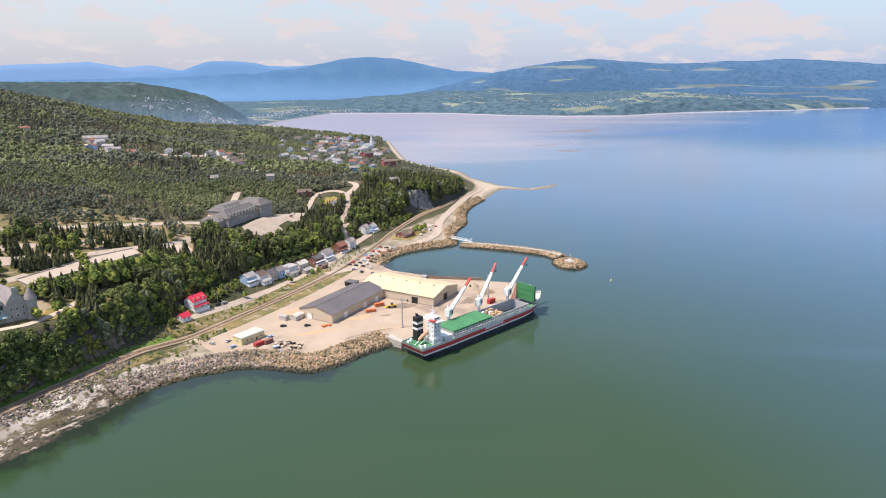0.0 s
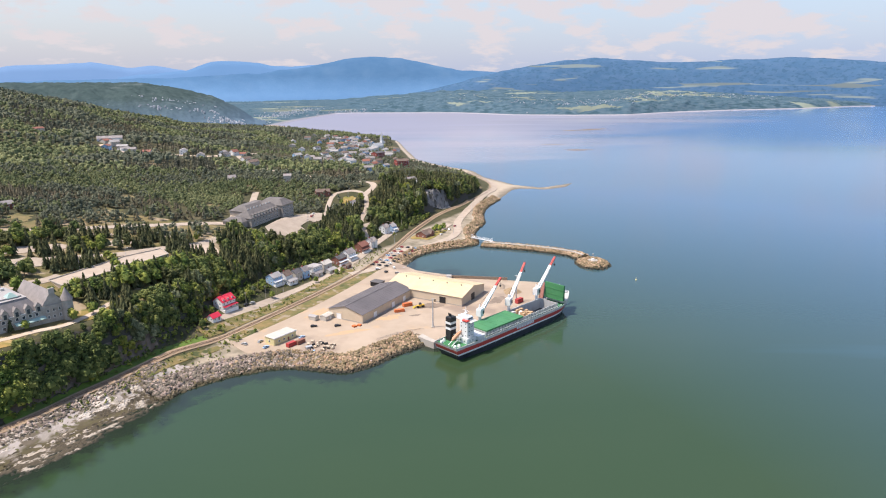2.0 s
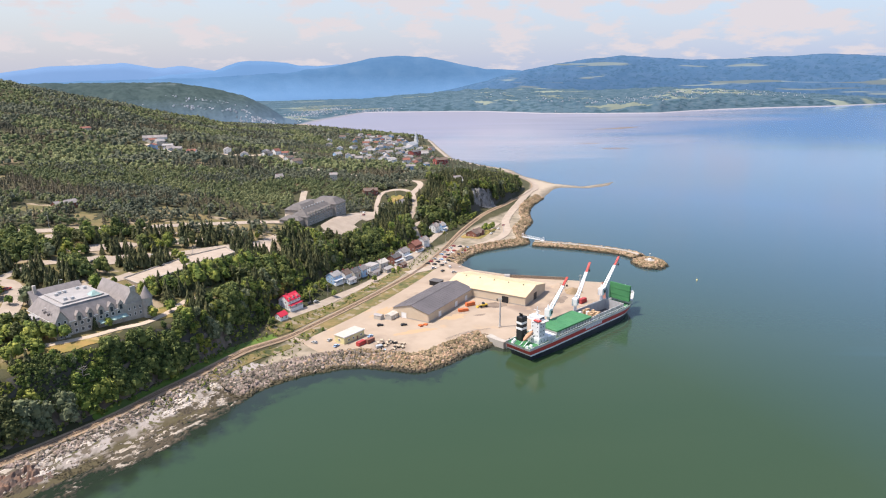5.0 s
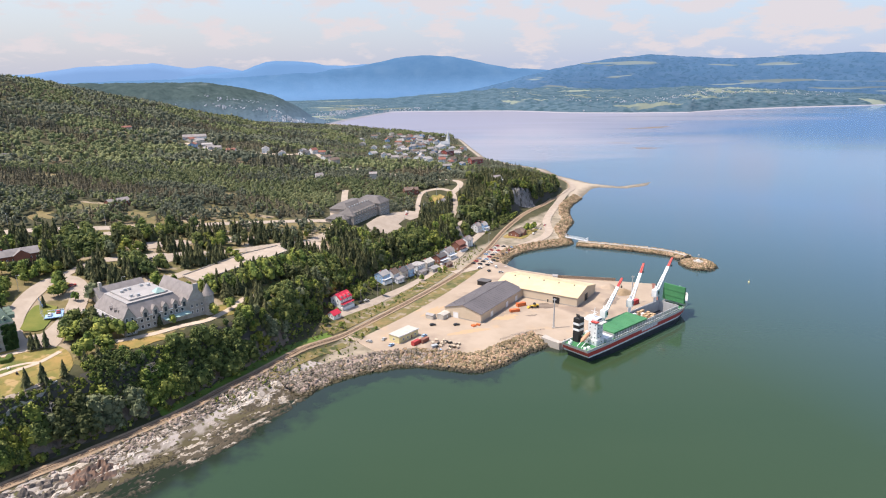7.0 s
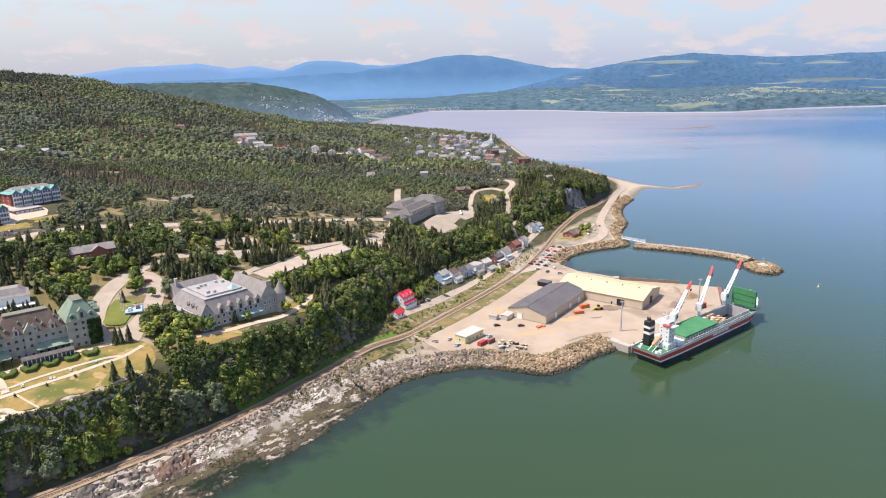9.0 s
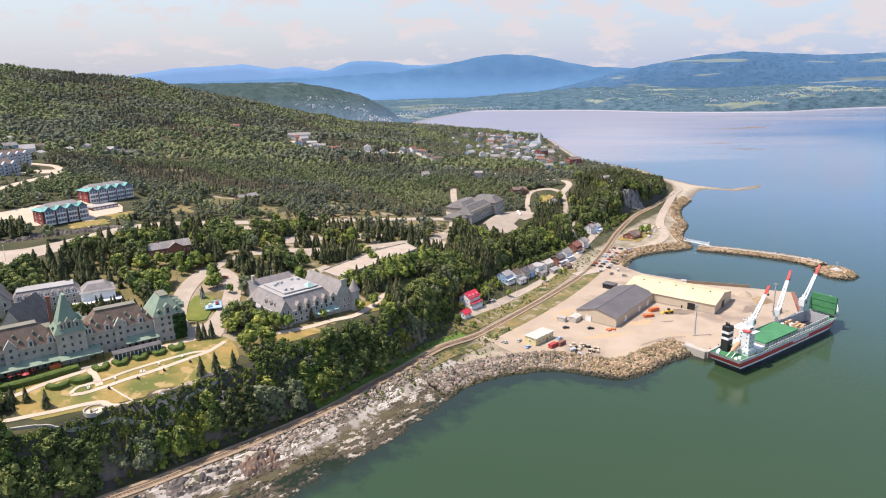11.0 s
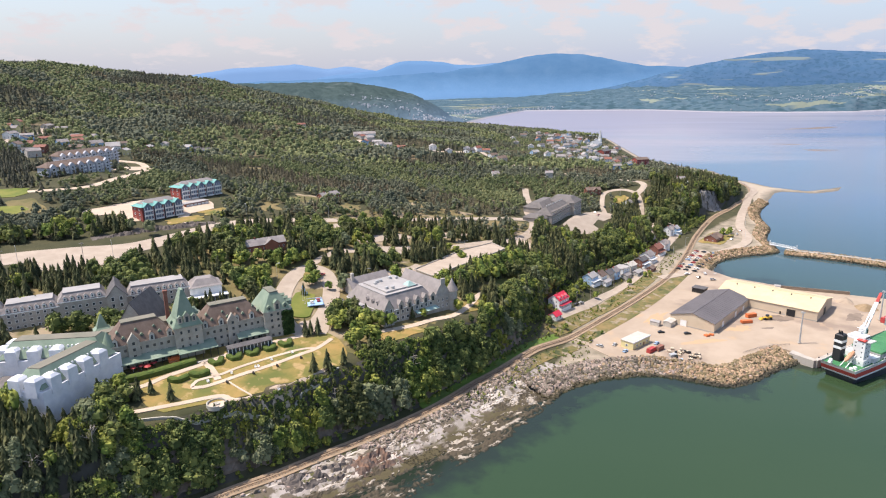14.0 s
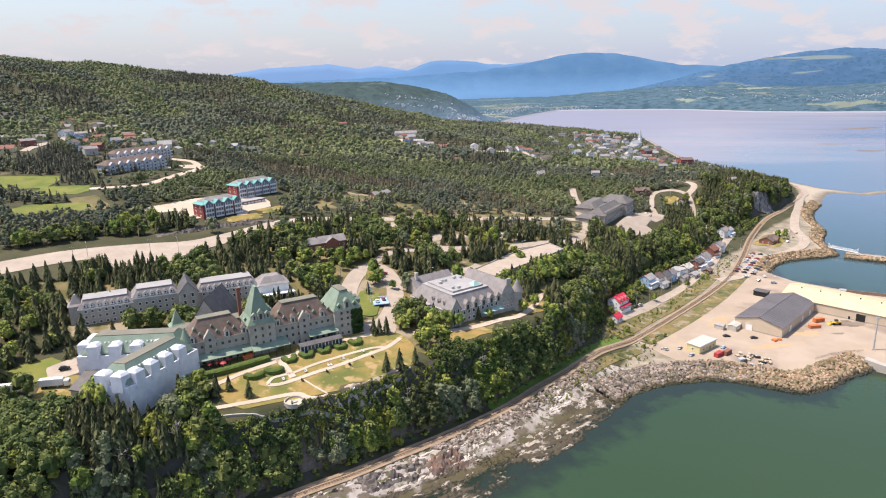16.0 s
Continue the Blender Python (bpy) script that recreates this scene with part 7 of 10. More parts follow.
def annex():
    base = pose(-421, 231.5, 52.5, 0, 0, 42)
    th = thing("hotel_annex", base, "long grey stone hotel annex with mansard roof and dormers", "hotel")
    for x0, x1, e in ((0, 24, 8.8), (24, 45, 10.4), (54, 84, 8.8)):
        wing(th, pose(x0, 0, 0), x1 - x0, 14, e, 3.6, 2.4, GREYSTONE, SLATE, FLATROOF, rows=(0.6, 3.6, 6.4), step=3.0, win=(1.4, 1.5), dorm=1, dsize=(1.6, 1.5, 2.0), frame_=WHITE, down=7)
    moved(part("gate_wall", Shape().gable_wall(-9, 9, -4.5, 4.5, -7, 10.5, 5.5), GREYSTONE, th), pose(49.5, 5, 0, 0, 0, 90))
    moved(part("gate_roof", Shape().gable(-9, 9, -4.5, 4.5, 10.5, 5.5, 0.4, 0.3), DARKROOF, th, "steep dark gable roof"), pose(49.5, 5, 0, 0, 0, 90))
    for z in (1, 4.5, 8):
        for x in (47.6, 51.4):
            dark_window(th, lights(1.5, 2.2, WHITE), x, -4.0, z)
    hip_tower(th, pose(-4, 2, 0), 6, 7, 10, 5, GREYSTONE, SLATE, 1)
    hip_tower(th, pose(84, -3, 0), 16, 14, 8, 3.5, WHITE, SLATE, 6)
    part("verandah", Shape().box(80, 102, -7, -3, -3, 3.2), GLASS, th)
    part("verandah_roof", Shape().box(79.5, 102.5, -7.6, -2.5, 3.2, 3.7), WHITE, th)
    ps = Shape()
    for k in range(11):
        ps.box(80 + k * 2.2 - 0.15, 80 + k * 2.2 + 0.15, -7.15, -6.9, -3, 3.2)
    part("verandah_posts", ps, WHITE, th)


annex()


def conference():
    base = pose(-256.5, 304.5, 40, 0, 0, 53.5)
    th = thing("conference_hall", base, "grey stone conference building with steep grey roofs and a corner turret", "building")
    wing(th, pose(0, 0, 0), 34, 36, 7.4, 7.0, 4.6, GREYSTONE, SLATE, FLATROOF, rows=(0.8, 4.2), step=3.2, win=(1.7, 1.9), frame_=WHITE)
    part("podium", Shape().box(7, 28, 7, 30, 14.5, 15.6), FLATROOF, th)
    for x in (11, 16.5, 22, 27.5, 32.5):
        dormer(th, pose(x, 2.4, 6.2), 3.0, 3.6, 3.0, GREYSTONE, SLATE, 1.5)
    for y in (7, 12, 17):
        dormer(th, pose(3.6, y, 8.6, 0, 0, -90), 1.8, 2.2, 2.6, SLATE, SLATE, 1.0)
    moved(part("bay", Shape().gable_wall(-3, 3, -3.2, 3.2, -5, 9.0, 5.5), GREYSTONE, th), pose(2, 1, 0, 0, 0, 90))
    moved(part("bay_roof", Shape().gable(-3, 3, -3.2, 3.2, 9.0, 5.5, 0.3, 0.25), SLATE, th), pose(2, 1, 0, 0, 0, 90))
    for z in (0.6, 3.6, 7.0):
        for x in (0.6, 3.4):
            dark_window(th, lights(1.3, 2.2, WHITE), x, -2.05, z)
    moved(part("gable_wing", Shape().gable_wall(-16, 18, -6, 6, -6, 7.5, 8.5), GREYSTONE, th), pose(40, 16, 0, 0, 0, 90))
    moved(part("gable_roof", Shape().gable(-15.6, 18, -6, 6, 7.5, 8.5, 0.3, 0.3), SLATE, th), pose(40, 16, 0, 0, 0, 90))
    part("parapet", Shape().box(33.6, 46.4, -0.4, 0.4, 6, 8.4), GREYSTONE, th)
    part("chimney", Shape().box(38.5, 41.5, -0.5, 0.5, 14, 17.6), GREYSTONE, th)
    for x in (37, 40, 43):
        for z in (0.8, 4.4):
            dark_window(th, lights(1.2, 1.8, WHITE), x, -0.02, z)
    round_turret(th, pose(47.2, 0.4, 0), 3.0, 9.6, 6.6, GREYSTONE, SLATE)
    moved(part("back_roof", Shape().gable(-13, 13, -9, 9, 8, 8, 0.4, 0.3), SLATE, th), pose(16, 40, 0, 0, 0, 0))
    moved(part("back_wall", Shape().gable_wall(-12.6, 12.6, -8.6, 8.6, -4, 8, 7.6), GREYSTONE, th), pose(16, 40, 0, 0, 0, 0))
    part("chimney", Shape().box(5, 6.4, 38, 40, 8, 19), GREYSTONE, th)
    part("skylight", Shape().mansard(21, 26.5, 6.5, 12, 15.4, 2.2, 2.2, 0), SKYLIGHT, th, "pale green glass roof light")
    for x, y in ((10, 22), (12.5, 24), (15, 24), (10, 11), (13, 9.5), (22, 25), (25, 23)):
        part("roof_unit", Shape().box(x - 0.8, x + 0.8, y - 0.6, y + 0.6, 15.5, 16.9, cut=0.1), STEEL, th)
    wing(th, pose(-9, 10, 0), 9, 16, 5.5, 3.4, 3.0, GREYSTONE, SLATE, FLATROOF, rows=(0.8,), step=3, win=(1.8, 2.4), frame_=WHITE)
    round_turret(th, pose(-9, 26, 0), 3.2, 6, 5, GREYSTONE, SLATE)
    part("glass_gallery", Shape().box(-0.5, 0, 5, 20, -3, 3.4), SKYLIGHT, th, "pale glazed gallery along the side")
    cp = Shape().loft([[(x, 0.0, 3.4), (x, -3.2, 2.6), (x, -3.2, 2.4), (x, 0.0, 3.1)] for x in (20, 35)])
    part("canopy", cp, SKYLIGHT, th, "glazed terrace canopy")


conference()


def inn():
    base = pose(-191, 568, 38.5, 0, 0, 73)
    th = thing("inn", base, "large hotel inn with grey shingle roofs and rows of dormers", "hotel")
    part("wall", Shape().box(0, 52, 0, 17, -6, 7.6), INNWALL, th)
    part("roof", Shape().gable(0, 52, 0, 17, 7.6, 5.6, 0.7, 0.3, hip=7), INNROOF, th)
    part("tall_wall", Shape().box(48, 68, -3, 24, -8, 10.5), INNWALL, th)
    part("tall_roof", Shape().mansard(48, 68, -3, 24, 10.5, 5, 6, 0.8), INNROOF, th)
    part("low_wall", Shape().box(-8, 4, 4, 24, -4, 5.5), INNWALL, th)
    part("low_roof", Shape().mansard(-8, 4, 4, 24, 5.5, 2.8, 4, 0.7), INNROOF, th)
    part("back_wall", Shape().box(20, 60, 17, 36, -3, 8.5), INNWALL, th)
    part("back_roof", Shape().mansard(20, 60, 17, 36, 8.5, 4.5, 6, 0.6), INNROOF, th)
    for k in range(9):
        x = 5 + k * 4.8
        dormer(th, pose(x, 2.4, 7.7), 2.4, 2.0, 2.2, BEIGE, INNROOF)
        for z in (-2.2, 1.0, 4.2):
            dark_window(th, lights(1.8, 1.7, WHITE), x, 0, z)
    for k in range(6):
        for z in (-3, 0.4, 3.8, 7.2):
            dark_window(th, lights(1.6, 1.7, WHITE), 50 + k * 3.2, -3, z)
            dark_window(th, lights(1.6, 1.7, WHITE), 68, 0 + k * 4, z, 90)
    for k in range(8):
        part("roof_vent", Shape().box(8 + k * 5, 9 + k * 5, 8, 9, 12.6, 14.2), STEEL, th)


inn()


def condo(x, y, z, turn, l, label):
    th = thing("condominium", pose(x, y, z, 0, 0, turn), label, "apartments", "condominiums")
    part("wall", Shape().box(0, l, 0, 13, -5, 9.6), BRICK, th)
    part("eave_roof", Shape().mansard(0, l, 0, 13, 9.6, 1.7, 2.6, 0.9), TEAL, th, "teal metal lower roof")
    part("roof", Shape().gable(2.5, l - 2.5, 2.5, 10.5, 11.2, 2.2, 0.3, 0.3, hip=4), SLATE, th)
    n = max(2, round(l / 7))
    for k in range(n):
        xx = l * (k + 0.5) / n
        moved(part("gable", Shape().gable_wall(-1.2, 1.0, -2.6, 2.6, 0, 9.8, 1.8), CONDOWALL, th, "blue-grey sided bay"), pose(xx, -0.6, 0, 0, 0, 90))
        moved(part("gable_roof", Shape().gable(-4.5, 1.4, -2.7, 2.7, 9.8, 2.3, 0.4, 0.25), TEAL, th, "teal metal gable roof"), pose(xx, 0.0, 0, 0, 0, -90))
        for z2 in (0.4, 3.5, 6.6):
            b = part("balcony", Shape().box(xx - 3.0, xx + 3.0, -2.6, -1.7, z2 - 0.2, z2), WHITE, th)
            rl = Shape().box(xx - 3.0, xx + 3.0, -2.6, -2.5, z2 + 0.12, z2 + 1.0)
            for i in range(4):
                rl.beam((xx - 2.95 + i * 1.966, -2.56, z2), (xx - 2.95 + i * 1.966, -2.56, z2 + 3.0), 0.2)
            part("railing", rl, WHITE, b)
            dark_window(th, lights(1.8, 2.2, WHITE), xx, -1.62, z2)
            dark_window(th, lights(1.4, 1.6, WHITE), xx + 2.9, 0, z2 + 0.3)
    for z2 in (0.6, 3.7, 6.8):
        for yy in (3.5, 9.5):
            dark_window(th, lights(1.4, 1.6, WHITE), 0, yy, z2, -90)
            dark_window(th, lights(1.4, 1.6, WHITE), l, yy, z2, 90)


condo(-453, 376, 73.5, 66, 30, "red brick condominium with teal gables and white balconies")
condo(-463, 433, 77, 68, 36, "red brick condominium with teal gables on the upper terrace")
lb = thing("garage_block", pose(-449, 418, 74.5, 0, 0, 68), "low white-roofed garage block between the condominiums", "garage")
part("wall", Shape().box(0, 20, 0, 7, -3, 2.8), BROWNWALL, lb)
part("roof", Shape().box(-0.4, 20.4, -0.4, 7.4, 2.8, 3.2), FLATROOF, lb)
for k in range(6):
    part("garage_door", Shape().box(1 + k * 3.2, 3.6 + k * 3.2, -0.08, 0.02, -1, 2.2), WHITE, lb)


def flats(x, y, z, turn, l, label):
    th = thing("apartment_block", pose(x, y, z, 0, 0, turn), label, "apartments", "apartment blocks")
    part("wall", Shape().box(0, l, 0, 14, -5, 8.6), PALEBLUE, th)
    part("roof", Shape().gable(0, l, 0, 14, 8.6, 3.8, 0.6, 0.3, hip=5), TILE, th)
    n = max(3, round(l / 8))
    for k in range(n):
        xx = l * (k + 0.5) / n
        moved(part("bay", Shape().gable_wall(-1.5, 1, -2.4, 2.4, -2, 9, 2.2), PALEBLUE, th), pose(xx, -0.2, 0, 0, 0, 90))
        for z2 in (0.3, 3.1, 5.9):
            dark_window(th, lights(2.2, 1.8, WHITE), xx, -1.72, z2)
            dark_window(th, lights(1.6, 1.6, WHITE), xx + 3.6, 0, z2)
            part("balcony", Shape().box(xx + 2.6, xx + 4.8, -1.4, 0, z2 - 0.5, z2 + 0.5), WHITE, th)
    for z2 in (0.3, 3.1, 5.9):
        for yy in (4, 10):
            dark_window(th, lights(1.6, 1.6, WHITE), 0, yy, z2, -90)


flats(-592, 443, 90, 78, 58, "pale grey apartment block with a brown hipped roof")
flats(-632, 497, 92.5, 76, 60, "second pale grey apartment block higher on the slope")


# ---- houses ----
def house(x, y, turn, l, w, h, rise, wall, roof, label, group="houses", z=None, porch=None, chimney=True, flat=False, down=4.0, name="house", category="house", dorm=0, cross=False):
    """A small house, its ridge along local x and its front facing -y."""
    z = g1(x, y) + 0.3 if z is None else z
    th = thing(name, pose(x, y, z, 0, 0, turn), label, category, group)
    a, b = -l / 2, l / 2
    c, d = -w / 2, w / 2
    if flat:
        part("wall", Shape().box(a, b, c, d, -down, h), wall, th)
        part("roof", Shape().box(a - 0.3, b + 0.3, c - 0.3, d + 0.3, h, h + 0.4), roof, th)
    else:
        part("wall", Shape().gable_wall(a, b, c, d, -down, h, rise), wall, th)
        part("roof", Shape().gable(a, b, c, d, h, rise, 0.45, 0.2), roof, th)
    if cross:
        moved(part("gable_wall", Shape().gable_wall(-w * 0.62, 0, -l * 0.17, l * 0.17, -down, h, rise * 0.9), wall, th), pose(l * 0.12, 0, 0, 0, 0, 90))
        moved(part("gable_roof", Shape().gable(-w * 0.62, 0, -l * 0.17, l * 0.17, h, rise * 0.9, 0.35, 0.2), roof, th), pose(l * 0.12, 0, 0, 0, 0, 90))
    n = max(2, int(l / 2.8))
    for f in range(max(1, int(h / 2.7))):
        zz = 0.9 + f * 2.7
        for k in range(n):
            xx = a + l * (k + 0.5) / n
            if f == 0 and k == n // 2:
                part("door", Shape().box(xx - 0.5, xx + 0.5, c - 0.08, c + 0.02, 0, 2.1), BROWNWALL, th)
            else:
                dark_window(th, lights(1.0, 1.3, WHITE), xx, c, zz)
        for yy in (-w * 0.22, w * 0.22):
            dark_window(th, lights(1.0, 1.3, WHITE), a, yy, zz, -90)
            dark_window(th, lights(1.0, 1.3, WHITE), b, yy, zz, 90)
    if chimney and not flat:
        part("chimney", Shape().box(a + l * 0.25, a + l * 0.25 + 0.7, -0.4, 0.4, h, h + rise + 0.9), BRICK, th)
    for k in range(dorm):
        xx = a + l * (k + 0.5) / dorm
        dormer(th, pose(xx, c + w * 0.3, h + rise * 0.15), 1.4, 1.3, w * 0.22, WHITE, roof)
    if porch:
        part("porch", Shape().box(a - 0.2, b + 0.2, c - 2.2, c, -down, 0.1), WHITE, th)
        part("porch_roof", Shape().loft([[(xx, c, 2.9), (xx, c - 2.4, 2.4), (xx, c - 2.4, 2.2), (xx, c, 2.6)] for xx in (a - 0.3, b + 0.3)]), porch, th)
        ps = Shape()
        for k in range(6):
            xx = a + (b - a) * k / 5
            ps.beam((xx, c - 2.1, 0), (xx, c - 2.1, 2.3), 0.14)
        ps.beam((a, c - 2.1, 0.95), (b, c - 2.1, 0.95), 0.1)
        part("porch_posts", ps, WHITE, th)
    SPOTS.append((x, y, l / 2 + 2.5, w / 2 + 3.5, turn))
    if y > 900 or x < -600:   # the gardens on the sunny side
        SPOTS.append((x - x / y * 12, y - 12, 7, 12, 0))
    return th


VS = 62
house(-175, 437, VS, 12, 9, 5.6, 3.4, WHITE, REDROOF, "white house with a crimson roof, dormers and red porch", "village houses", porch=REDROOF, dorm=3)
house(-175.5, 416, VS, 7, 5.5, 2.6, 2.2, WHITE, REDROOF, "small white outbuilding with a crimson roof", "village houses", chimney=False)
for x, y, l, w, h, r, wl, rf, lab, kw in (
        (-155, 496, 10, 8, 5.4, 2.6, BLUEWALL, FLATROOF, "pale blue house with white balconies under the cliff", dict(porch=WHITE)),
        (-148, 505, 8, 8, 5.2, 3.0, WHITE, TILE, "white house with a brown roof under the cliff", {}),
        (-142, 514, 8, 8, 5.0, 2.8, BEIGE, DARKROOF, "grey house with a dark roof under the cliff", {}),
        (-137, 522, 7, 7, 5.4, 3.0, BLUEWALL, SLATE, "grey-blue gabled house under the cliff", {}),
        (-131, 534, 12, 9, 5.6, 1.0, WHITE, FLATROOF, "white flat-roofed house with an orange lower wall", dict(flat=True)),
        (-124, 547, 11, 8, 4.6, 2.2, BEIGE, BEIGE, "cream house with a pale green roof", {}),
        (-114, 565, 12, 8, 5.0, 2.0, BROWNWALL, DARKROOF, "brown inn with white balconies", dict(porch=WHITE)),
        (-108, 580, 11, 9, 5.4, 3.2, WHITE, SLATE, "white gabled house by the street", dict(porch=WHITE)),
        (-99, 606, 12, 9, 5.2, 3.2, BROWNWALL, BROWNWALL, "dark red house with a hipped red roof", dict(porch=BROWNWALL)),
        (-92, 622, 10, 9, 5.4, 3.0, WHITE, SLATE, "white and blue house with twin gables", dict(cross=True)),
        (-83, 672, 9, 8, 5.4, 3.0, WHITE, SLATE, "white house at the foot of the valley road", dict(cross=True)),
        (-76, 682, 8, 7, 5.0, 2.6, BLUEWALL, FLATROOF, "pale blue house beside the street", dict(porch=WHITE))):
    house(x, y, VS, l, w, h, r, wl, rf, lab, "village houses", **kw)
for x, y, l, w, wl, rf, lab in ((-143, 503, 9, 5, WHITE, FLATROOF, "low white flat-roofed garage"), (-127, 529, 9, 5, BEIGE, SLATE, "low grey cottage by the street"), (-106, 555, 7, 5, BROWNWALL, TILE, "low brown cabin by the railway"), (-118, 541, 10, 6, BEIGE, FLATROOF, "low beige shed by the street")):
    house(x, y, VS, l, w, 2.6, 1.2, wl, rf, lab, "village sheds", chimney=False, name="garage", category="shed")
house(-40, 674, 62, 19, 12, 3.2, 3.2, BROWNWALL, TILE, "brown roadside restaurant with a hipped roof", "harbour buildings", name="restaurant", category="restaurant", cross=True)
house(-357, 366, 47, 25, 9, 4.0, 3.2, BROWNWALL, SLATE, "long brown chalet with a grey gabled roof among trees", "chalets", cross=True, name="chalet")
SPOTS.append((-350, 355, 13, 8, 47))
house(-381, 523, 60, 18, 9, 3.2, 2.4, BROWNWALL, SLATE, "low grey-roofed chalet in the woods", "chalets", name="chalet")
house(-446, 196, 55, 20, 12, 4.5, 6.0, STONE, TILE, "stone house with a steep tan roof beside the hotel", "hotel outbuildings", cross=True)
house(-62, 806, 30, 13, 10, 4.6, 3.0, WHITE, SLATE, "white house with a hipped grey roof on the wooded knoll", "hill houses", porch=WHITE)
house(-160, 745, 20, 16, 10, 4.2, 2.6, BROWNWALL, TILE, "brown house beside the valley road", "hill houses", cross=True)
house(-122, 716, 60, 9, 8, 5.0, 3.0, WHITE, SLATE, "white house beside the valley road", "hill houses")
house(-214, 806, 10, 9, 9, 8.0, 2.0, BEIGE, SLATE, "tall grey house among trees", "hill houses")
house(-278, 790, 30, 9, 8, 5.0, 3.0, WHITE, SLATE, "white house among trees", "hill houses")


def scattered():
    rnd = random.Random(21)
    walls = [WHITE, WHITE, BEIGE, BLUEWALL, BROWNWALL, YELLOWWALL]
    roofs = [SLATE, SLATE, DARKROOF, TILE, BROWNWALL, FLATROOF]
    words = {WHITE: "white", BEIGE: "beige", BLUEWALL: "pale blue", BROWNWALL: "brown", YELLOWWALL: "yellow"}
    rwords = {SLATE: "grey", DARKROOF: "dark", TILE: "brown", BROWNWALL: "red-brown", FLATROOF: "white"}
    spots = [(-725, 542), (-682, 529), (-801, 609), (-767, 621), (-770, 665), (-763, 685), (-695, 615), (-697, 656), (-679, 680), (-656, 737), (-640, 742), (-732, 474), (-753, 514), (-806, 577),
             (-786, 615), (-674, 511), (-865, 726), (-729, 626), (-833, 716), (-980, 693), (-745, 575), (-715, 590), (-840, 650), (-880, 680), (-905, 720), (-820, 540), (-641, 593), (-668, 559), (-686, 520), (-752, 653), (-783, 610), (-658, 725), (-690, 724)]
    for x, y in spots:
        wl, rf = rnd.choice(walls), rnd.choice(roofs)
        house(x, y, rnd.choice((20, 60, 110)) + rnd.uniform(-10, 10), rnd.uniform(10, 15), rnd.uniform(8, 10), rnd.choice((3.0, 5.2)), rnd.uniform(1.8, 3), wl, rf,
              words[wl] + " suburban house with a " + rwords[rf] + " roof on the slope", "suburban houses", chimney=rnd.random() < 0.4)
    far = [(-519, 976), (-505, 968), (-490, 962), (-462, 931), (-443, 934), (-341, 1004), (-376, 959), (-480, 945), (-500, 935), (-350, 985), (-330, 1015), (-310, 960), (-640, 1010), (-360, 1010), (-293, 932), (-402, 963)]
    town = [(-259, 1068), (-234, 1025), (-213, 1000), (-198, 1027), (-187, 1132), (-164, 1013), (-114, 1041), (-132, 1041), (-133, 969), (-180, 1080), (-150, 1110), (-210, 1190), (-240, 1240), (-160, 1200), (-200, 1240),
            (-200, 1290), (-230, 1330), (-260, 1380), (-165, 1330), (-190, 1370), (-140, 1370), (-210, 1420), (-250, 1470), (-290, 1430), (-297, 1516), (-266, 1530), (-247, 1601), (-300, 1580), (-230, 1540), (-190, 1560), (-210, 1640), (-270, 1660),
            (-330, 1500), (-340, 1620), (-150, 1440), (-170, 1620), (-180, 1265), (-100, 1150), (-150, 1150), (-208, 1544), (-249, 1643), (-205, 1040), (-183, 1055), (-166, 1015), (-234, 1043), (-130, 1081), (-313, 1655), (-293, 1650), (-240, 1689), (-144, 1039), (-134, 1344), (-128, 1400), (-124, 1440), (-112, 1250), (-225, 1120), (-280, 1200), (-320, 1300), (-270, 1290), (-340, 1400), (-185, 1500)]
    lots = random.Random(33)
    town += [(-118 - 95 * lots.random() - 0.13 * (yy - 1000), yy) for yy in range(1215, 1690, 17)]
    for grp, spots in (("hillside houses", far), ("town houses", town)):
        for x, y in spots:
            wl, rf = rnd.choice(walls[:4] + [WHITE]), rnd.choice(roofs)
            house(x, y, rnd.choice((10, 60, 100)) + rnd.uniform(-10, 10), rnd.uniform(11, 17), rnd.uniform(8, 11), rnd.choice((3.2, 5.6)), rnd.uniform(2, 3.4), wl, rf,
                  words[wl] + " house with a " + rwords[rf] + " roof among trees", grp, chimney=False)


scattered()
house(-665, 606, 40, 14, 10, 7.0, 4.0, WHITE, FLATROOF, "tall white house with a white roof on the slope", "suburban houses", chimney=False)
house(-519, 985, 25, 34, 14, 5, 3, WHITE, SLATE, "long white building on the wooded slope", "hillside houses", chimney=False)
house(-176, 1408, 75, 46, 18, 6, 2, WHITE, FLATROOF, "long white-roofed hall in the town", "town buildings", chimney=False)
house(-92, 1105, 30, 22, 14, 9, 3, BRICK, TILE, "red brick building by the beach", "town buildings")
house(-150, 1290, 60, 26, 14, 9, 3, BRICK, DARKROOF, "red brick building in the town", "town buildings")


def church():
    x, y = -168, 1470
    th = thing("church", pose(x, y, g1(x, y), 0, 0, 60), "white church with a slender steeple in the town", "church")
    part("nave", Shape().gable_wall(-18, 12, -7, 7, -3, 8, 6), WHITE, th)
    part("roof", Shape().gable(-18, 12, -7, 7, 8, 6, 0.5, 0.3), STEEL, th)
    part("tower", Shape().box(12, 18, -3, 3, -3, 18), WHITE, th)
    part("steeple", Shape().mansard(12, 18, -3, 3, 18, 18, 2.85, 0.3), STEEL, th)
    for k in range(5):
        dark_window(th, lights(1.4, 3.4, WHITE), -15 + k * 5.5, -7, 2)


church()


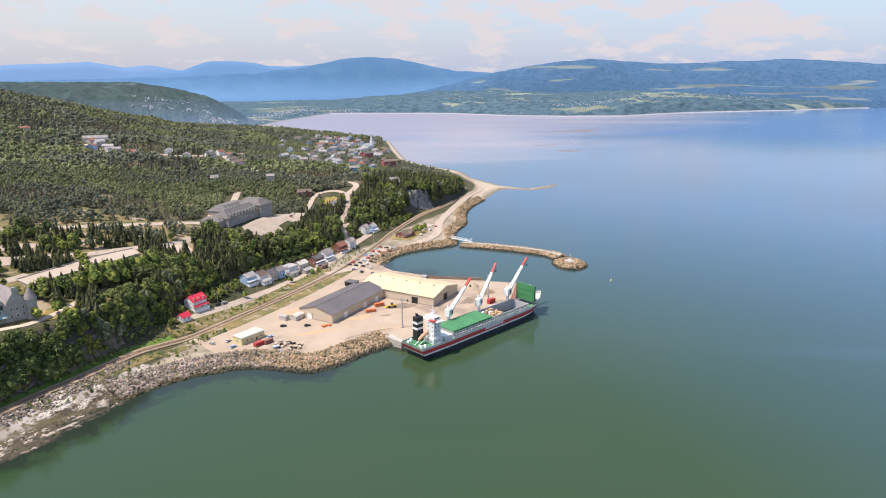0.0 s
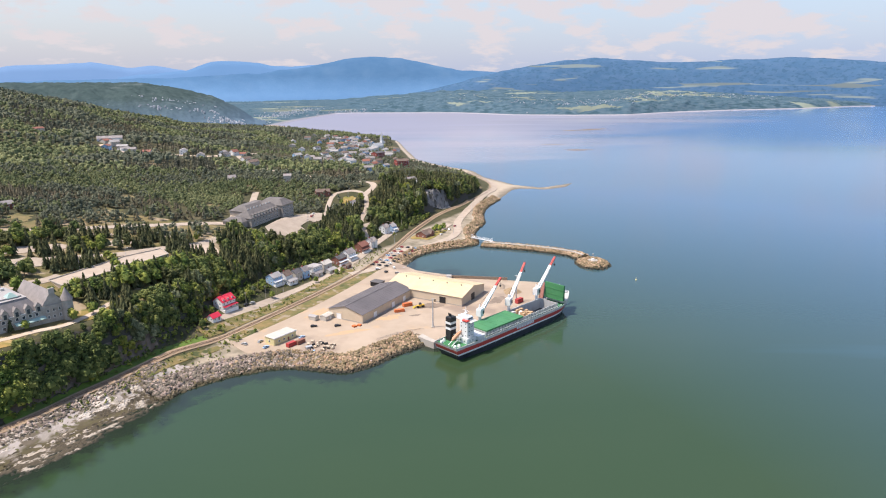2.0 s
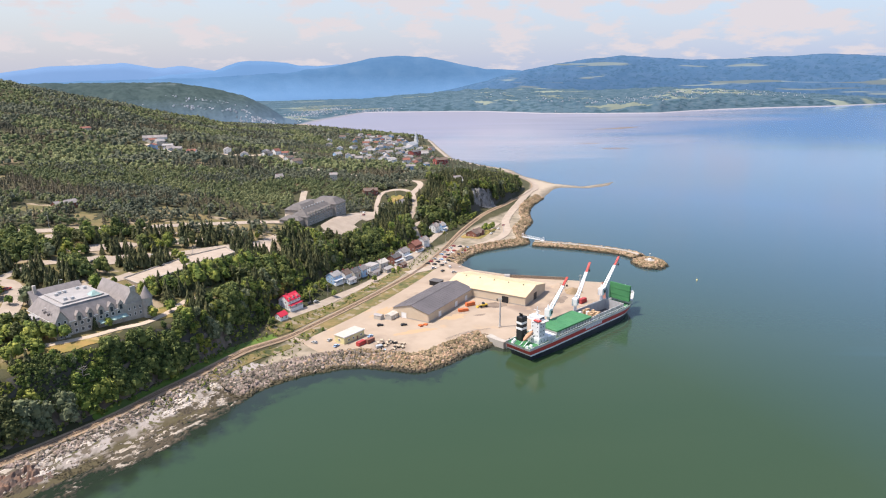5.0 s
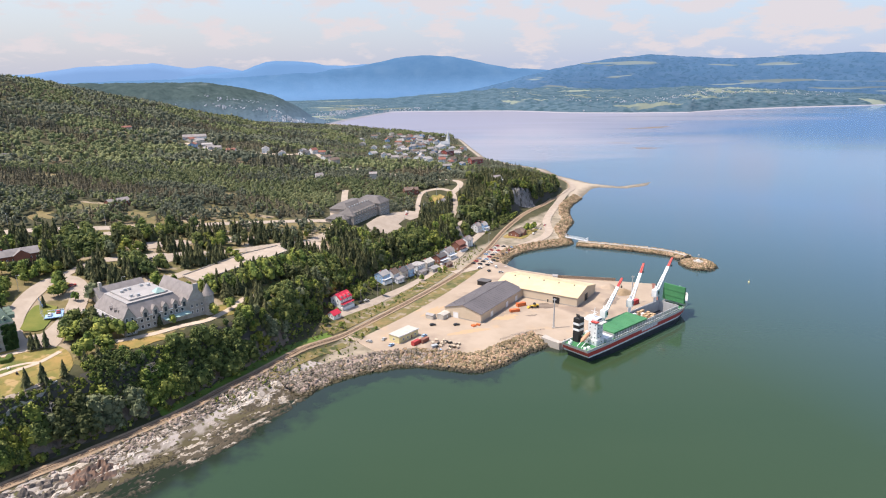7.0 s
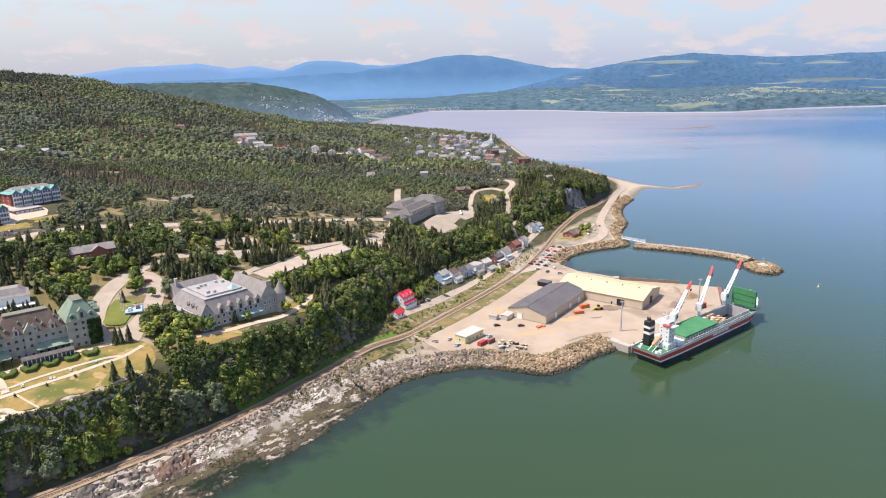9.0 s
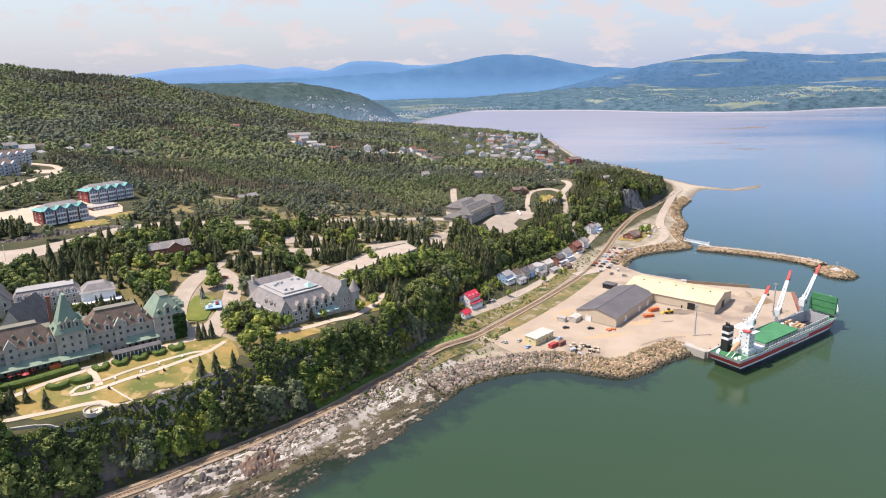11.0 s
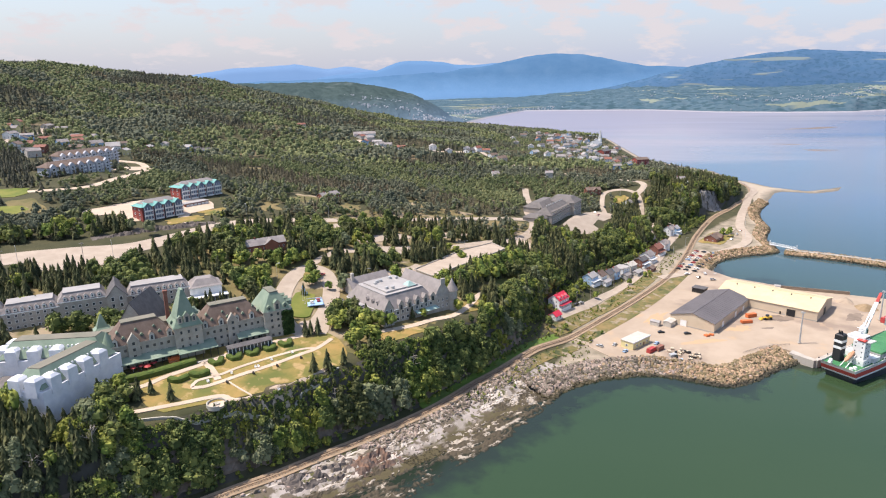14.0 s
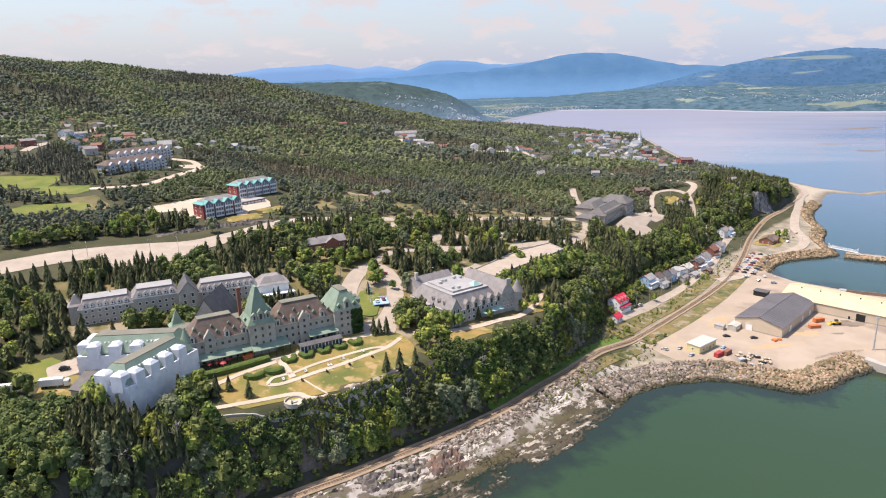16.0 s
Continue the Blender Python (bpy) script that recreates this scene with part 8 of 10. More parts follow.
# ---- cars and lorries ----
def car_protos():
    made = []
    for k, (mat, word) in enumerate(((WHITE, "white"), (STEEL, "silver grey"), (BLACK, "black"), (REDPAINT, "red"), (BLUEWALL, "blue"))):
        th = thing("car", pose(0, 0, -50), word + " car parked on pale ground", "car", "parked cars")
        prof = lambda s: [(-2.15, s, 0.35), (2.15, s, 0.35), (2.2, s, 0.75), (1.15, s, 0.92), (-2.0, s, 0.98), (-2.2, s, 0.7)]
        part("body", Shape().loft([prof(-0.88), prof(0.88)]), mat, th)
        cab = lambda s, z: [(-1.9, s, 0.94), (1.15, s, 0.9), (0.35, s * 0.85, z), (-1.45, s * 0.85, z)]
        part("cabin", Shape().loft([cab(-0.82, 1.42), cab(0.82, 1.42)]), GLASS, th)
        part("roof", Shape().box(-1.42, 0.32, -0.7, 0.7, 1.42, 1.5), mat, th)
        for x in (-1.35, 1.35):
            for y in (-0.8, 0.8):
                part("wheel", Shape().tube((x, y - 0.12, 0.33), (x, y + 0.12, 0.33), 0.33, n=10), TYRE, th)
        made.append(th)
    return made


CARS = car_protos()
rnd = random.Random(14)


def park(x, y, turn, k=None, z=None):
    z = g1(x, y) + 0.62 if z is None else z
    src = CARS[rnd.randrange(5) if k is None else k]
    if src.location.z < -40:
        src.matrix_world = pose(x, y, z, 0, 0, turn)
        return src
    return copy_thing(src, pose(x, y, z, 0, 0, turn))


for r_ in range(3):
    for k in range(9):
        if rnd.random() < 0.82:
            f = k / 8
            park(-84 + 22 * f + r_ * 6.4 + rnd.uniform(-.4, .4), 562 + 62 * f - r_ * 2 + rnd.uniform(-.6, .6), 150 + rnd.uniform(-6, 6))
for x, y, tn in ((-23, 677, 60), (-14, 700, 70), (-8, 716, 60), (-20, 712, 150), (-27, 700, 150), (-78, 548, 20), (-70, 540, 60), (-64, 552, 100), (-60, 536, 10), (-55, 556, 40)):
    park(x, y, tn)
for x, y, tn, k in ((-146, 384, 150, 1), (-137, 388, 70, 1), (-131, 379, 60, 4), (-108, 414, 20, 2), (-92, 415, 20, 2), (-112, 395, 60, 4), (-100, 372, 100, 4)):
    park(x, y, tn, k, 4.3)
for x, y, tn, k in ((-309, 345, 60, 3), (-318, 298, 20, 2), (-163, 447, 60, 2), (-160, 452, 60, 1), (-108, 668, 20, 0), (-152, 640, 70, 3), (-155, 664, 70, 0), (-146, 708, 80, 2), (-470, 405, 60, 2), (-464, 418, 60, 1),
                    (-396, 206, 60, 3), (-392, 210, 150, 1), (-401, 201, 40, 2), (-300, 280, 40, 1), (-304, 276, 40, 0), (-308, 272, 40, 2), (-252, 395, 60, 0), (-246, 412, 60, 1), (-290, 400, 60, 2)):
    park(x, y, tn, k)


def display_cars():
    """A pale platform on the traffic island with two cars shown on it."""
    x, y = -298.5, 312
    th = thing("display_platform", pose(x, y, g1(x, y) + 0.5, 0, 0, 30), "pale blue display platform on the traffic island", "platform")
    part("deck", Shape().box(-4.2, 4.2, -5, 5, 0, 0.5, cut=0.1), BLUEWALL, th)
    part("sign_board", Shape().box(-4.2, 4.2, 4.8, 5, 0.5, 1.4), WHITE, th)
    park(x + 1, y + 2, 120, 3, g1(x, y) + 1.0)
    park(x - 1, y - 2, 120, 0, g1(x, y) + 1.0)


display_cars()


def trailer(x, y, turn, l, label, cab=False):
    th = thing("lorry_trailer", pose(x, y, g1(x, y) + 0.2, 0, 0, turn), label, "trailer", "parked trailers")
    part("box", Shape().box(-l / 2, l / 2, -1.3, 1.3, 1.1, 4.0, cut=0.06), WHITE, th)
    part("chassis", Shape().box(-l / 2, l / 2, -0.5, 0.5, 0.7, 1.1), BLACK, th)
    for xx in (-l / 2 + 1.2, -l / 2 + 2.5):
        for yy in (-1.0, 1.0):
            part("wheel", Shape().tube((xx, yy - 0.25, 0.5), (xx, yy + 0.25, 0.5), 0.5, n=10), TYRE, th)
    part("landing_leg", Shape().box(l / 2 - 2.5, l / 2 - 2.2, -0.8, 0.8, 0, 1.1), STEEL, th)
    if cab:
        c = part("cab", Shape().box(l / 2 + 0.4, l / 2 + 2.4, -1.2, 1.2, 0.6, 3.2, cut=0.3), WHITE, th)
        part("windscreen", Shape().box(l / 2 + 2.2, l / 2 + 2.42, -1.0, 1.0, 1.9, 2.8), GLASS, c)
    SPOTS.append((x, y, l / 2 + 2, 4, turn))


trailer(-411, 179, 27, 16, "long white lorry trailer parked beside the hotel")
trailer(-396, 189.5, 27, 9, "short white lorry with a box body beside the hotel", True)
for k, (x, y) in enumerate(((-387, 176), (-384, 179))):
    s = thing("site_cabin", pose(x, y, g1(x, y) + 0.1, 0, 0, 35), "small white site cabin on dry grass", "cabin", "site cabins")
    part("body", Shape().box(-3, 3, -1.2, 1.2, 0, 2.4, cut=0.08), WHITE, s)
    part("door", Shape().box(-0.5, 0.4, -1.26, -1.18, 0.1, 2.1), STEEL, s)
patch("lawn", -388, 186, 12, 16, 20, DRYGRASS, "dry grass yard beside the hotel", "lawn", up=0.2)
patch("pavement", -398, 207, 7, 14, -30, ASPHALT, "pale service yard of the hotel", "yard", up=0.3)
patch("lawn", -412, 196, 8, 10, -30, LAWN, "green lawn by the service yard", "lawn", up=0.22)


# ---- crags, sandbars ----
def crag(x, y, l, w, h, turn, mat, label, seed, name="rock_outcrop", step=1.0):
    """Layered bedrock breaking out of the ground: worn plates in uneven steps."""
    nx, ny = max(6, int(l / step)), max(5, int(w / step))
    ca, sa = math.cos(radians(turn)), math.sin(radians(turn))
    vs = []
    for j in range(ny + 1):
        for i in range(nx + 1):
            u, v = i / nx - 0.5, j / ny - 0.5
            jit = noise.noise(Vector((i * 0.9, j * 0.9, seed))) * 0.35
            a, b = u * l + jit, v * w + jit
            px, py = x + a * ca - b * sa, y + a * sa + b * ca
            edge = 1 - max(abs(u), abs(v)) * 2 + 0.5 * noise.noise(Vector((px * 0.12, py * 0.12, seed)))
            wa = 1.2 * noise.noise(Vector((a * 0.3, b * 0.3, seed)))
            f = 0.45 * noise.cell(Vector((a / 4.2 + wa, b / 1.7 + wa * 0.6, seed))) + 0.55 * noise.cell(Vector((a / 1.9 + wa, b / 0.95, seed + 3)))
            q = max(0.0, min(1.0, edge * 2.2)) * (0.25 + 0.75 * f) * h + noise.noise(Vector((px, py, seed))) * 0.2
            vs.append((px, py, g1(px, py) + (q if edge > 0 else -0.6)))
    n = nx + 1
    fs = [(j * n + i, j * n + i + 1, (j + 1) * n + i + 1, (j + 1) * n + i) for j in range(ny) for i in range(nx)]
    me = big_mesh(name, vs, fs, mat, 4)
    me.shade_flat()
    return tagged(new(name, me), label, "rock", "rock outcrops")


crag(-241, 240, 24, 12, 2.8, 48, REDCRAG, "rusty red crag of bedrock above the foreshore", 3)
crag(-258, 224, 34, 9, 2.2, 45, GREYCRAG, "dark grey layered bedrock below the railway", 5)
crag(-300, 178, 50, 14, 2.4, 48, GREYCRAG, "dark layered bedrock ledge along the shore", 11)
crag(-32, 798, 52, 15, 3.4, 50, LIMECRAG, "bare pale grey crag on the wooded knoll", 21, step=1.3)
SPOTS.append((-28, 795, 22, 9, 50))
crag(-436, 366, 78, 9, 3.4, 51, GREYCRAG, "blasted grey rock cutting beside the road", 23, step=1.2)
SPOTS.append((-430, 368, 40, 6, 51))
# open ground before the apartment houses
for q in ((-436, 384, 26, 13, 66), (-441, 436, 26, 10, 68), (-572, 458, 38, 12, 78), (-596, 512, 34, 10, 76)):
    SPOTS.append(q)


def reef():
    """The tidal foreshore: tilted strata worn into long ridges, weedy towards the sea."""
    line = smooth_line([(-352, 98), (-330, 120), (-290, 170), (-247, 216), (-230, 235), (-212, 258), (-195, 285), (-177, 312), (-163, 334)], 0.9)
    rail = smooth_line(RAILWAY[1:12], 3)
    rx, ry = np.array([q.x for q in rail]), np.array([q.y for q in rail])
    vs, cross = [], 58
    for i, q in enumerate(line):
        t = (line[min(i + 4, len(line) - 1)] - line[max(i - 4, 0)]).normalized()
        n = Vector((-t.y, t.x))
        w = float(np.hypot(rx - q.x, ry - q.y).min()) - 4.2
        for k in range(cross + 1):
            f = k / cross
            o = -19 + (w + 19) * f
            px, py = q.x + n.x * o, q.y + n.y * o
            u, v = px * 0.64 + py * 0.77, -px * 0.77 + py * 0.64
            u += 3 * noise.noise(Vector((px * 0.06, py * 0.06, 2)))
            v += 1.6 * noise.noise(Vector((px * 0.05, py * 0.05, 7)))
            ri = 1 - abs(noise.noise(Vector((u * 0.045, v * 0.30, 5)))) * 2.2
            fi = 1 - abs(noise.noise(Vector((u * 0.12, v * 0.85, 8)))) * 2.2
            big = noise.noise(Vector((u * 0.028, v * 0.06, 1)))
            ledge = max(0.5, float(np.interp(py, (200, 285, 330), (12.5, 10, 1))))
            base = max(g1(px, py), 0.3) if o > 0 else (0.12 + 0.2 * (1 + o / ledge) if o > -ledge else 0.12 + 0.16 * (o + ledge))
            rub = noise.cell(Vector((px * 0.75 + ri, py * 0.75, 4))) * 0.42 + 0.4 * noise.noise(Vector((px * 0.5, py * 0.5, 6)))
            z = base + (0.7 * ri + 0.3 * fi + 1.1 * big + rub - 0.65) * min(1, (1 - f) * 5) * (1 if o > 0 else 0.62)
            vs.append((px, py, z + 0.1))
    m = cross + 1
    fs = [(i * m + k, (i + 1) * m + k, (i + 1) * m + k + 1, i * m + k + 1) for i in range(len(line) - 1) for k in range(cross)]
    me = big_mesh("foreshore", vs, fs, REEF, 4)
    me.shade_flat()
    tagged(new("foreshore", me), "ridged tidal bedrock with pale sand and brown weed", "foreshore", kind="structure")


REEF = surf("tidal_bedrock", (0.46, 0.40, 0.345), (0.27, 0.225, 0.178), 0.35, 0.9, bump=0.25, bscale=1.2, stretch=(2.6, 1.1, 1))
mp = REEF.node_tree.nodes["Mapping"]
mp.vector_type, mp.inputs["Rotation"].default_value = "TEXTURE", (0, 0, radians(50))
blend(REEF, (0.53, 0.465, 0.40), 0.10, 0.48, 0.54, (2.6, 1, 1), 50)
blend(REEF, (0.125, 0.10, 0.066), 0.34, 0.53, 0.58, (3.0, 1, 1), 50)
over(REEF, (0.075, 0.060, 0.040), 1.5, 2.2, 1.8)
blend(REEF, (0.38, 0.325, 0.262), 0.30, 0.545, 0.60, (2.6, 1, 1), 50)
blend(REEF, (0.07, 0.056, 0.034), 0.9, 0.57, 0.61, (2.6, 1, 1), 50)
over(REEF, (0.020, 0.022, 0.014), 0.10, 0.38, 0.10)
reef()


def cliff():
    """Bare rock behind the hanging wood, broken by ledges and cracks."""
    line = smooth_line(FOOT[2:12], 1.3)
    vs, up = [], 18
    for i, q in enumerate(line):
        t = (line[min(i + 3, len(line) - 1)] - line[max(i - 3, 0)]).normalized()
        n = Vector((-t.y, t.x))
        for k in range(up + 1):
            f = k / up
            dd = 5.0 * f
            z = g1(q.x + n.x * dd, q.y + n.y * dd)
            w = 0.9 + 1.5 * noise.fractal(Vector((q.x * 0.11, q.y * 0.11, z * 0.07)), 0.9, 2.2, 4) + 0.9 * noise.cell(Vector((q.x * 0.3, q.y * 0.3, z * 0.5)))
            w *= 0.5 * min(1, f * 6, (1 - f) * 4)
            vs.append((q.x + n.x * (dd - w) + 0.1, q.y + n.y * (dd - w), z + 0.05))
    m = up + 1
    fs = [(i * m + k, (i + 1) * m + k, (i + 1) * m + k + 1, i * m + k + 1) for i in range(len(line) - 1) for k in range(up)]
    me = big_mesh("cliff", vs, fs, CLIFF, 4)
    me.shade_flat()
    tagged(new("cliff", me), "dark cracked rock of the sea cliff", "cliff", kind="structure")


cliff()


def sandbar(x, y, l, w, turn):
    rings = []
    for k, z in ((1.0, -0.4), (0.75, 0.25), (0.3, 0.6)):
        rings.append([(l * k * math.cos(a) * (1 + 0.25 * math.sin(3 * a + x)), w * k * math.sin(a) * (1 + 0.3 * math.cos(2 * a + y)), z) for a in [2 * math.pi * i / 36 for i in range(36)]])
    solid("sandbar", Shape().loft(rings, m=pose(x, y, 0, 0, 0, turn)), WETSAND, "low bare sandbar in the shallows of the bay", "sandbar", kind="structure")


WETSAND = surf("wet_sand", (0.20, 0.145, 0.105), (0.15, 0.115, 0.09), 0.02, 0.8)
for q in ((446, 2122, 78, 20, 28), (380, 2090, 40, 10, 20), (257, 1653, 34, 5, -8), (284, 1525, 26, 4, -14), (300, 1540, 40, 3, -10)):
    sandbar(*q)

# ---- the deck of the car park behind the conference building ----
DECK = [(-263, 384), (-247, 372), (-238, 394), (-223, 424), (-214, 445), (-226, 460), (-243, 437)]
dz = max(g1(x, y) for x, y in DECK) + 0.1
solid("parking_deck", Shape().prism(DECK, dz - 9, dz), ASPHALT, "flat pale parking deck with a concrete edge", "car park", kind="structure")
CLEAR.append(([(-252, 384), (-221, 448)], 14))
rail_ = Shape()
for (ax, ay), (bx, by) in zip(DECK, DECK[1:] + DECK[:1]):
    rail_.beam((ax, ay, dz + 0.35), (bx, by, dz + 0.35), 0.4, 0.7)
solid("parapet", rail_, CONCRETE, "low concrete parapet round the parking deck", "parapet", kind="structure")
patch("lawn", -211, 400, 6, 22, -18, DRYGRASS, "dry grass bank above the cliff", "lawn", up=0.25)
patch("pavement", -162, 590, 9, 15, -15, ASPHALT, "pale asphalt yard before the inn", "car park", up=0.4, clear=8)


# ---- garden furniture ----
def chair_pair(x, y, turn):
    for k in (-0.7, 0.7):
        th = thing("garden_chair", pose(x, y, g1(x, y) + 0.35, 0, 0, turn) @ pose(k, 0, 0, 0, 0, 8 * k), "white slatted wooden garden chair on the lawn", "chair", "garden chairs")
        part("seat", Shape().loft([[(-0.35, -0.4, 0.42), (0.35, -0.4, 0.42), (0.35, -0.4, 0.48), (-0.35, -0.4, 0.48)], [(-0.32, 0.4, 0.3), (0.32, 0.4, 0.3), (0.32, 0.4, 0.36), (-0.32, 0.4, 0.36)]]), WHITE, th)
        part("backrest", Shape().loft([[(-0.34, 0.34, 0.3), (0.34, 0.34, 0.3), (0.34, 0.4, 0.3), (-0.34, 0.4, 0.3)], [(-0.3, 0.72, 1.15), (0.3, 0.72, 1.15), (0.3, 0.78, 1.15), (-0.3, 0.78, 1.15)]]), WHITE, th)
        for s in (-0.4, 0.4):
            part("armrest", Shape().box(s - 0.08, s + 0.08, -0.5, 0.5, 0.62, 0.68), WHITE, th)
            part("leg", Shape().beam((s, -0.4, 0), (s, -0.4, 0.62), 0.09), WHITE, th)
            part("leg", Shape().beam((s, 0.5, 0), (s, 0.5, 0.62), 0.09), WHITE, th)


for x, y, tn in ((-305, 237, 130), (-311, 228, 130), (-288, 262, 130), (-294, 253, 130), (-281, 234, 140), (-297, 245, 40)):
    chair_pair(x, y, tn)


def cannon(x, y):
    th = thing("cannon", pose(x, y, g1(x, y) + 0.4, 0, 0, -43), "black iron cannon on a low carriage facing the sea", "cannon", "garden cannons")
    part("barrel", Shape().tube((-0.9, 0, 0.75), (1.5, 0, 0.95), 0.24, 0.15), BLACK, th)
    part("carriage", Shape().box(-0.8, 0.6, -0.32, 0.32, 0.2, 0.62, cut=0.05), BLACK, th)
    for xx in (-0.5, 0.4):
        for yy in (-0.4, 0.4):
            part("wheel", Shape().tube((xx, yy - 0.08, 0.25), (xx, yy + 0.08, 0.25), 0.26, n=10), BLACK, th)


for x, y in ((-303, 230), (-296, 240), (-289, 249), (-282, 259)):
    cannon(x, y)


def fountain_bed():
    x, y = -299, 215
    th = thing("fountain", pose(x, y, g1(x, y), 0, 0, 20), "round stone-edged sunken bed with a pale paved floor", "fountain")
    arc = lambda r, z, a0, a1: [(r * math.cos(a0 + (a1 - a0) * i / 24), r * math.sin(a0 + (a1 - a0) * i / 24), z) for i in range(25)]
    s = Shape()
    for r0, r1, h in ((3.6, 4.1, 1.3),):
        o, i_ = arc(r1, 0, 0.3, 5.2), arc(r0, 0, 0.3, 5.2)
        s.loft([[(q[0], q[1], -0.6), (q[0], q[1], h), (p_[0], p_[1], h), (p_[0], p_[1], -0.6)] for q, p_ in zip(o, i_)])
    part("rim", s, STONE, th)
    part("floor", Shape().loft([[(3.5 * math.cos(k * 0.2618), 3.5 * math.sin(k * 0.2618), z) for k in range(24)] for z in (-0.4, 0.5)]), SAND, th)
    part("basin", Shape().loft([[(r * math.cos(k * 0.5236), r * math.sin(k * 0.5236), z) for k in range(12)] for r, z in ((1.2, 0.4), (1.3, 1.0), (0.9, 1.05), (0.2, 0.8))]), STONE, th)


fountain_bed()


def edge_wall(pts, label):
    line = smooth_line(pts, 1.5)
    zs = [g1(q.x, q.y) for q in line]
    rings = []
    for i, q in enumerate(line):
        t = (line[min(i + 1, len(line) - 1)] - line[max(i - 1, 0)]).normalized()
        n = Vector((-t.y, t.x))
        rings.append([(q.x + n.x * o, q.y + n.y * o, zs[i] + z) for o, z in ((-0.35, -2.5), (-0.35, 1.0), (0.35, 1.0), (0.35, -2.5))])
    solid("garden_wall", Shape().loft(rings), STONE, label, "wall", "garden walls")


edge_wall([(-330, 190), (-318, 198), (-305, 205), (-299, 211), (-292, 218), (-286, 223), (-280, 229)], "low pale stone wall at the cliff's edge")
edge_wall([(-280, 229), (-275.5, 236), (-272.5, 242), (-267.5, 249), (-263, 258)], "low pale stone wall beside the cliff path")
patch("pavement", -280, 233, 4, 3.4, 45, SAND, "pale paved lookout over the cliff", "lookout", up=0.5, wob=0.02)


def parasol(x, y, z):
    th = thing("parasol", pose(x, y, z), "red canvas parasol on the hotel terrace", "parasol", "terrace parasols")
    ring = [(1.5 * math.cos(k * math.pi / 4), 1.5 * math.sin(k * math.pi / 4), 2.3) for k in range(8)]
    part("canopy", Shape().add([(0, 0, 2.9)] + ring + [(0, 0, 2.5)], [(0, 1 + k, 1 + (k + 1) % 8) for k in range(8)] + [(9, 1 + (k + 1) % 8, 1 + k) for k in range(8)]), REDPAINT, th)
    part("pole", Shape().tube((0, 0, 0), (0, 0, 2.8), 0.05), WHITE, th)
    part("base", Shape().tube((0, 0, 0), (0, 0, 0.12), 0.35), BLACK, th)


for x, y in ((-341, 228), (-339.5, 230.5), (-343, 226.5), (-345, 224), (-340, 227)):
    parasol(x, y, g1(x, y) + 0.1)
for x, y in ((-313.5, 267), (-312, 269)):
    parasol(x, y, g1(x, y) + 1.0)
hut = thing("terrace_hut", pose(-334, 237, g1(-334, 237), 0, 0, 47), "small orange timber hut on the hotel terrace", "hut")
part("wall", Shape().box(-2.2, 2.2, -1.3, 1.3, 0, 2.3), ORANGE, hut)
part("roof", Shape().gable(-2.2, 2.2, -1.3, 1.3, 2.3, 0.5, 0.3, 0.12), ORANGE, hut)
part("counter", Shape().box(-1.7, 1.7, -1.7, -1.2, 1.0, 1.1), TIMBER, hut)


# ---- masts ----
def flagpole(x, y, h=9.0):
    th = thing("flagpole", pose(x, y, g1(x, y) + 0.3), "white flagpole on the traffic island", "flagpole", "flagpoles")
    part("pole", Shape().tube((0, 0, 0), (0, 0, h), 0.10, 0.05), WHITE, th)
    part("base", Shape().box(-0.4, 0.4, -0.4, 0.4, -0.2, 0.3), CONCRETE, th)
    part("flag", Shape().loft([[(0.06, 0.02 * s, h - 1.6), (0.06, 0.02 * s, h - 0.2), (0.5, 0.18, h - 0.5), (0.45, 0.16, h - 2.0)] for s in (-1, 1)]), BLUEWALL, th)


for x, y in ((-303, 309), (-300.5, 306.5), (-305.5, 311.5)):
    flagpole(x, y)


def lamp_post(x, y, turn, h=9.0):
    th = thing("street_lamp", pose(x, y, g1(x, y) + 0.2, 0, 0, turn), "slim grey steel street lamp beside the road", "lamp", "street lamps")
    part("pole", Shape().tube((0, 0, -0.3), (0, 0, h), 0.13, 0.08), STEEL, th)
    part("arm", Shape().tube((0, 0, h - 0.1), (1.8, 0, h + 0.2), 0.06), STEEL, th)
    part("lantern", Shape().box(1.5, 2.3, -0.16, 0.16, h + 0.1, h + 0.3, cut=0.05), STEEL, th)


for x, y, tn in ((-130, 742, 0), (-104, 752, 180), (-140, 690, 0), (-152, 620, 0), (-172, 648, 180), (-282, 350, 0), (-330, 330, 0), (-268, 318, 180), (-320, 290, 60), (-98, 570, 0), (-84, 606, 0), (-70, 640, 0),
                 (-10, 680, 180), (1, 740, 180), (14, 800, 180), (-242, 440, 0), (-258, 410, 0), (-430, 318, 140), (-470, 290, 140), (-400, 420, 140), (-350, 452, 140)):
    lamp_post(x, y, tn)


def power_pole(x, y, turn):
    th = thing("power_pole", pose(x, y, g1(x, y), 0, 0, turn), "grey wooden power pole with a cross-arm", "pole", "power poles")
    part("pole", Shape().tube((0, 0, -0.5), (0, 0, 11), 0.16, 0.11), DEADWOOD, th)
    part("crossarm", Shape().box(-1.2, 1.2, -0.07, 0.07, 10.0, 10.2), DEADWOOD, th)
    for xx in (-1.0, 0.0, 1.0):
        part("insulator", Shape().tube((xx, 0, 10.2), (xx, 0, 10.5), 0.06), WHITE, th)


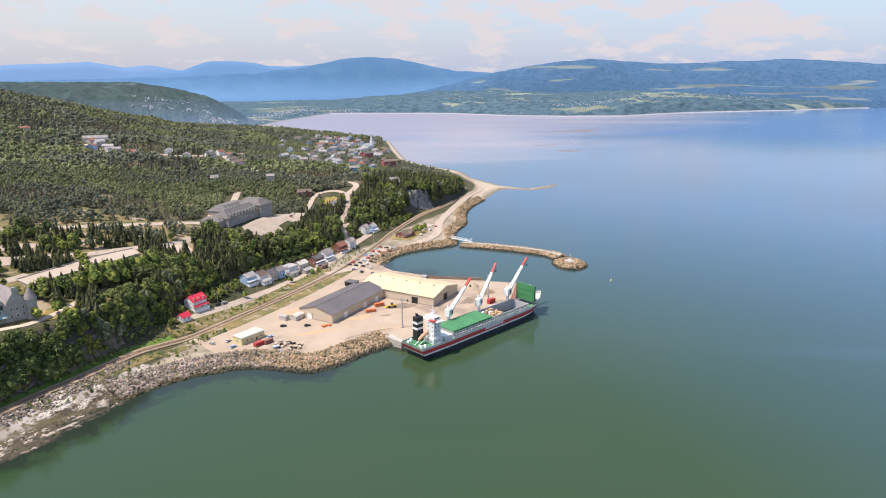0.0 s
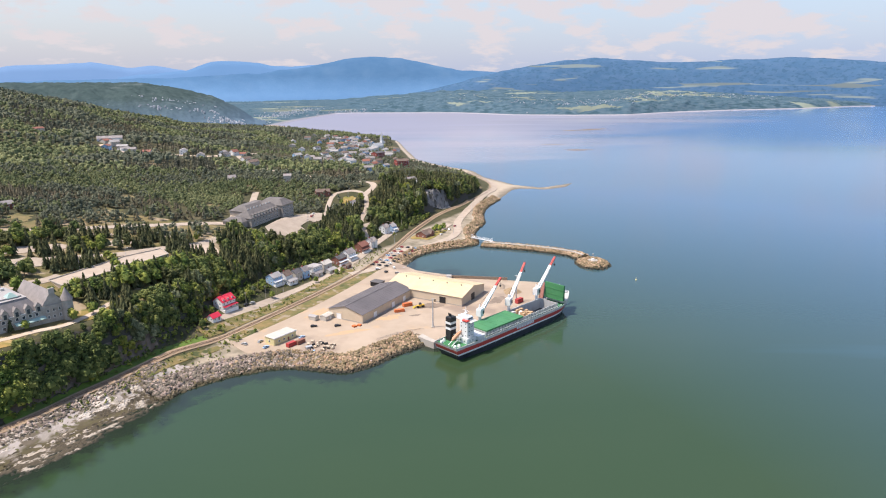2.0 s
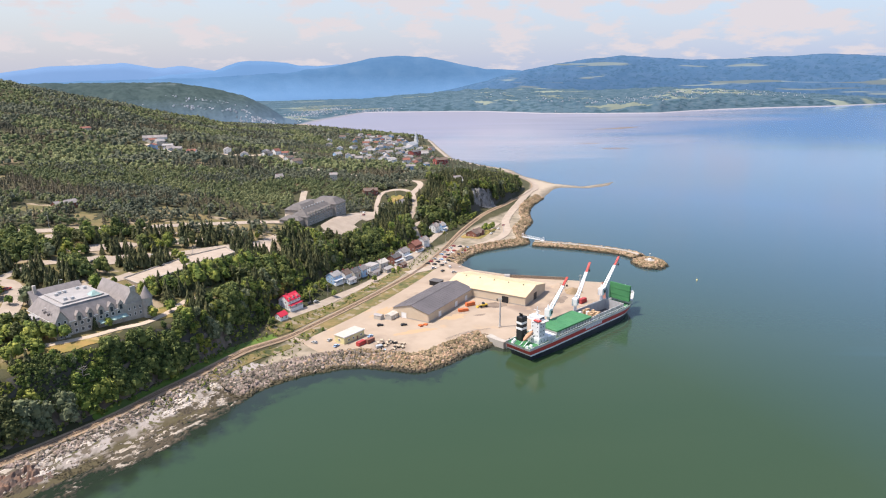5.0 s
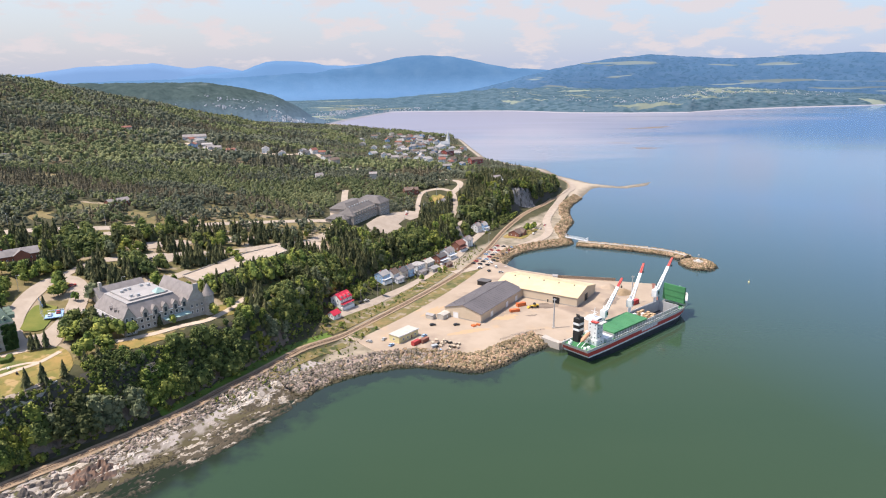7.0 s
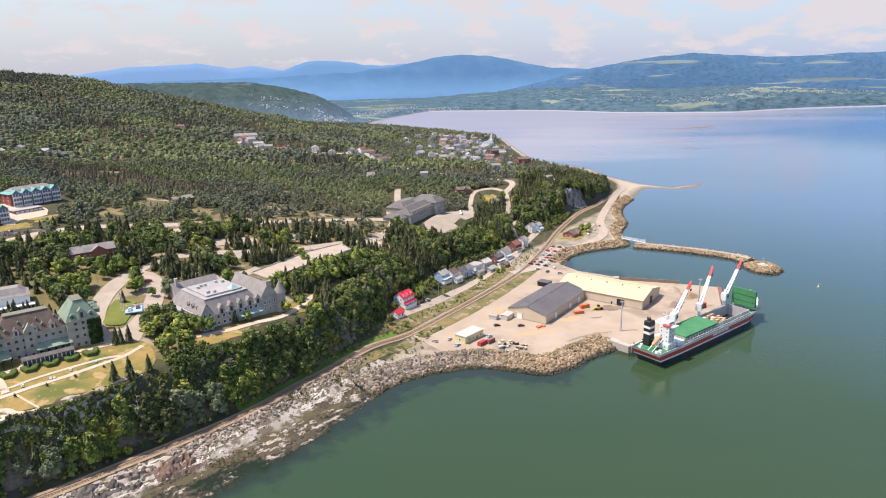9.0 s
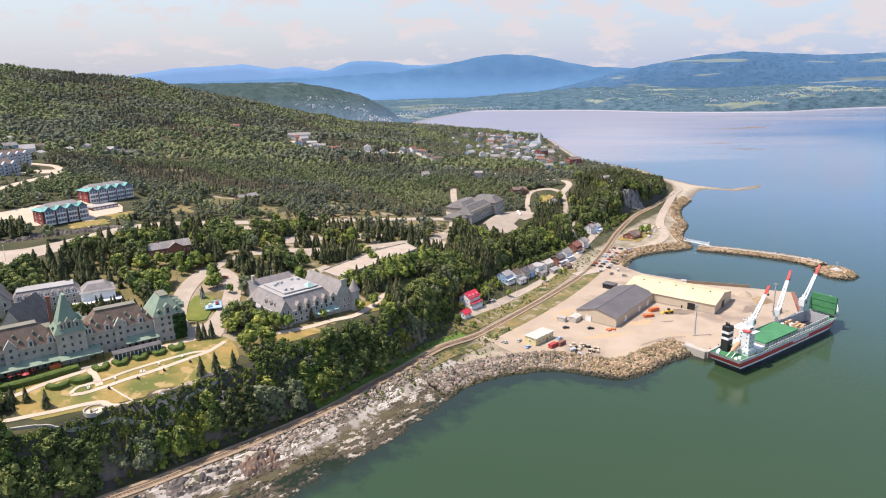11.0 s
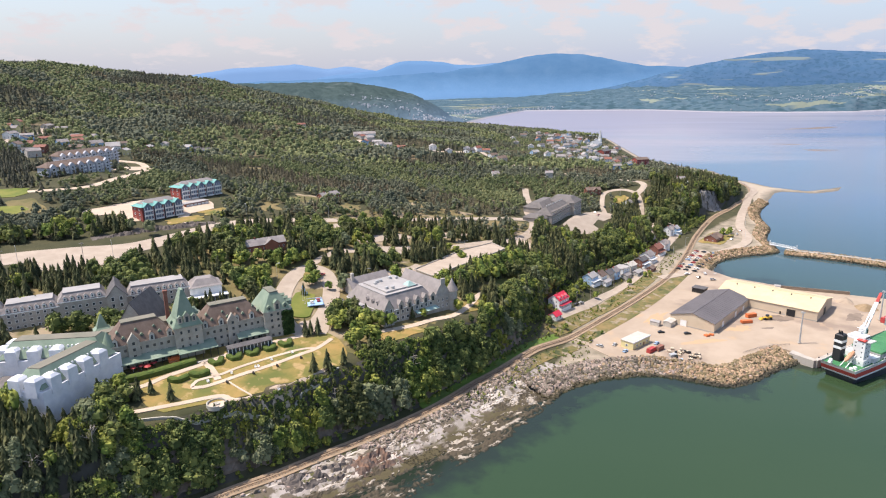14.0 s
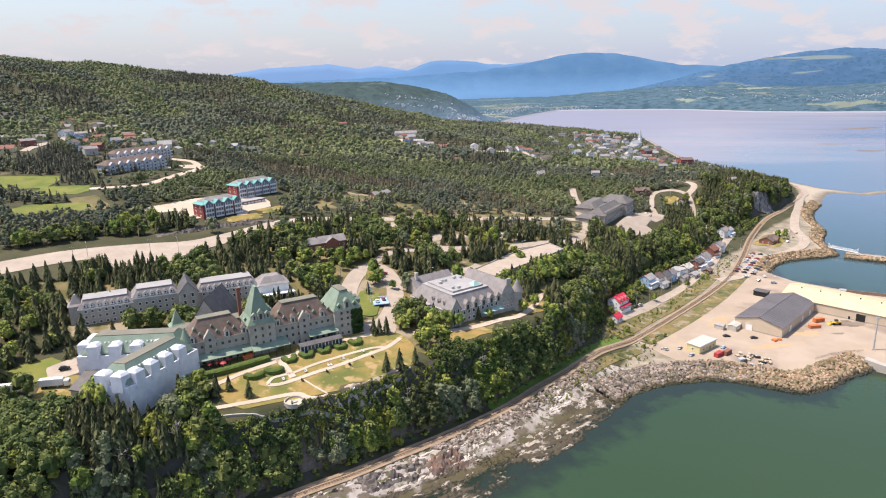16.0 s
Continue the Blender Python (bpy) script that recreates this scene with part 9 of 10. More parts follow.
for k in range(9):
    f = k / 8
    power_pole(-172 + 62 * f + 4 * math.sin(f * 3), 428 + 150 * f, 62)
for x, y in ((-90, 612), (-78, 650), (-66, 690), (-760, 556), (-790, 606), (-826, 664), (-720, 500), (-515, 232), (-470, 280), (-440, 306), (-560, 420), (-553, 470)):
    power_pole(x, y, 40)


# ---- marks and rails on the wharf ----
DARKYARD = surf("oily_wet_paving", (0.15, 0.115, 0.09), (0.24, 0.185, 0.14), 0.12, 0.8)
OCHREYARD = surf("ochre_dusty_paving", (0.46, 0.31, 0.17), (0.40, 0.29, 0.19), 0.2, 0.95)


def blot(x, y, rx, ry, turn, mat, label, z=4.262):
    """A thin spread of spilt stuff on the paving, with a ragged edge."""
    ca, sa = math.cos(radians(turn)), math.sin(radians(turn))
    ring = []
    for i in range(44):
        a = 2 * math.pi * i / 44
        k = 1 + 0.55 * noise.fractal(Vector((math.cos(a) * 1.6 + x, math.sin(a) * 1.6 + y, 2)), 0.8, 2.1, 4)
        u, v = rx * k * math.cos(a), ry * k * math.sin(a)
        ring.append((x + u * ca - v * sa, y + u * sa + v * ca))
    solid("pavement_stain", Shape().prism(ring, 4.2, z), mat, label, "stain", kind="structure")


blot(-28, 456, 13, 5, 20, DARKYARD, "dark wet stain on the paving before the shed")
blot(-58, 432, 8, 4.5, 30, OCHREYARD, "ochre dust on the paving")
blot(-84, 404, 12, 3, 25, OCHREYARD, "ochre dust along the paving", 4.266)
blot(-40, 436, 4, 1.6, 20, DARKYARD, "small dark spill on the paving", 4.27)
blot(20, 468, 9, 4, 60, DARKYARD, "dark spill beside the berth", 4.264)
blot(-110, 440, 14, 4, 62, OCHREYARD, "dusty track over the paving", 4.268)


def barrier(pts, label):
    th = thing("guard_rail", pose(0, 0, 0), label, "railing", "wharf railings")
    s = Shape()
    for (ax, ay), (bx, by) in zip(pts, pts[1:]):
        n = max(2, int(math.hypot(bx - ax, by - ay) / 2.5))
        for z in (4.8, 5.25):
            part("rail", Shape().beam((ax, ay, z), (bx, by, z), 0.1), DEADWOOD, th)
        for k in range(n + 1):
            x, y = ax + (bx - ax) * k / n, ay + (by - ay) * k / n
            part("post", Shape().beam((x, y, 4.1), (x, y, 5.35), 0.13), DEADWOOD, th)


barrier([(-63, 391), (-55, 398), (-44, 405.5), (-34, 409)], "rusty post-and-rail barrier along the wharf edge")
barrier([(-112, 372.5), (-98, 370.5), (-86, 368)], "grey post-and-rail barrier along the yard edge")


# ---- trees ----
def fir_arrays(rnd, layers, arms, r=0.2):
    """A fir of unit height: whorls of drooping sprays round a narrow core."""
    vs, fs = [], []
    n = 5
    vs.append((0, 0, 0.99))
    for i in range(n):
        a = 2 * np.pi * i / n
        vs.append((0.42 * r * np.cos(a), 0.42 * r * np.sin(a), 0.12))
    fs += [(0, 1 + i, 1 + (i + 1) % n) for i in range(n)]
    for k in range(layers):
        f = (k + rnd.uniform(-.2, .2)) / layers
        z = 0.10 + 0.84 * max(0, f)
        m = max(4, int(arms * (1 - 0.5 * f)))
        a0 = rnd.uniform(0, 6.28)
        for i in range(m):
            a = a0 + 2 * np.pi * i / m + rnd.uniform(-.3, .3)
            ln = r * (1 - max(0, f)) ** 0.8 * rnd.uniform(0.7, 1.25) + 0.02
            w = ln * rnd.uniform(0.34, 0.5)
            ca, sa = np.cos(a), np.sin(a)
            zz = z + rnd.uniform(-.02, .02)
            lift = 0.06 + 0.3 * ln
            c = len(vs)
            vs += [(0.2 * ln * ca - w * sa, 0.2 * ln * sa + w * ca, zz + lift), (0.2 * ln * ca + w * sa, 0.2 * ln * sa - w * ca, zz + lift), (ln * ca, ln * sa, zz - 0.22 * ln)]
            fs.append((c, c + 1, c + 2))
    return np.array(vs, float), np.array(fs, int)


def dome_arrays(rnd, n=4):
    """A lump of foliage, open below: a crown, a shoulder and a ragged hem."""
    a = np.linspace(0, 2 * np.pi, n, endpoint=False) + rnd.uniform(0, 6)
    q = lambda r, z: np.column_stack([np.cos(a) * r * rnd.uniform(0.8, 1.2, n), np.sin(a) * r * rnd.uniform(0.8, 1.2, n), z + rnd.uniform(-.15, .15, n)])
    v = np.concatenate([[(rnd.uniform(-.2, .2), rnd.uniform(-.2, .2), 1.0)], q(0.8, 0.55), q(1.0, -0.45)])
    f = []
    for i in range(n):
        j = (i + 1) % n
        f += [(0, 1 + i, 1 + j), (1 + i, n + 1 + i, n + 1 + j), (1 + i, n + 1 + j, 1 + j)]
    return v, np.array(f)


def leaf_arrays(rnd, lumps, sprays, wide=0.34, spray=0.06, low=0.26):
    """A broadleaved crown of unit height: a few uneven masses on limbs under a skin of small leafy sprays."""
    vs, fs, k = [], [], 0
    ctr, rad = [], []
    for c in range(lumps):
        f = (c + 0.5) / lumps
        z = low + 0.10 + (0.80 - low) * f
        a = c * 2.4 + rnd.uniform(-.5, .5)
        d = wide * (0.55 if lumps > 2 else 0.3) * np.sqrt(max(0.06, 1 - ((f - 0.36) / 0.66) ** 2)) * rnd.uniform(0.7, 1.15) * (lumps > 1)
        size = wide * rnd.uniform(0.52, 0.74) * (1.12 - 0.35 * f) if lumps > 2 else wide * rnd.uniform(0.8, 1.0)
        ctr.append((d * np.cos(a), d * np.sin(a), min(z, 0.97 - size * 0.8))); rad.append(size)
        pv, pf = dome_arrays(rnd)
        v = pv * size * 0.86 * np.array([1.0, 1.0, 0.9]) + np.array(ctr[-1])
        vs.append(v); fs.append(pf + k); k += len(v)
    for c in range(sprays):
        j = rnd.randint(0, lumps)
        u = rnd.normal(size=3); u /= np.linalg.norm(u)
        if u[2] < -0.35:
            u[2] *= -1
        at = np.array(ctr[j]) + u * rad[j] * np.array([1.0, 1.0, 0.9]) * rnd.uniform(0.86, 1.14)
        nrm = u + rnd.normal(size=3) * 0.45 + np.array([0, 0, 0.3])
        nrm /= np.linalg.norm(nrm)
        e1 = np.cross(nrm, rnd.normal(size=3)); e1 /= np.linalg.norm(e1)
        e2 = np.cross(nrm, e1)
        s1, s2 = spray * rnd.uniform(0.7, 1.5), spray * rnd.uniform(0.6, 1.2)
        vs.append(np.array([at - e1 * s1 - e2 * s2 * 0.6, at + e1 * s1 - e2 * s2 * rnd.uniform(0.2, 0.8), at + e2 * s2 + e1 * s1 * rnd.uniform(-.4, .4)]))
        fs.append(np.array([(0, 1, 2)]) + k); k += 3
    return np.concatenate(vs), np.concatenate(fs)


RT = np.random.RandomState(3)
FIR_NEAR = [fir_arrays(RT, 13, 9, r=0.25) for _ in range(8)]
PINE_NEAR = [leaf_arrays(RT, 9, 90, wide=0.24, spray=0.055, low=0.2) for _ in range(5)]
FIR_MID = [fir_arrays(RT, 5, 6, r=0.27) for _ in range(6)]
FIR_FAR = [fir_arrays(RT, 2, 5, r=0.32) for _ in range(5)]
LEAF_NEAR = [leaf_arrays(RT, 8, 165, wide=0.36, spray=0.052) for _ in range(9)]
LEAF_MID = [leaf_arrays(RT, 3, 22, wide=0.38, spray=0.085, low=0.2) for _ in range(8)]
LEAF_FAR = [leaf_arrays(RT, 1, 7, wide=0.42, spray=0.13, low=0.1) for _ in range(8)]


def stem_arrays(seg=5):
    a = np.linspace(0, 2 * np.pi, seg, endpoint=False)
    v = np.concatenate([np.column_stack([np.cos(a) * r, np.sin(a) * r, np.full(seg, z)]) for r, z in ((0.022, -0.08), (0.014, 0.35), (0.004, 0.8))])
    f = []
    for k in range(2):
        for i in range(seg):
            p, q = k * seg + i, k * seg + (i + 1) % seg
            f += [(p, q, q + seg), (p, q + seg, p + seg)]
    # two limbs
    for s, z in ((1, 0.34), (-1, 0.45)):
        b = len(v)
        v = np.concatenate([v, np.array([(0.008, 0, z), (-0.008, 0, z), (0, 0.008, z + 0.02), (0.2 * s, 0.1 * s, z + 0.22)])])
        f += [(b, b + 1, b + 3), (b + 1, b + 2, b + 3), (b + 2, b, b + 3)]
    return v, np.array(f)


STEM = [stem_arrays()]


def open_ground(x, y):
    """True where trees may stand: off roads, lawns, buildings and shore."""
    ok = np.ones(len(x), bool)
    for line, half in CLEAR:
        lx, ly = [q[0] for q in line], [q[1] for q in line]
        near = (x > min(lx) - half) & (x < max(lx) + half) & (y > min(ly) - half) & (y < max(ly) + half) & ok
        if near.any():
            ids = np.where(near)[0]
            best = np.full(len(ids), 1e9)
            for (ax, ay), (bx, by) in zip(line, line[1:]):
                ux, uy = bx - ax, by - ay
                k = np.clip(((x[ids] - ax) * ux + (y[ids] - ay) * uy) / (ux * ux + uy * uy + 1e-9), 0, 1)
                best = np.minimum(best, np.hypot(x[ids] - ax - k * ux, y[ids] - ay - k * uy))
            ok[ids] &= best > half
    for sx, sy, rx, ry, tn in SPOTS:
        ca, sa = math.cos(radians(tn)), math.sin(radians(tn))
        u, v = (x - sx) * ca + (y - sy) * sa, -(x - sx) * sa + (y - sy) * ca
        ok &= (np.abs(u) > rx) | (np.abs(v) > ry)
    return ok


# ground kept open round the large buildings
for q in ((-322, 250, 42, 14, 47), (-326, 256, 38, 9, 47), (-352, 205, 12, 27, 0), (-376, 226, 32, 12, 17), (-379, 198, 17, 15, 30), (-383, 265, 57, 10, 42), (-345, 330, 12, 9, 55), (-253, 336, 32, 26, 53.5),
          (-172, 600, 42, 26, 73), (-447, 393, 20, 10, 66), (-452, 452, 22, 10, 68), (-600, 470, 34, 11, 78), (-628, 528, 34, 11, 76), (-446, 196, 12, 8, 55), (-300, 237, 46, 21, 47), (-232, 320, 34, 11, 53.5), (-222, 350, 9, 9, 0), (-255, 263, 6, 4, 47)):
    SPOTS.append(q)


def forest(name, seed, count, box_, keep, kinds, hgt, thin=0.6, stems=False, label="", hang=False):
    """Woods as one mesh for each kind of foliage. A kind: shapes, foliage, words, share, size of its stands, height."""
    rnd = np.random.RandomState(seed)
    x = rnd.uniform(box_[0], box_[1], count)
    y = rnd.uniform(box_[2], box_[3], count)
    d, s = along(x, y, FOOT), along(x, y, SHORE)
    ok = keep(x, y, d, s) & (rnd.rand(count) < thin)
    x, y, d = x[ok], y[ok], d[ok]
    free = open_ground(x, y)
    ok = free | (hang & (d > 0.8) & (d < 8.6))
    grow = np.where(free, 1.0, np.interp(d, (2, 5, 8.6), (1.1, 1.0, 0.6)))
    x, y, d, grow = x[ok], y[ok], d[ok], grow[ok]
    if name == "cliff_wood":   # kept low before the hotel's terraces
        grow = np.where((y > 190) & (y < 300) & (d > 4.5), grow * 0.5, grow)
    if name == "wood":         # garden trees among the houses of the town
        in_town = (x > -360) & (y > 985) & (y < 1720)
        keep_ = ~in_town | (rnd.rand(len(x)) < 0.9)
        grow = np.where(in_town, grow * 0.62, grow)
        x, y, d, grow = x[keep_], y[keep_], d[keep_], grow[keep_]
    z = gz(x, y)
    score = []
    for k, (pr, mat, words_, share, stand, tall_) in enumerate(kinds):
        v = np.array([noise.noise(Vector((a * stand, b * stand * 1.3, 17.0 * k + 3))) for a, b in zip(x, y)])
        score.append(share + 2.4 * v - 0.20 * np.log(-np.log(rnd.uniform(1e-6, 1 - 1e-6, len(x)))))
        if mat is WOODBROWN:   # the open scrub on the poor ground above the park
            score[-1] += 1.7 * np.exp(-((x + 400) / 200) ** 2 - ((y - 590) / 85) ** 2)
        if mat is WOODLEAF:    # the young growth behind it
            score[-1] += 1.2 * np.exp(-((x + 540) / 230) ** 2 - ((y - 720) / 75) ** 2)
    kind = np.argmax(score, 0)
    for j, (pr, mat, words_, share, stand, tall_) in enumerate(kinds):
        sel = kind == j
        if not sel.any():
            continue
        hh = rnd.uniform(hgt[0], hgt[1], sel.sum()) * tall_ * grow[sel]
        pos = np.column_stack([x[sel], y[sel], z[sel] - 0.3])
        v, f = scatter(pr, pos, hh, rnd, upright=True, tall=rnd.uniform(0.85, 1.2, len(hh)))
        me = big_mesh(name, v, f, mat)
        me.shade_flat()
        tagged(new(name, me), words_ + " " + label, "woods", kind="stuff")
        if stems:
            v, f = scatter(STEM, pos, hh, rnd, upright=True)
            tagged(new("tree_stems", big_mesh("tree_stems", v, f, BARK)), "bare trunks and limbs of the woods", "woods", kind="stuff")


def mixed(fir, pine, leaf, a=0.0, b=0.0, c=0.0, e=0.0):
    """The trees of the near woods; a, b, c, e: more conifers, more yellow, more grey, more light green."""
    return [(fir, FIR, "dark conifers", 0.08 + a, 0.02, 1.08), (pine, RUSTFIR, "browning pines", -0.8 + a, 0.03, 1.0), (leaf, LEAF, "broadleaved trees", 0.1 + e, 0.02, 0.86),
            (leaf, DEEPLEAF, "deep green broadleaved trees", 0.4, 0.025, 0.95), (leaf, OLIVE, "yellowing broadleaved trees", -0.6 + b, 0.05, 0.72), (leaf, GREYLEAF, "grey-green broadleaved trees", -0.5 + c, 0.04, 0.85)]


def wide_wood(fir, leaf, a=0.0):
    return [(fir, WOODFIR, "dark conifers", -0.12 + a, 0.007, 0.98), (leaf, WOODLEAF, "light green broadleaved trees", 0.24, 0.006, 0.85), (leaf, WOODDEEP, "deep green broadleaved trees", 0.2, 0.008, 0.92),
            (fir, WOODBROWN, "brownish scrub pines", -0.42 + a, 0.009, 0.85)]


NEAR = (FIR_NEAR, PINE_NEAR, LEAF_NEAR)
# the cliff's hanging wood, close below the camera's line
forest("cliff_wood", 41, 30000, (-470, -70, 40, 740), lambda x, y, d, s: (d > 4) & (d < 20) & (y < 420), mixed(*NEAR, a=0.05, b=0.1, c=0.1), (6.5, 13), 0.62, True, "on the brink of the cliff", True)
forest("cliff_wood", 40, 9000, (-470, -330, 60, 206), lambda x, y, d, s: (d > 15) & (d < 40), mixed(*NEAR, b=0.2, c=0.1), (7, 13), 0.7, False, "below the hotel")
forest("cliff_wood", 42, 25000, (-330, 60, 395, 960), lambda x, y, d, s: (d > 1) & (d < 54) & (y > 400), mixed(*NEAR, a=0.75, e=-0.25), (8, 14), 0.68, False, "on the slope behind the village")
forest("cliff_wood", 47, 46000, (-470, -150, 30, 480), lambda x, y, d, s: (d > 1.0) & (d < 8.5), mixed(*NEAR, a=-0.2, b=0.15, c=0.1), (5.0, 11), 0.62, False, "clinging to the cliff face", True)
forest("cliff_wood", 48, 11000, (-240, 0, 395, 760), lambda x, y, d, s: (d > -12) & (d < 5) & (y > 400), mixed(*NEAR), (2.5, 7), 0.6, False, "at the foot of the slope behind the village")
forest("cliff_wood", 50, 30000, (-470, -170, 30, 350), lambda x, y, d, s: (d > -1.2) & (d < 2.6) & (np.sin(x * 0.075 + y * 0.05) + 0.6 * np.sin(y * 0.13) < 1.0), mixed(*NEAR, a=-0.35, c=0.2), (8, 14), 0.62, False, "rooted at the foot of the cliff", True)
SCRUB = [(LEAF_MID, LEAF, "bright green scrub", 0.2, 0.04, 1.0), (LEAF_MID, DEEPLEAF, "deep green scrub", 0.1, 0.04, 1.0), (LEAF_MID, OLIVE, "yellowing scrub", 0.0, 0.04, 0.8)]
forest("bushes", 49, 30000, (-470, -170, 30, 420), lambda x, y, d, s: (d > -2.5) & (d < 3), SCRUB, (2.0, 5.5), 0.55, False, "along the foot of the cliff", True)
forest("bushes", 51, 40000, (-400, -215, 180, 330), lambda x, y, d, s: (d > 3.0) & (d < 15), SCRUB, (2.2, 4.6), 0.7, False, "on the brink below the terrace", True)
# the park and gardens on the plateau
forest("park_wood", 43, 16000, (-520, -180, 130, 600), lambda x, y, d, s: (d > 18) & (d < 240) & (np.hypot(x + 90, y) < 520), mixed(*NEAR, a=0.6), (6, 13), 0.48, True, "in the hotel park")
# the wide woods
mid = lambda x, y, d, s: (d > 20) & (np.hypot(x + 90, y) >= 515) & (np.hypot(x + 90, y) < 860)
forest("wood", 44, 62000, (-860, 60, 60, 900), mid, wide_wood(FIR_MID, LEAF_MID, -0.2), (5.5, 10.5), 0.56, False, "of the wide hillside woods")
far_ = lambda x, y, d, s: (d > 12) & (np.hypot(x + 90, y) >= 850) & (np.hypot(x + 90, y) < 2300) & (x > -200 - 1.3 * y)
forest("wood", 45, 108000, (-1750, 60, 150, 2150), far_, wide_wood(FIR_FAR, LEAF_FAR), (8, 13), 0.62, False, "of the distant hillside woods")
# bushes along railway, street and verges
bush = lambda x, y, d, s: (d > -40) & (d < 2) & (s > 14) & (y > 300)
forest("bushes", 46, 8000, (-240, -60, 300, 620), bush, SCRUB, (0.8, 2.8), 0.6, False, "by the railway")


# trees that stand by themselves
def tree_protos():
    made = {}
    for name, pr, mat, lab, cat in (("fir_tree", FIR_NEAR, FIR, "dark green fir tree standing by itself", "tree"), ("broadleaf_tree", LEAF_NEAR, LEAF, "full green broadleaved tree standing by itself", "tree")):
        made[name] = []
        for k in range(3):
            th = thing(name, pose(0, 0, -80 - k), lab, cat, name.replace("_", " ") + "s")
            v, f = pr[k]
            ob = new("crown", big_mesh("crown", v, f, mat)); ob.parent = th
            v, f = STEM[0]
            ob = new("trunk", big_mesh("trunk", v, f, BARK)); ob.parent = th
            made[name].append([th, True])
    return made


SINGLE = tree_protos()


def plant(name, x, y, h):
    slot = SINGLE[name][rnd.randrange(3)]
    m = pose(x, y, g1(x, y) - 0.1, 0, 0, rnd.uniform(0, 360)) @ Matrix.Diagonal((h, h, h, 1))
    if slot[1]:
        slot[1] = False
        slot[0].matrix_world = m
        return
    c = copy_thing(slot[0], pose(0, 0, 0))
    c.matrix_basis = m


FIRS = [(-229, 396, 17), (-224, 405, 18), (-219, 415, 17), (-215, 424, 18), (-211, 433, 17), (-208, 441, 17), (-207, 449, 18), (-211, 456, 16), (-217, 462, 16), (-209, 452, 13), (-213, 463, 13), (-219, 468, 12), (-229, 381, 13), (-219, 402, 14), (-209, 423, 13), (-205, 435, 12), (-236, 378, 10), (-231, 388, 11), (-226, 399, 9), (-219, 412, 11), (-213, 425, 10), (-240, 370, 8), (-208, 438, 9), (-359, 192, 12), (-357, 190, 11), (-355, 189, 12), (-361, 190, 10), (-343, 201, 12), (-340, 205, 10), (-336, 203, 9), (-331, 207, 8), (-333, 211, 9), (-328, 213, 8), (-350, 178, 12), (-346, 180, 11), (-353, 176, 11), (-343, 183, 10), (-356, 174, 12), (-287, 281, 9), (-284, 283, 10), (-289, 279, 8), (-291, 283, 8),
        (-272, 251, 10), (-267, 255, 11), (-262, 262, 9), (-258, 272, 9), (-254, 276, 10), (-308, 318, 8), (-318, 212, 9), (-312, 342, 10), (-268, 300, 8), (-245, 318, 8),
        (-372, 196, 11), (-416, 218, 12), (-426, 222, 12), (-336, 350, 11), (-300, 360, 10), (-290, 365, 9), (-240, 365, 11), (-236, 372, 12), (-232, 380, 11), (-228, 366, 10), (-262, 352, 9), (-225, 358, 9)]
BROAD = [(-226, 401, 15), (-221, 411, 16), (-217, 420, 15), (-212, 429, 16), (-209, 437, 15), (-206, 445, 16), (-128, 715, 6), (-120, 724, 6), (-135, 722, 7), (-124, 706, 6), (-138, 700, 6), (-205, 448, 12), (-204, 459, 11), (-211, 457, 12), (-314, 341, 11), (-232, 377, 12), (-226, 386, 11), (-221, 397, 13), (-216, 407, 12), (-212, 417, 11), (-207, 429, 12), (-203, 440, 11), (-236, 366, 10), (-275, 296, 10), (-270, 300, 11), (-264, 296, 12), (-258, 300, 11), (-252, 303, 9), (-268, 292, 7), (-233, 383, 9), (-228, 394, 8), (-222, 405, 10), (-216, 419, 9), (-210, 432, 8), (-243, 366, 8), (-250, 364, 7), (-364, 181, 15), (-366, 182, 14), (-369, 186, 13), (-362, 186, 11), (-404, 258, 8), (-396, 262, 8), (-386, 290, 9), (-380, 296, 9), (-278, 300, 7), (-272, 303, 9), (-266, 306, 8), (-262, 302, 7), (-240, 322, 6), (-350, 345, 9), (-355, 338, 10),
         (-330, 352, 11), (-345, 318, 8), (-298, 330, 6), (-279, 335, 7), (-283, 345, 7), (-225, 340, 8), (-220, 352, 8), (-233, 395, 9), (-240, 420, 9), (-215, 425, 9), (-24, 690, 9), (-28, 698, 8), (-20, 704, 8), (-31, 688, 7), (-140, 540, 6), (-150, 470, 6), (-165, 462, 6),
         (-112, 536, 5), (-108, 542, 5), (-125, 512, 6), (-168, 404, 5), (-145, 405, 3), (-152, 392, 3.5), (-158, 384, 3)]
for x, y, h in FIRS:
    plant("fir_tree", x, y, h)
for x, y, h in BROAD:
    plant("broadleaf_tree", x, y, h)


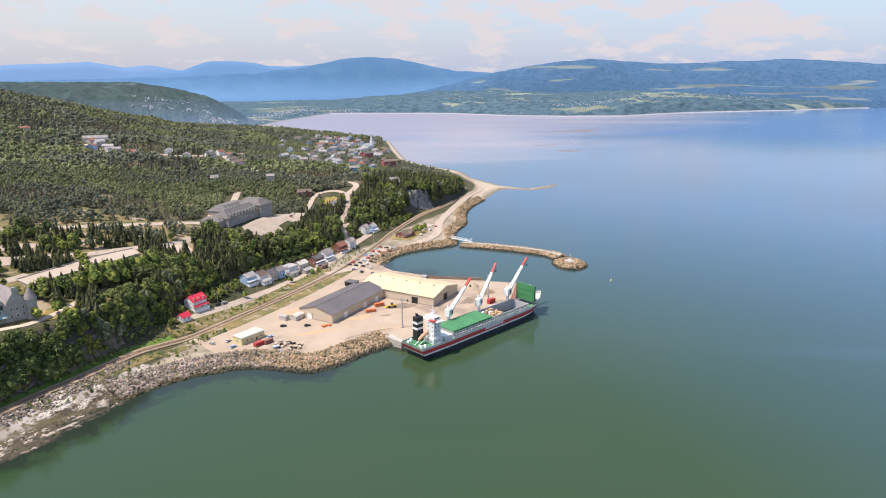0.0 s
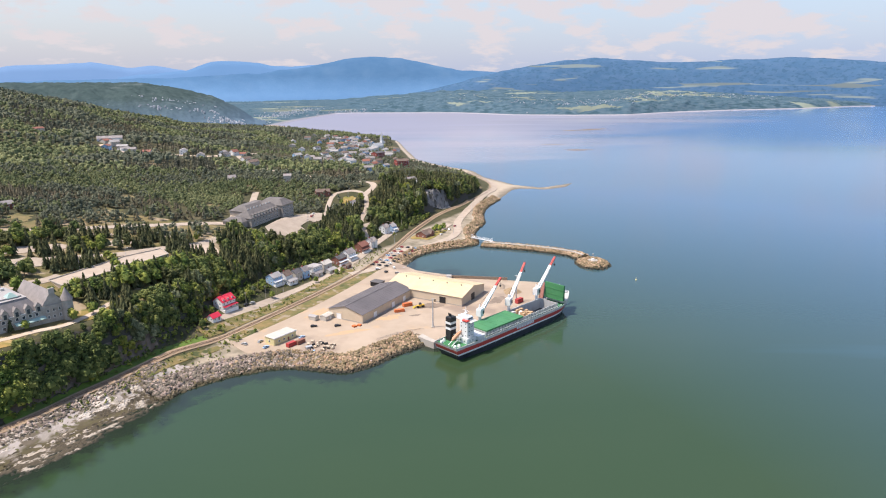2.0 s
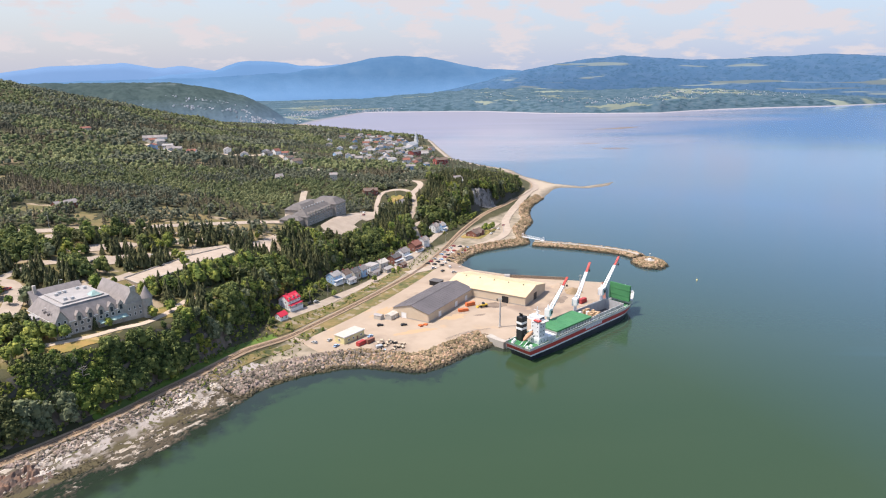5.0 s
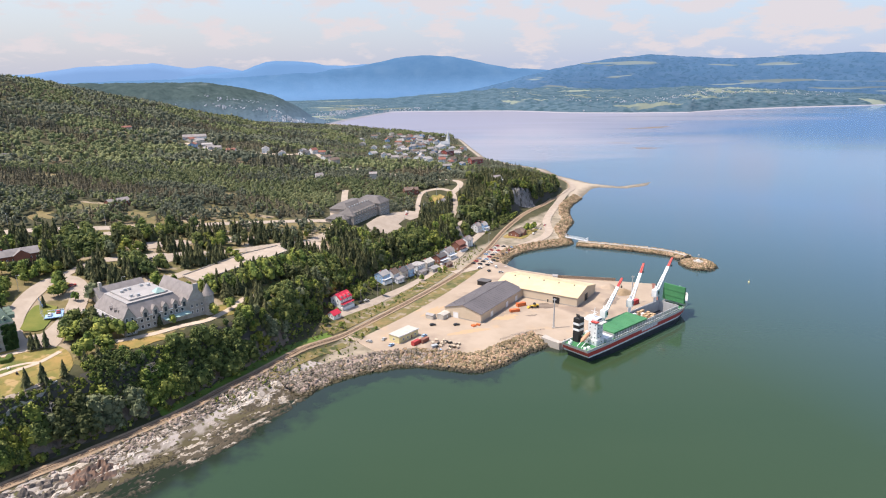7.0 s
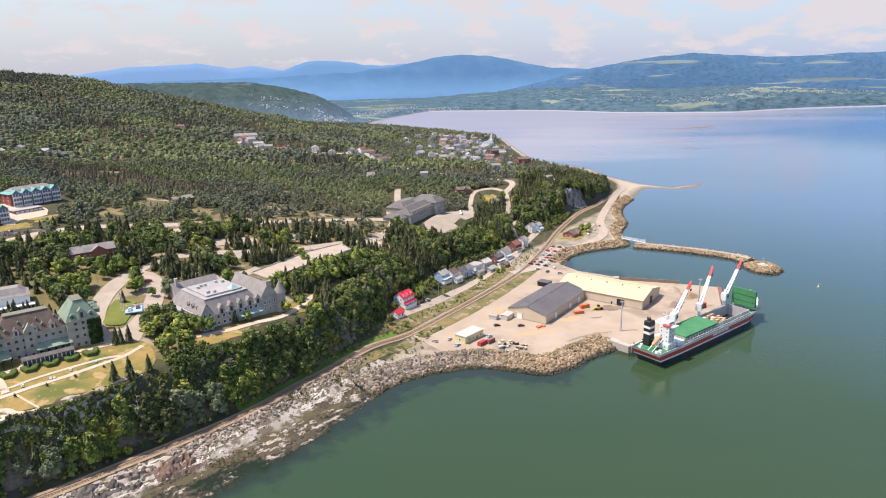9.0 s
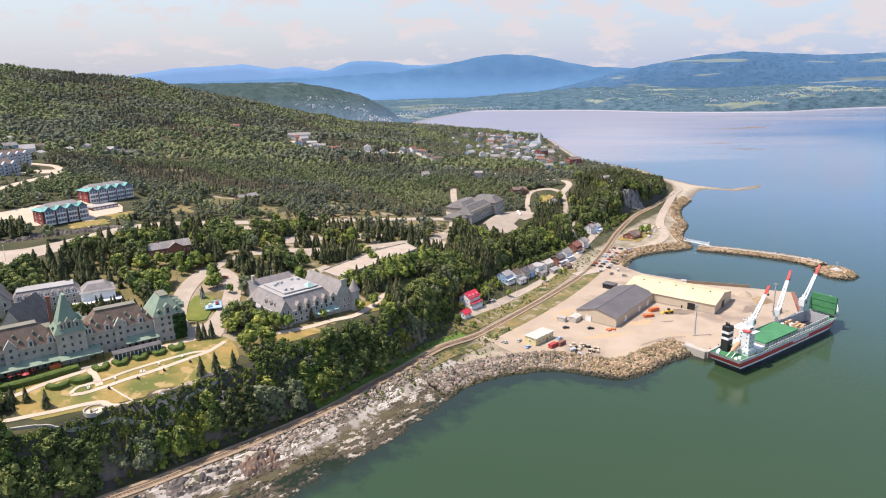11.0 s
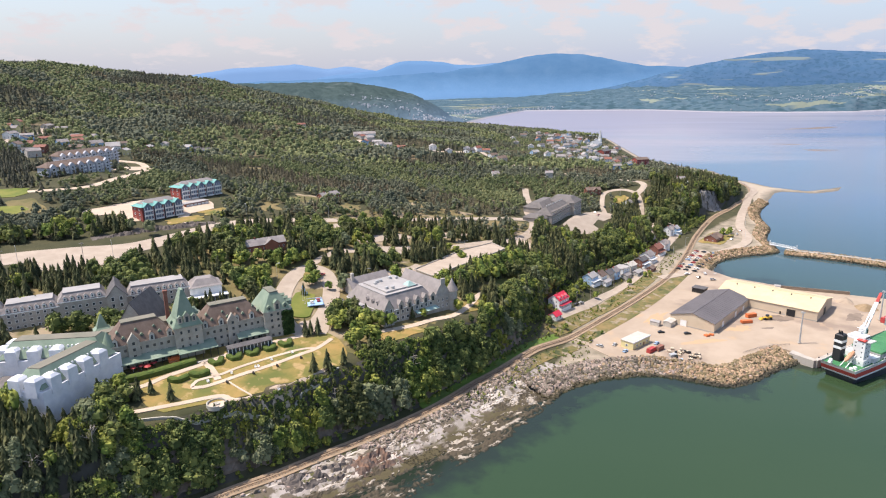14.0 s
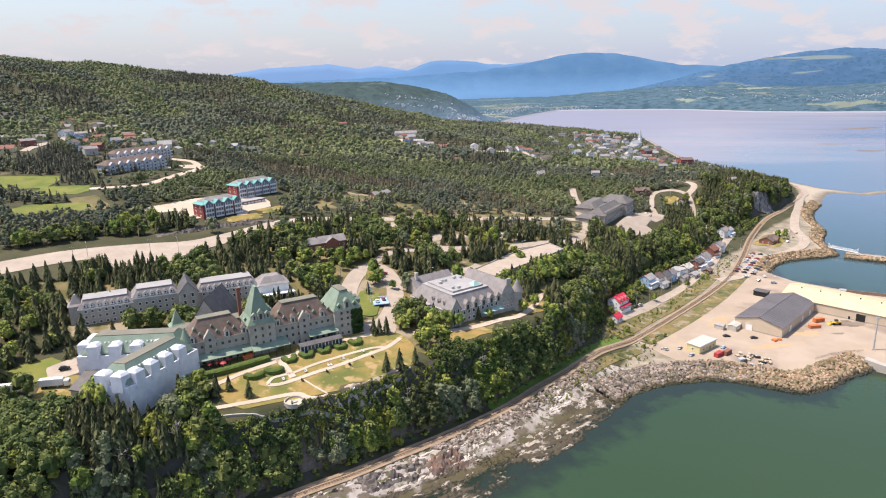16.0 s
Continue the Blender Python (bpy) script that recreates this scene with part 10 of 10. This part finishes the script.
def dead_tree(x, y, h, seed):
    """A bleached standing tree: tapered stem and bare forked limbs."""
    rr = random.Random(seed)
    th = thing("dead_tree", pose(x, y, g1(x, y) - 0.2, 0, 0, rr.uniform(0, 360)), "bleached dead tree standing bare in the cliff wood", "tree", "dead trees")
    part("trunk", Shape().tube((0, 0, 0), (0.2, 0.1, h * 0.55), 0.28, 0.17, 7).tube((0.2, 0.1, h * 0.55), (0.1, 0.4, h), 0.17, 0.04, 6), DEADWOOD, th)
    for k in range(11):
        z = h * rr.uniform(0.35, 0.9)
        a = rr.uniform(0, 6.28)
        l = (1.15 - z / h) * h * 0.5
        e = Vector((math.cos(a) * l, math.sin(a) * l, z + l * rr.uniform(0.3, 0.8)))
        lim = part("limb", Shape().tube((0.15, 0.1, z), e, 0.11, 0.04, 5), DEADWOOD, th)
        for q in (0.45, 0.7):
            b = Vector((0.15, 0.1, z)).lerp(e, q)
            part("twig", Shape().tube(b, b + Vector((rr.uniform(-1, 1), rr.uniform(-1, 1), rr.uniform(0.2, 1))) * l * 0.35, 0.06, 0.02, 4), DEADWOOD, lim)


for k, (x, y, h) in enumerate(((-327, 178, 13), (-296, 202, 12), (-236, 287, 12), (-339, 163, 12), (-262, 250, 11))):
    dead_tree(x, y, h, k)


# clipped hedges along the terrace
def hedge(pts, w, h, label):
    line = smooth_line(pts, 1.2)
    rings = []
    rr = random.Random(len(line))
    for i, q in enumerate(line):
        t = (line[min(i + 1, len(line) - 1)] - line[max(i - 1, 0)]).normalized()
        n = Vector((-t.y, t.x))
        z = g1(q.x, q.y)
        j = lambda: rr.uniform(-0.12, 0.12)
        rings.append([(q.x + n.x * o + j(), q.y + n.y * o + j(), z + zz + j()) for o, zz in ((-w / 2, -0.3), (-w / 2, h * 0.8), (-w * 0.3, h), (w * 0.3, h), (w / 2, h * 0.8), (w / 2, -0.3))])
    solid("hedge", Shape().loft(rings), HEDGE, label, "hedge", "terrace hedges")


hedge([(-349, 214), (-340, 221), (-331, 232), (-325, 240)], 4.0, 2.4, "broad clipped green hedge below the terrace")
for k in range(5):
    t0 = Vector((-316.5 + k * 5.4, 243.5 + k * 6.4))
    a, b = Vector((0.65, 0.76)), Vector((0.76, -0.65))
    hedge([t0 - a * 2.4 - b * 1.0, t0 - a * 1.6 + b * 2.4, t0 + a * 0.6 + b * 2.8, t0 + a * 2.4 - b * 0.6], 2.6, 2.0, "scalloped clipped hedge along the terrace walk")
for k in range(2):
    t0 = Vector((-327 + k * 6, 224 + k * 6.5))
    hedge([t0, t0 + Vector((4, 0)), t0 + Vector((6, 4))], 3, 2.2, "rounded clipped hedge in the parterre")
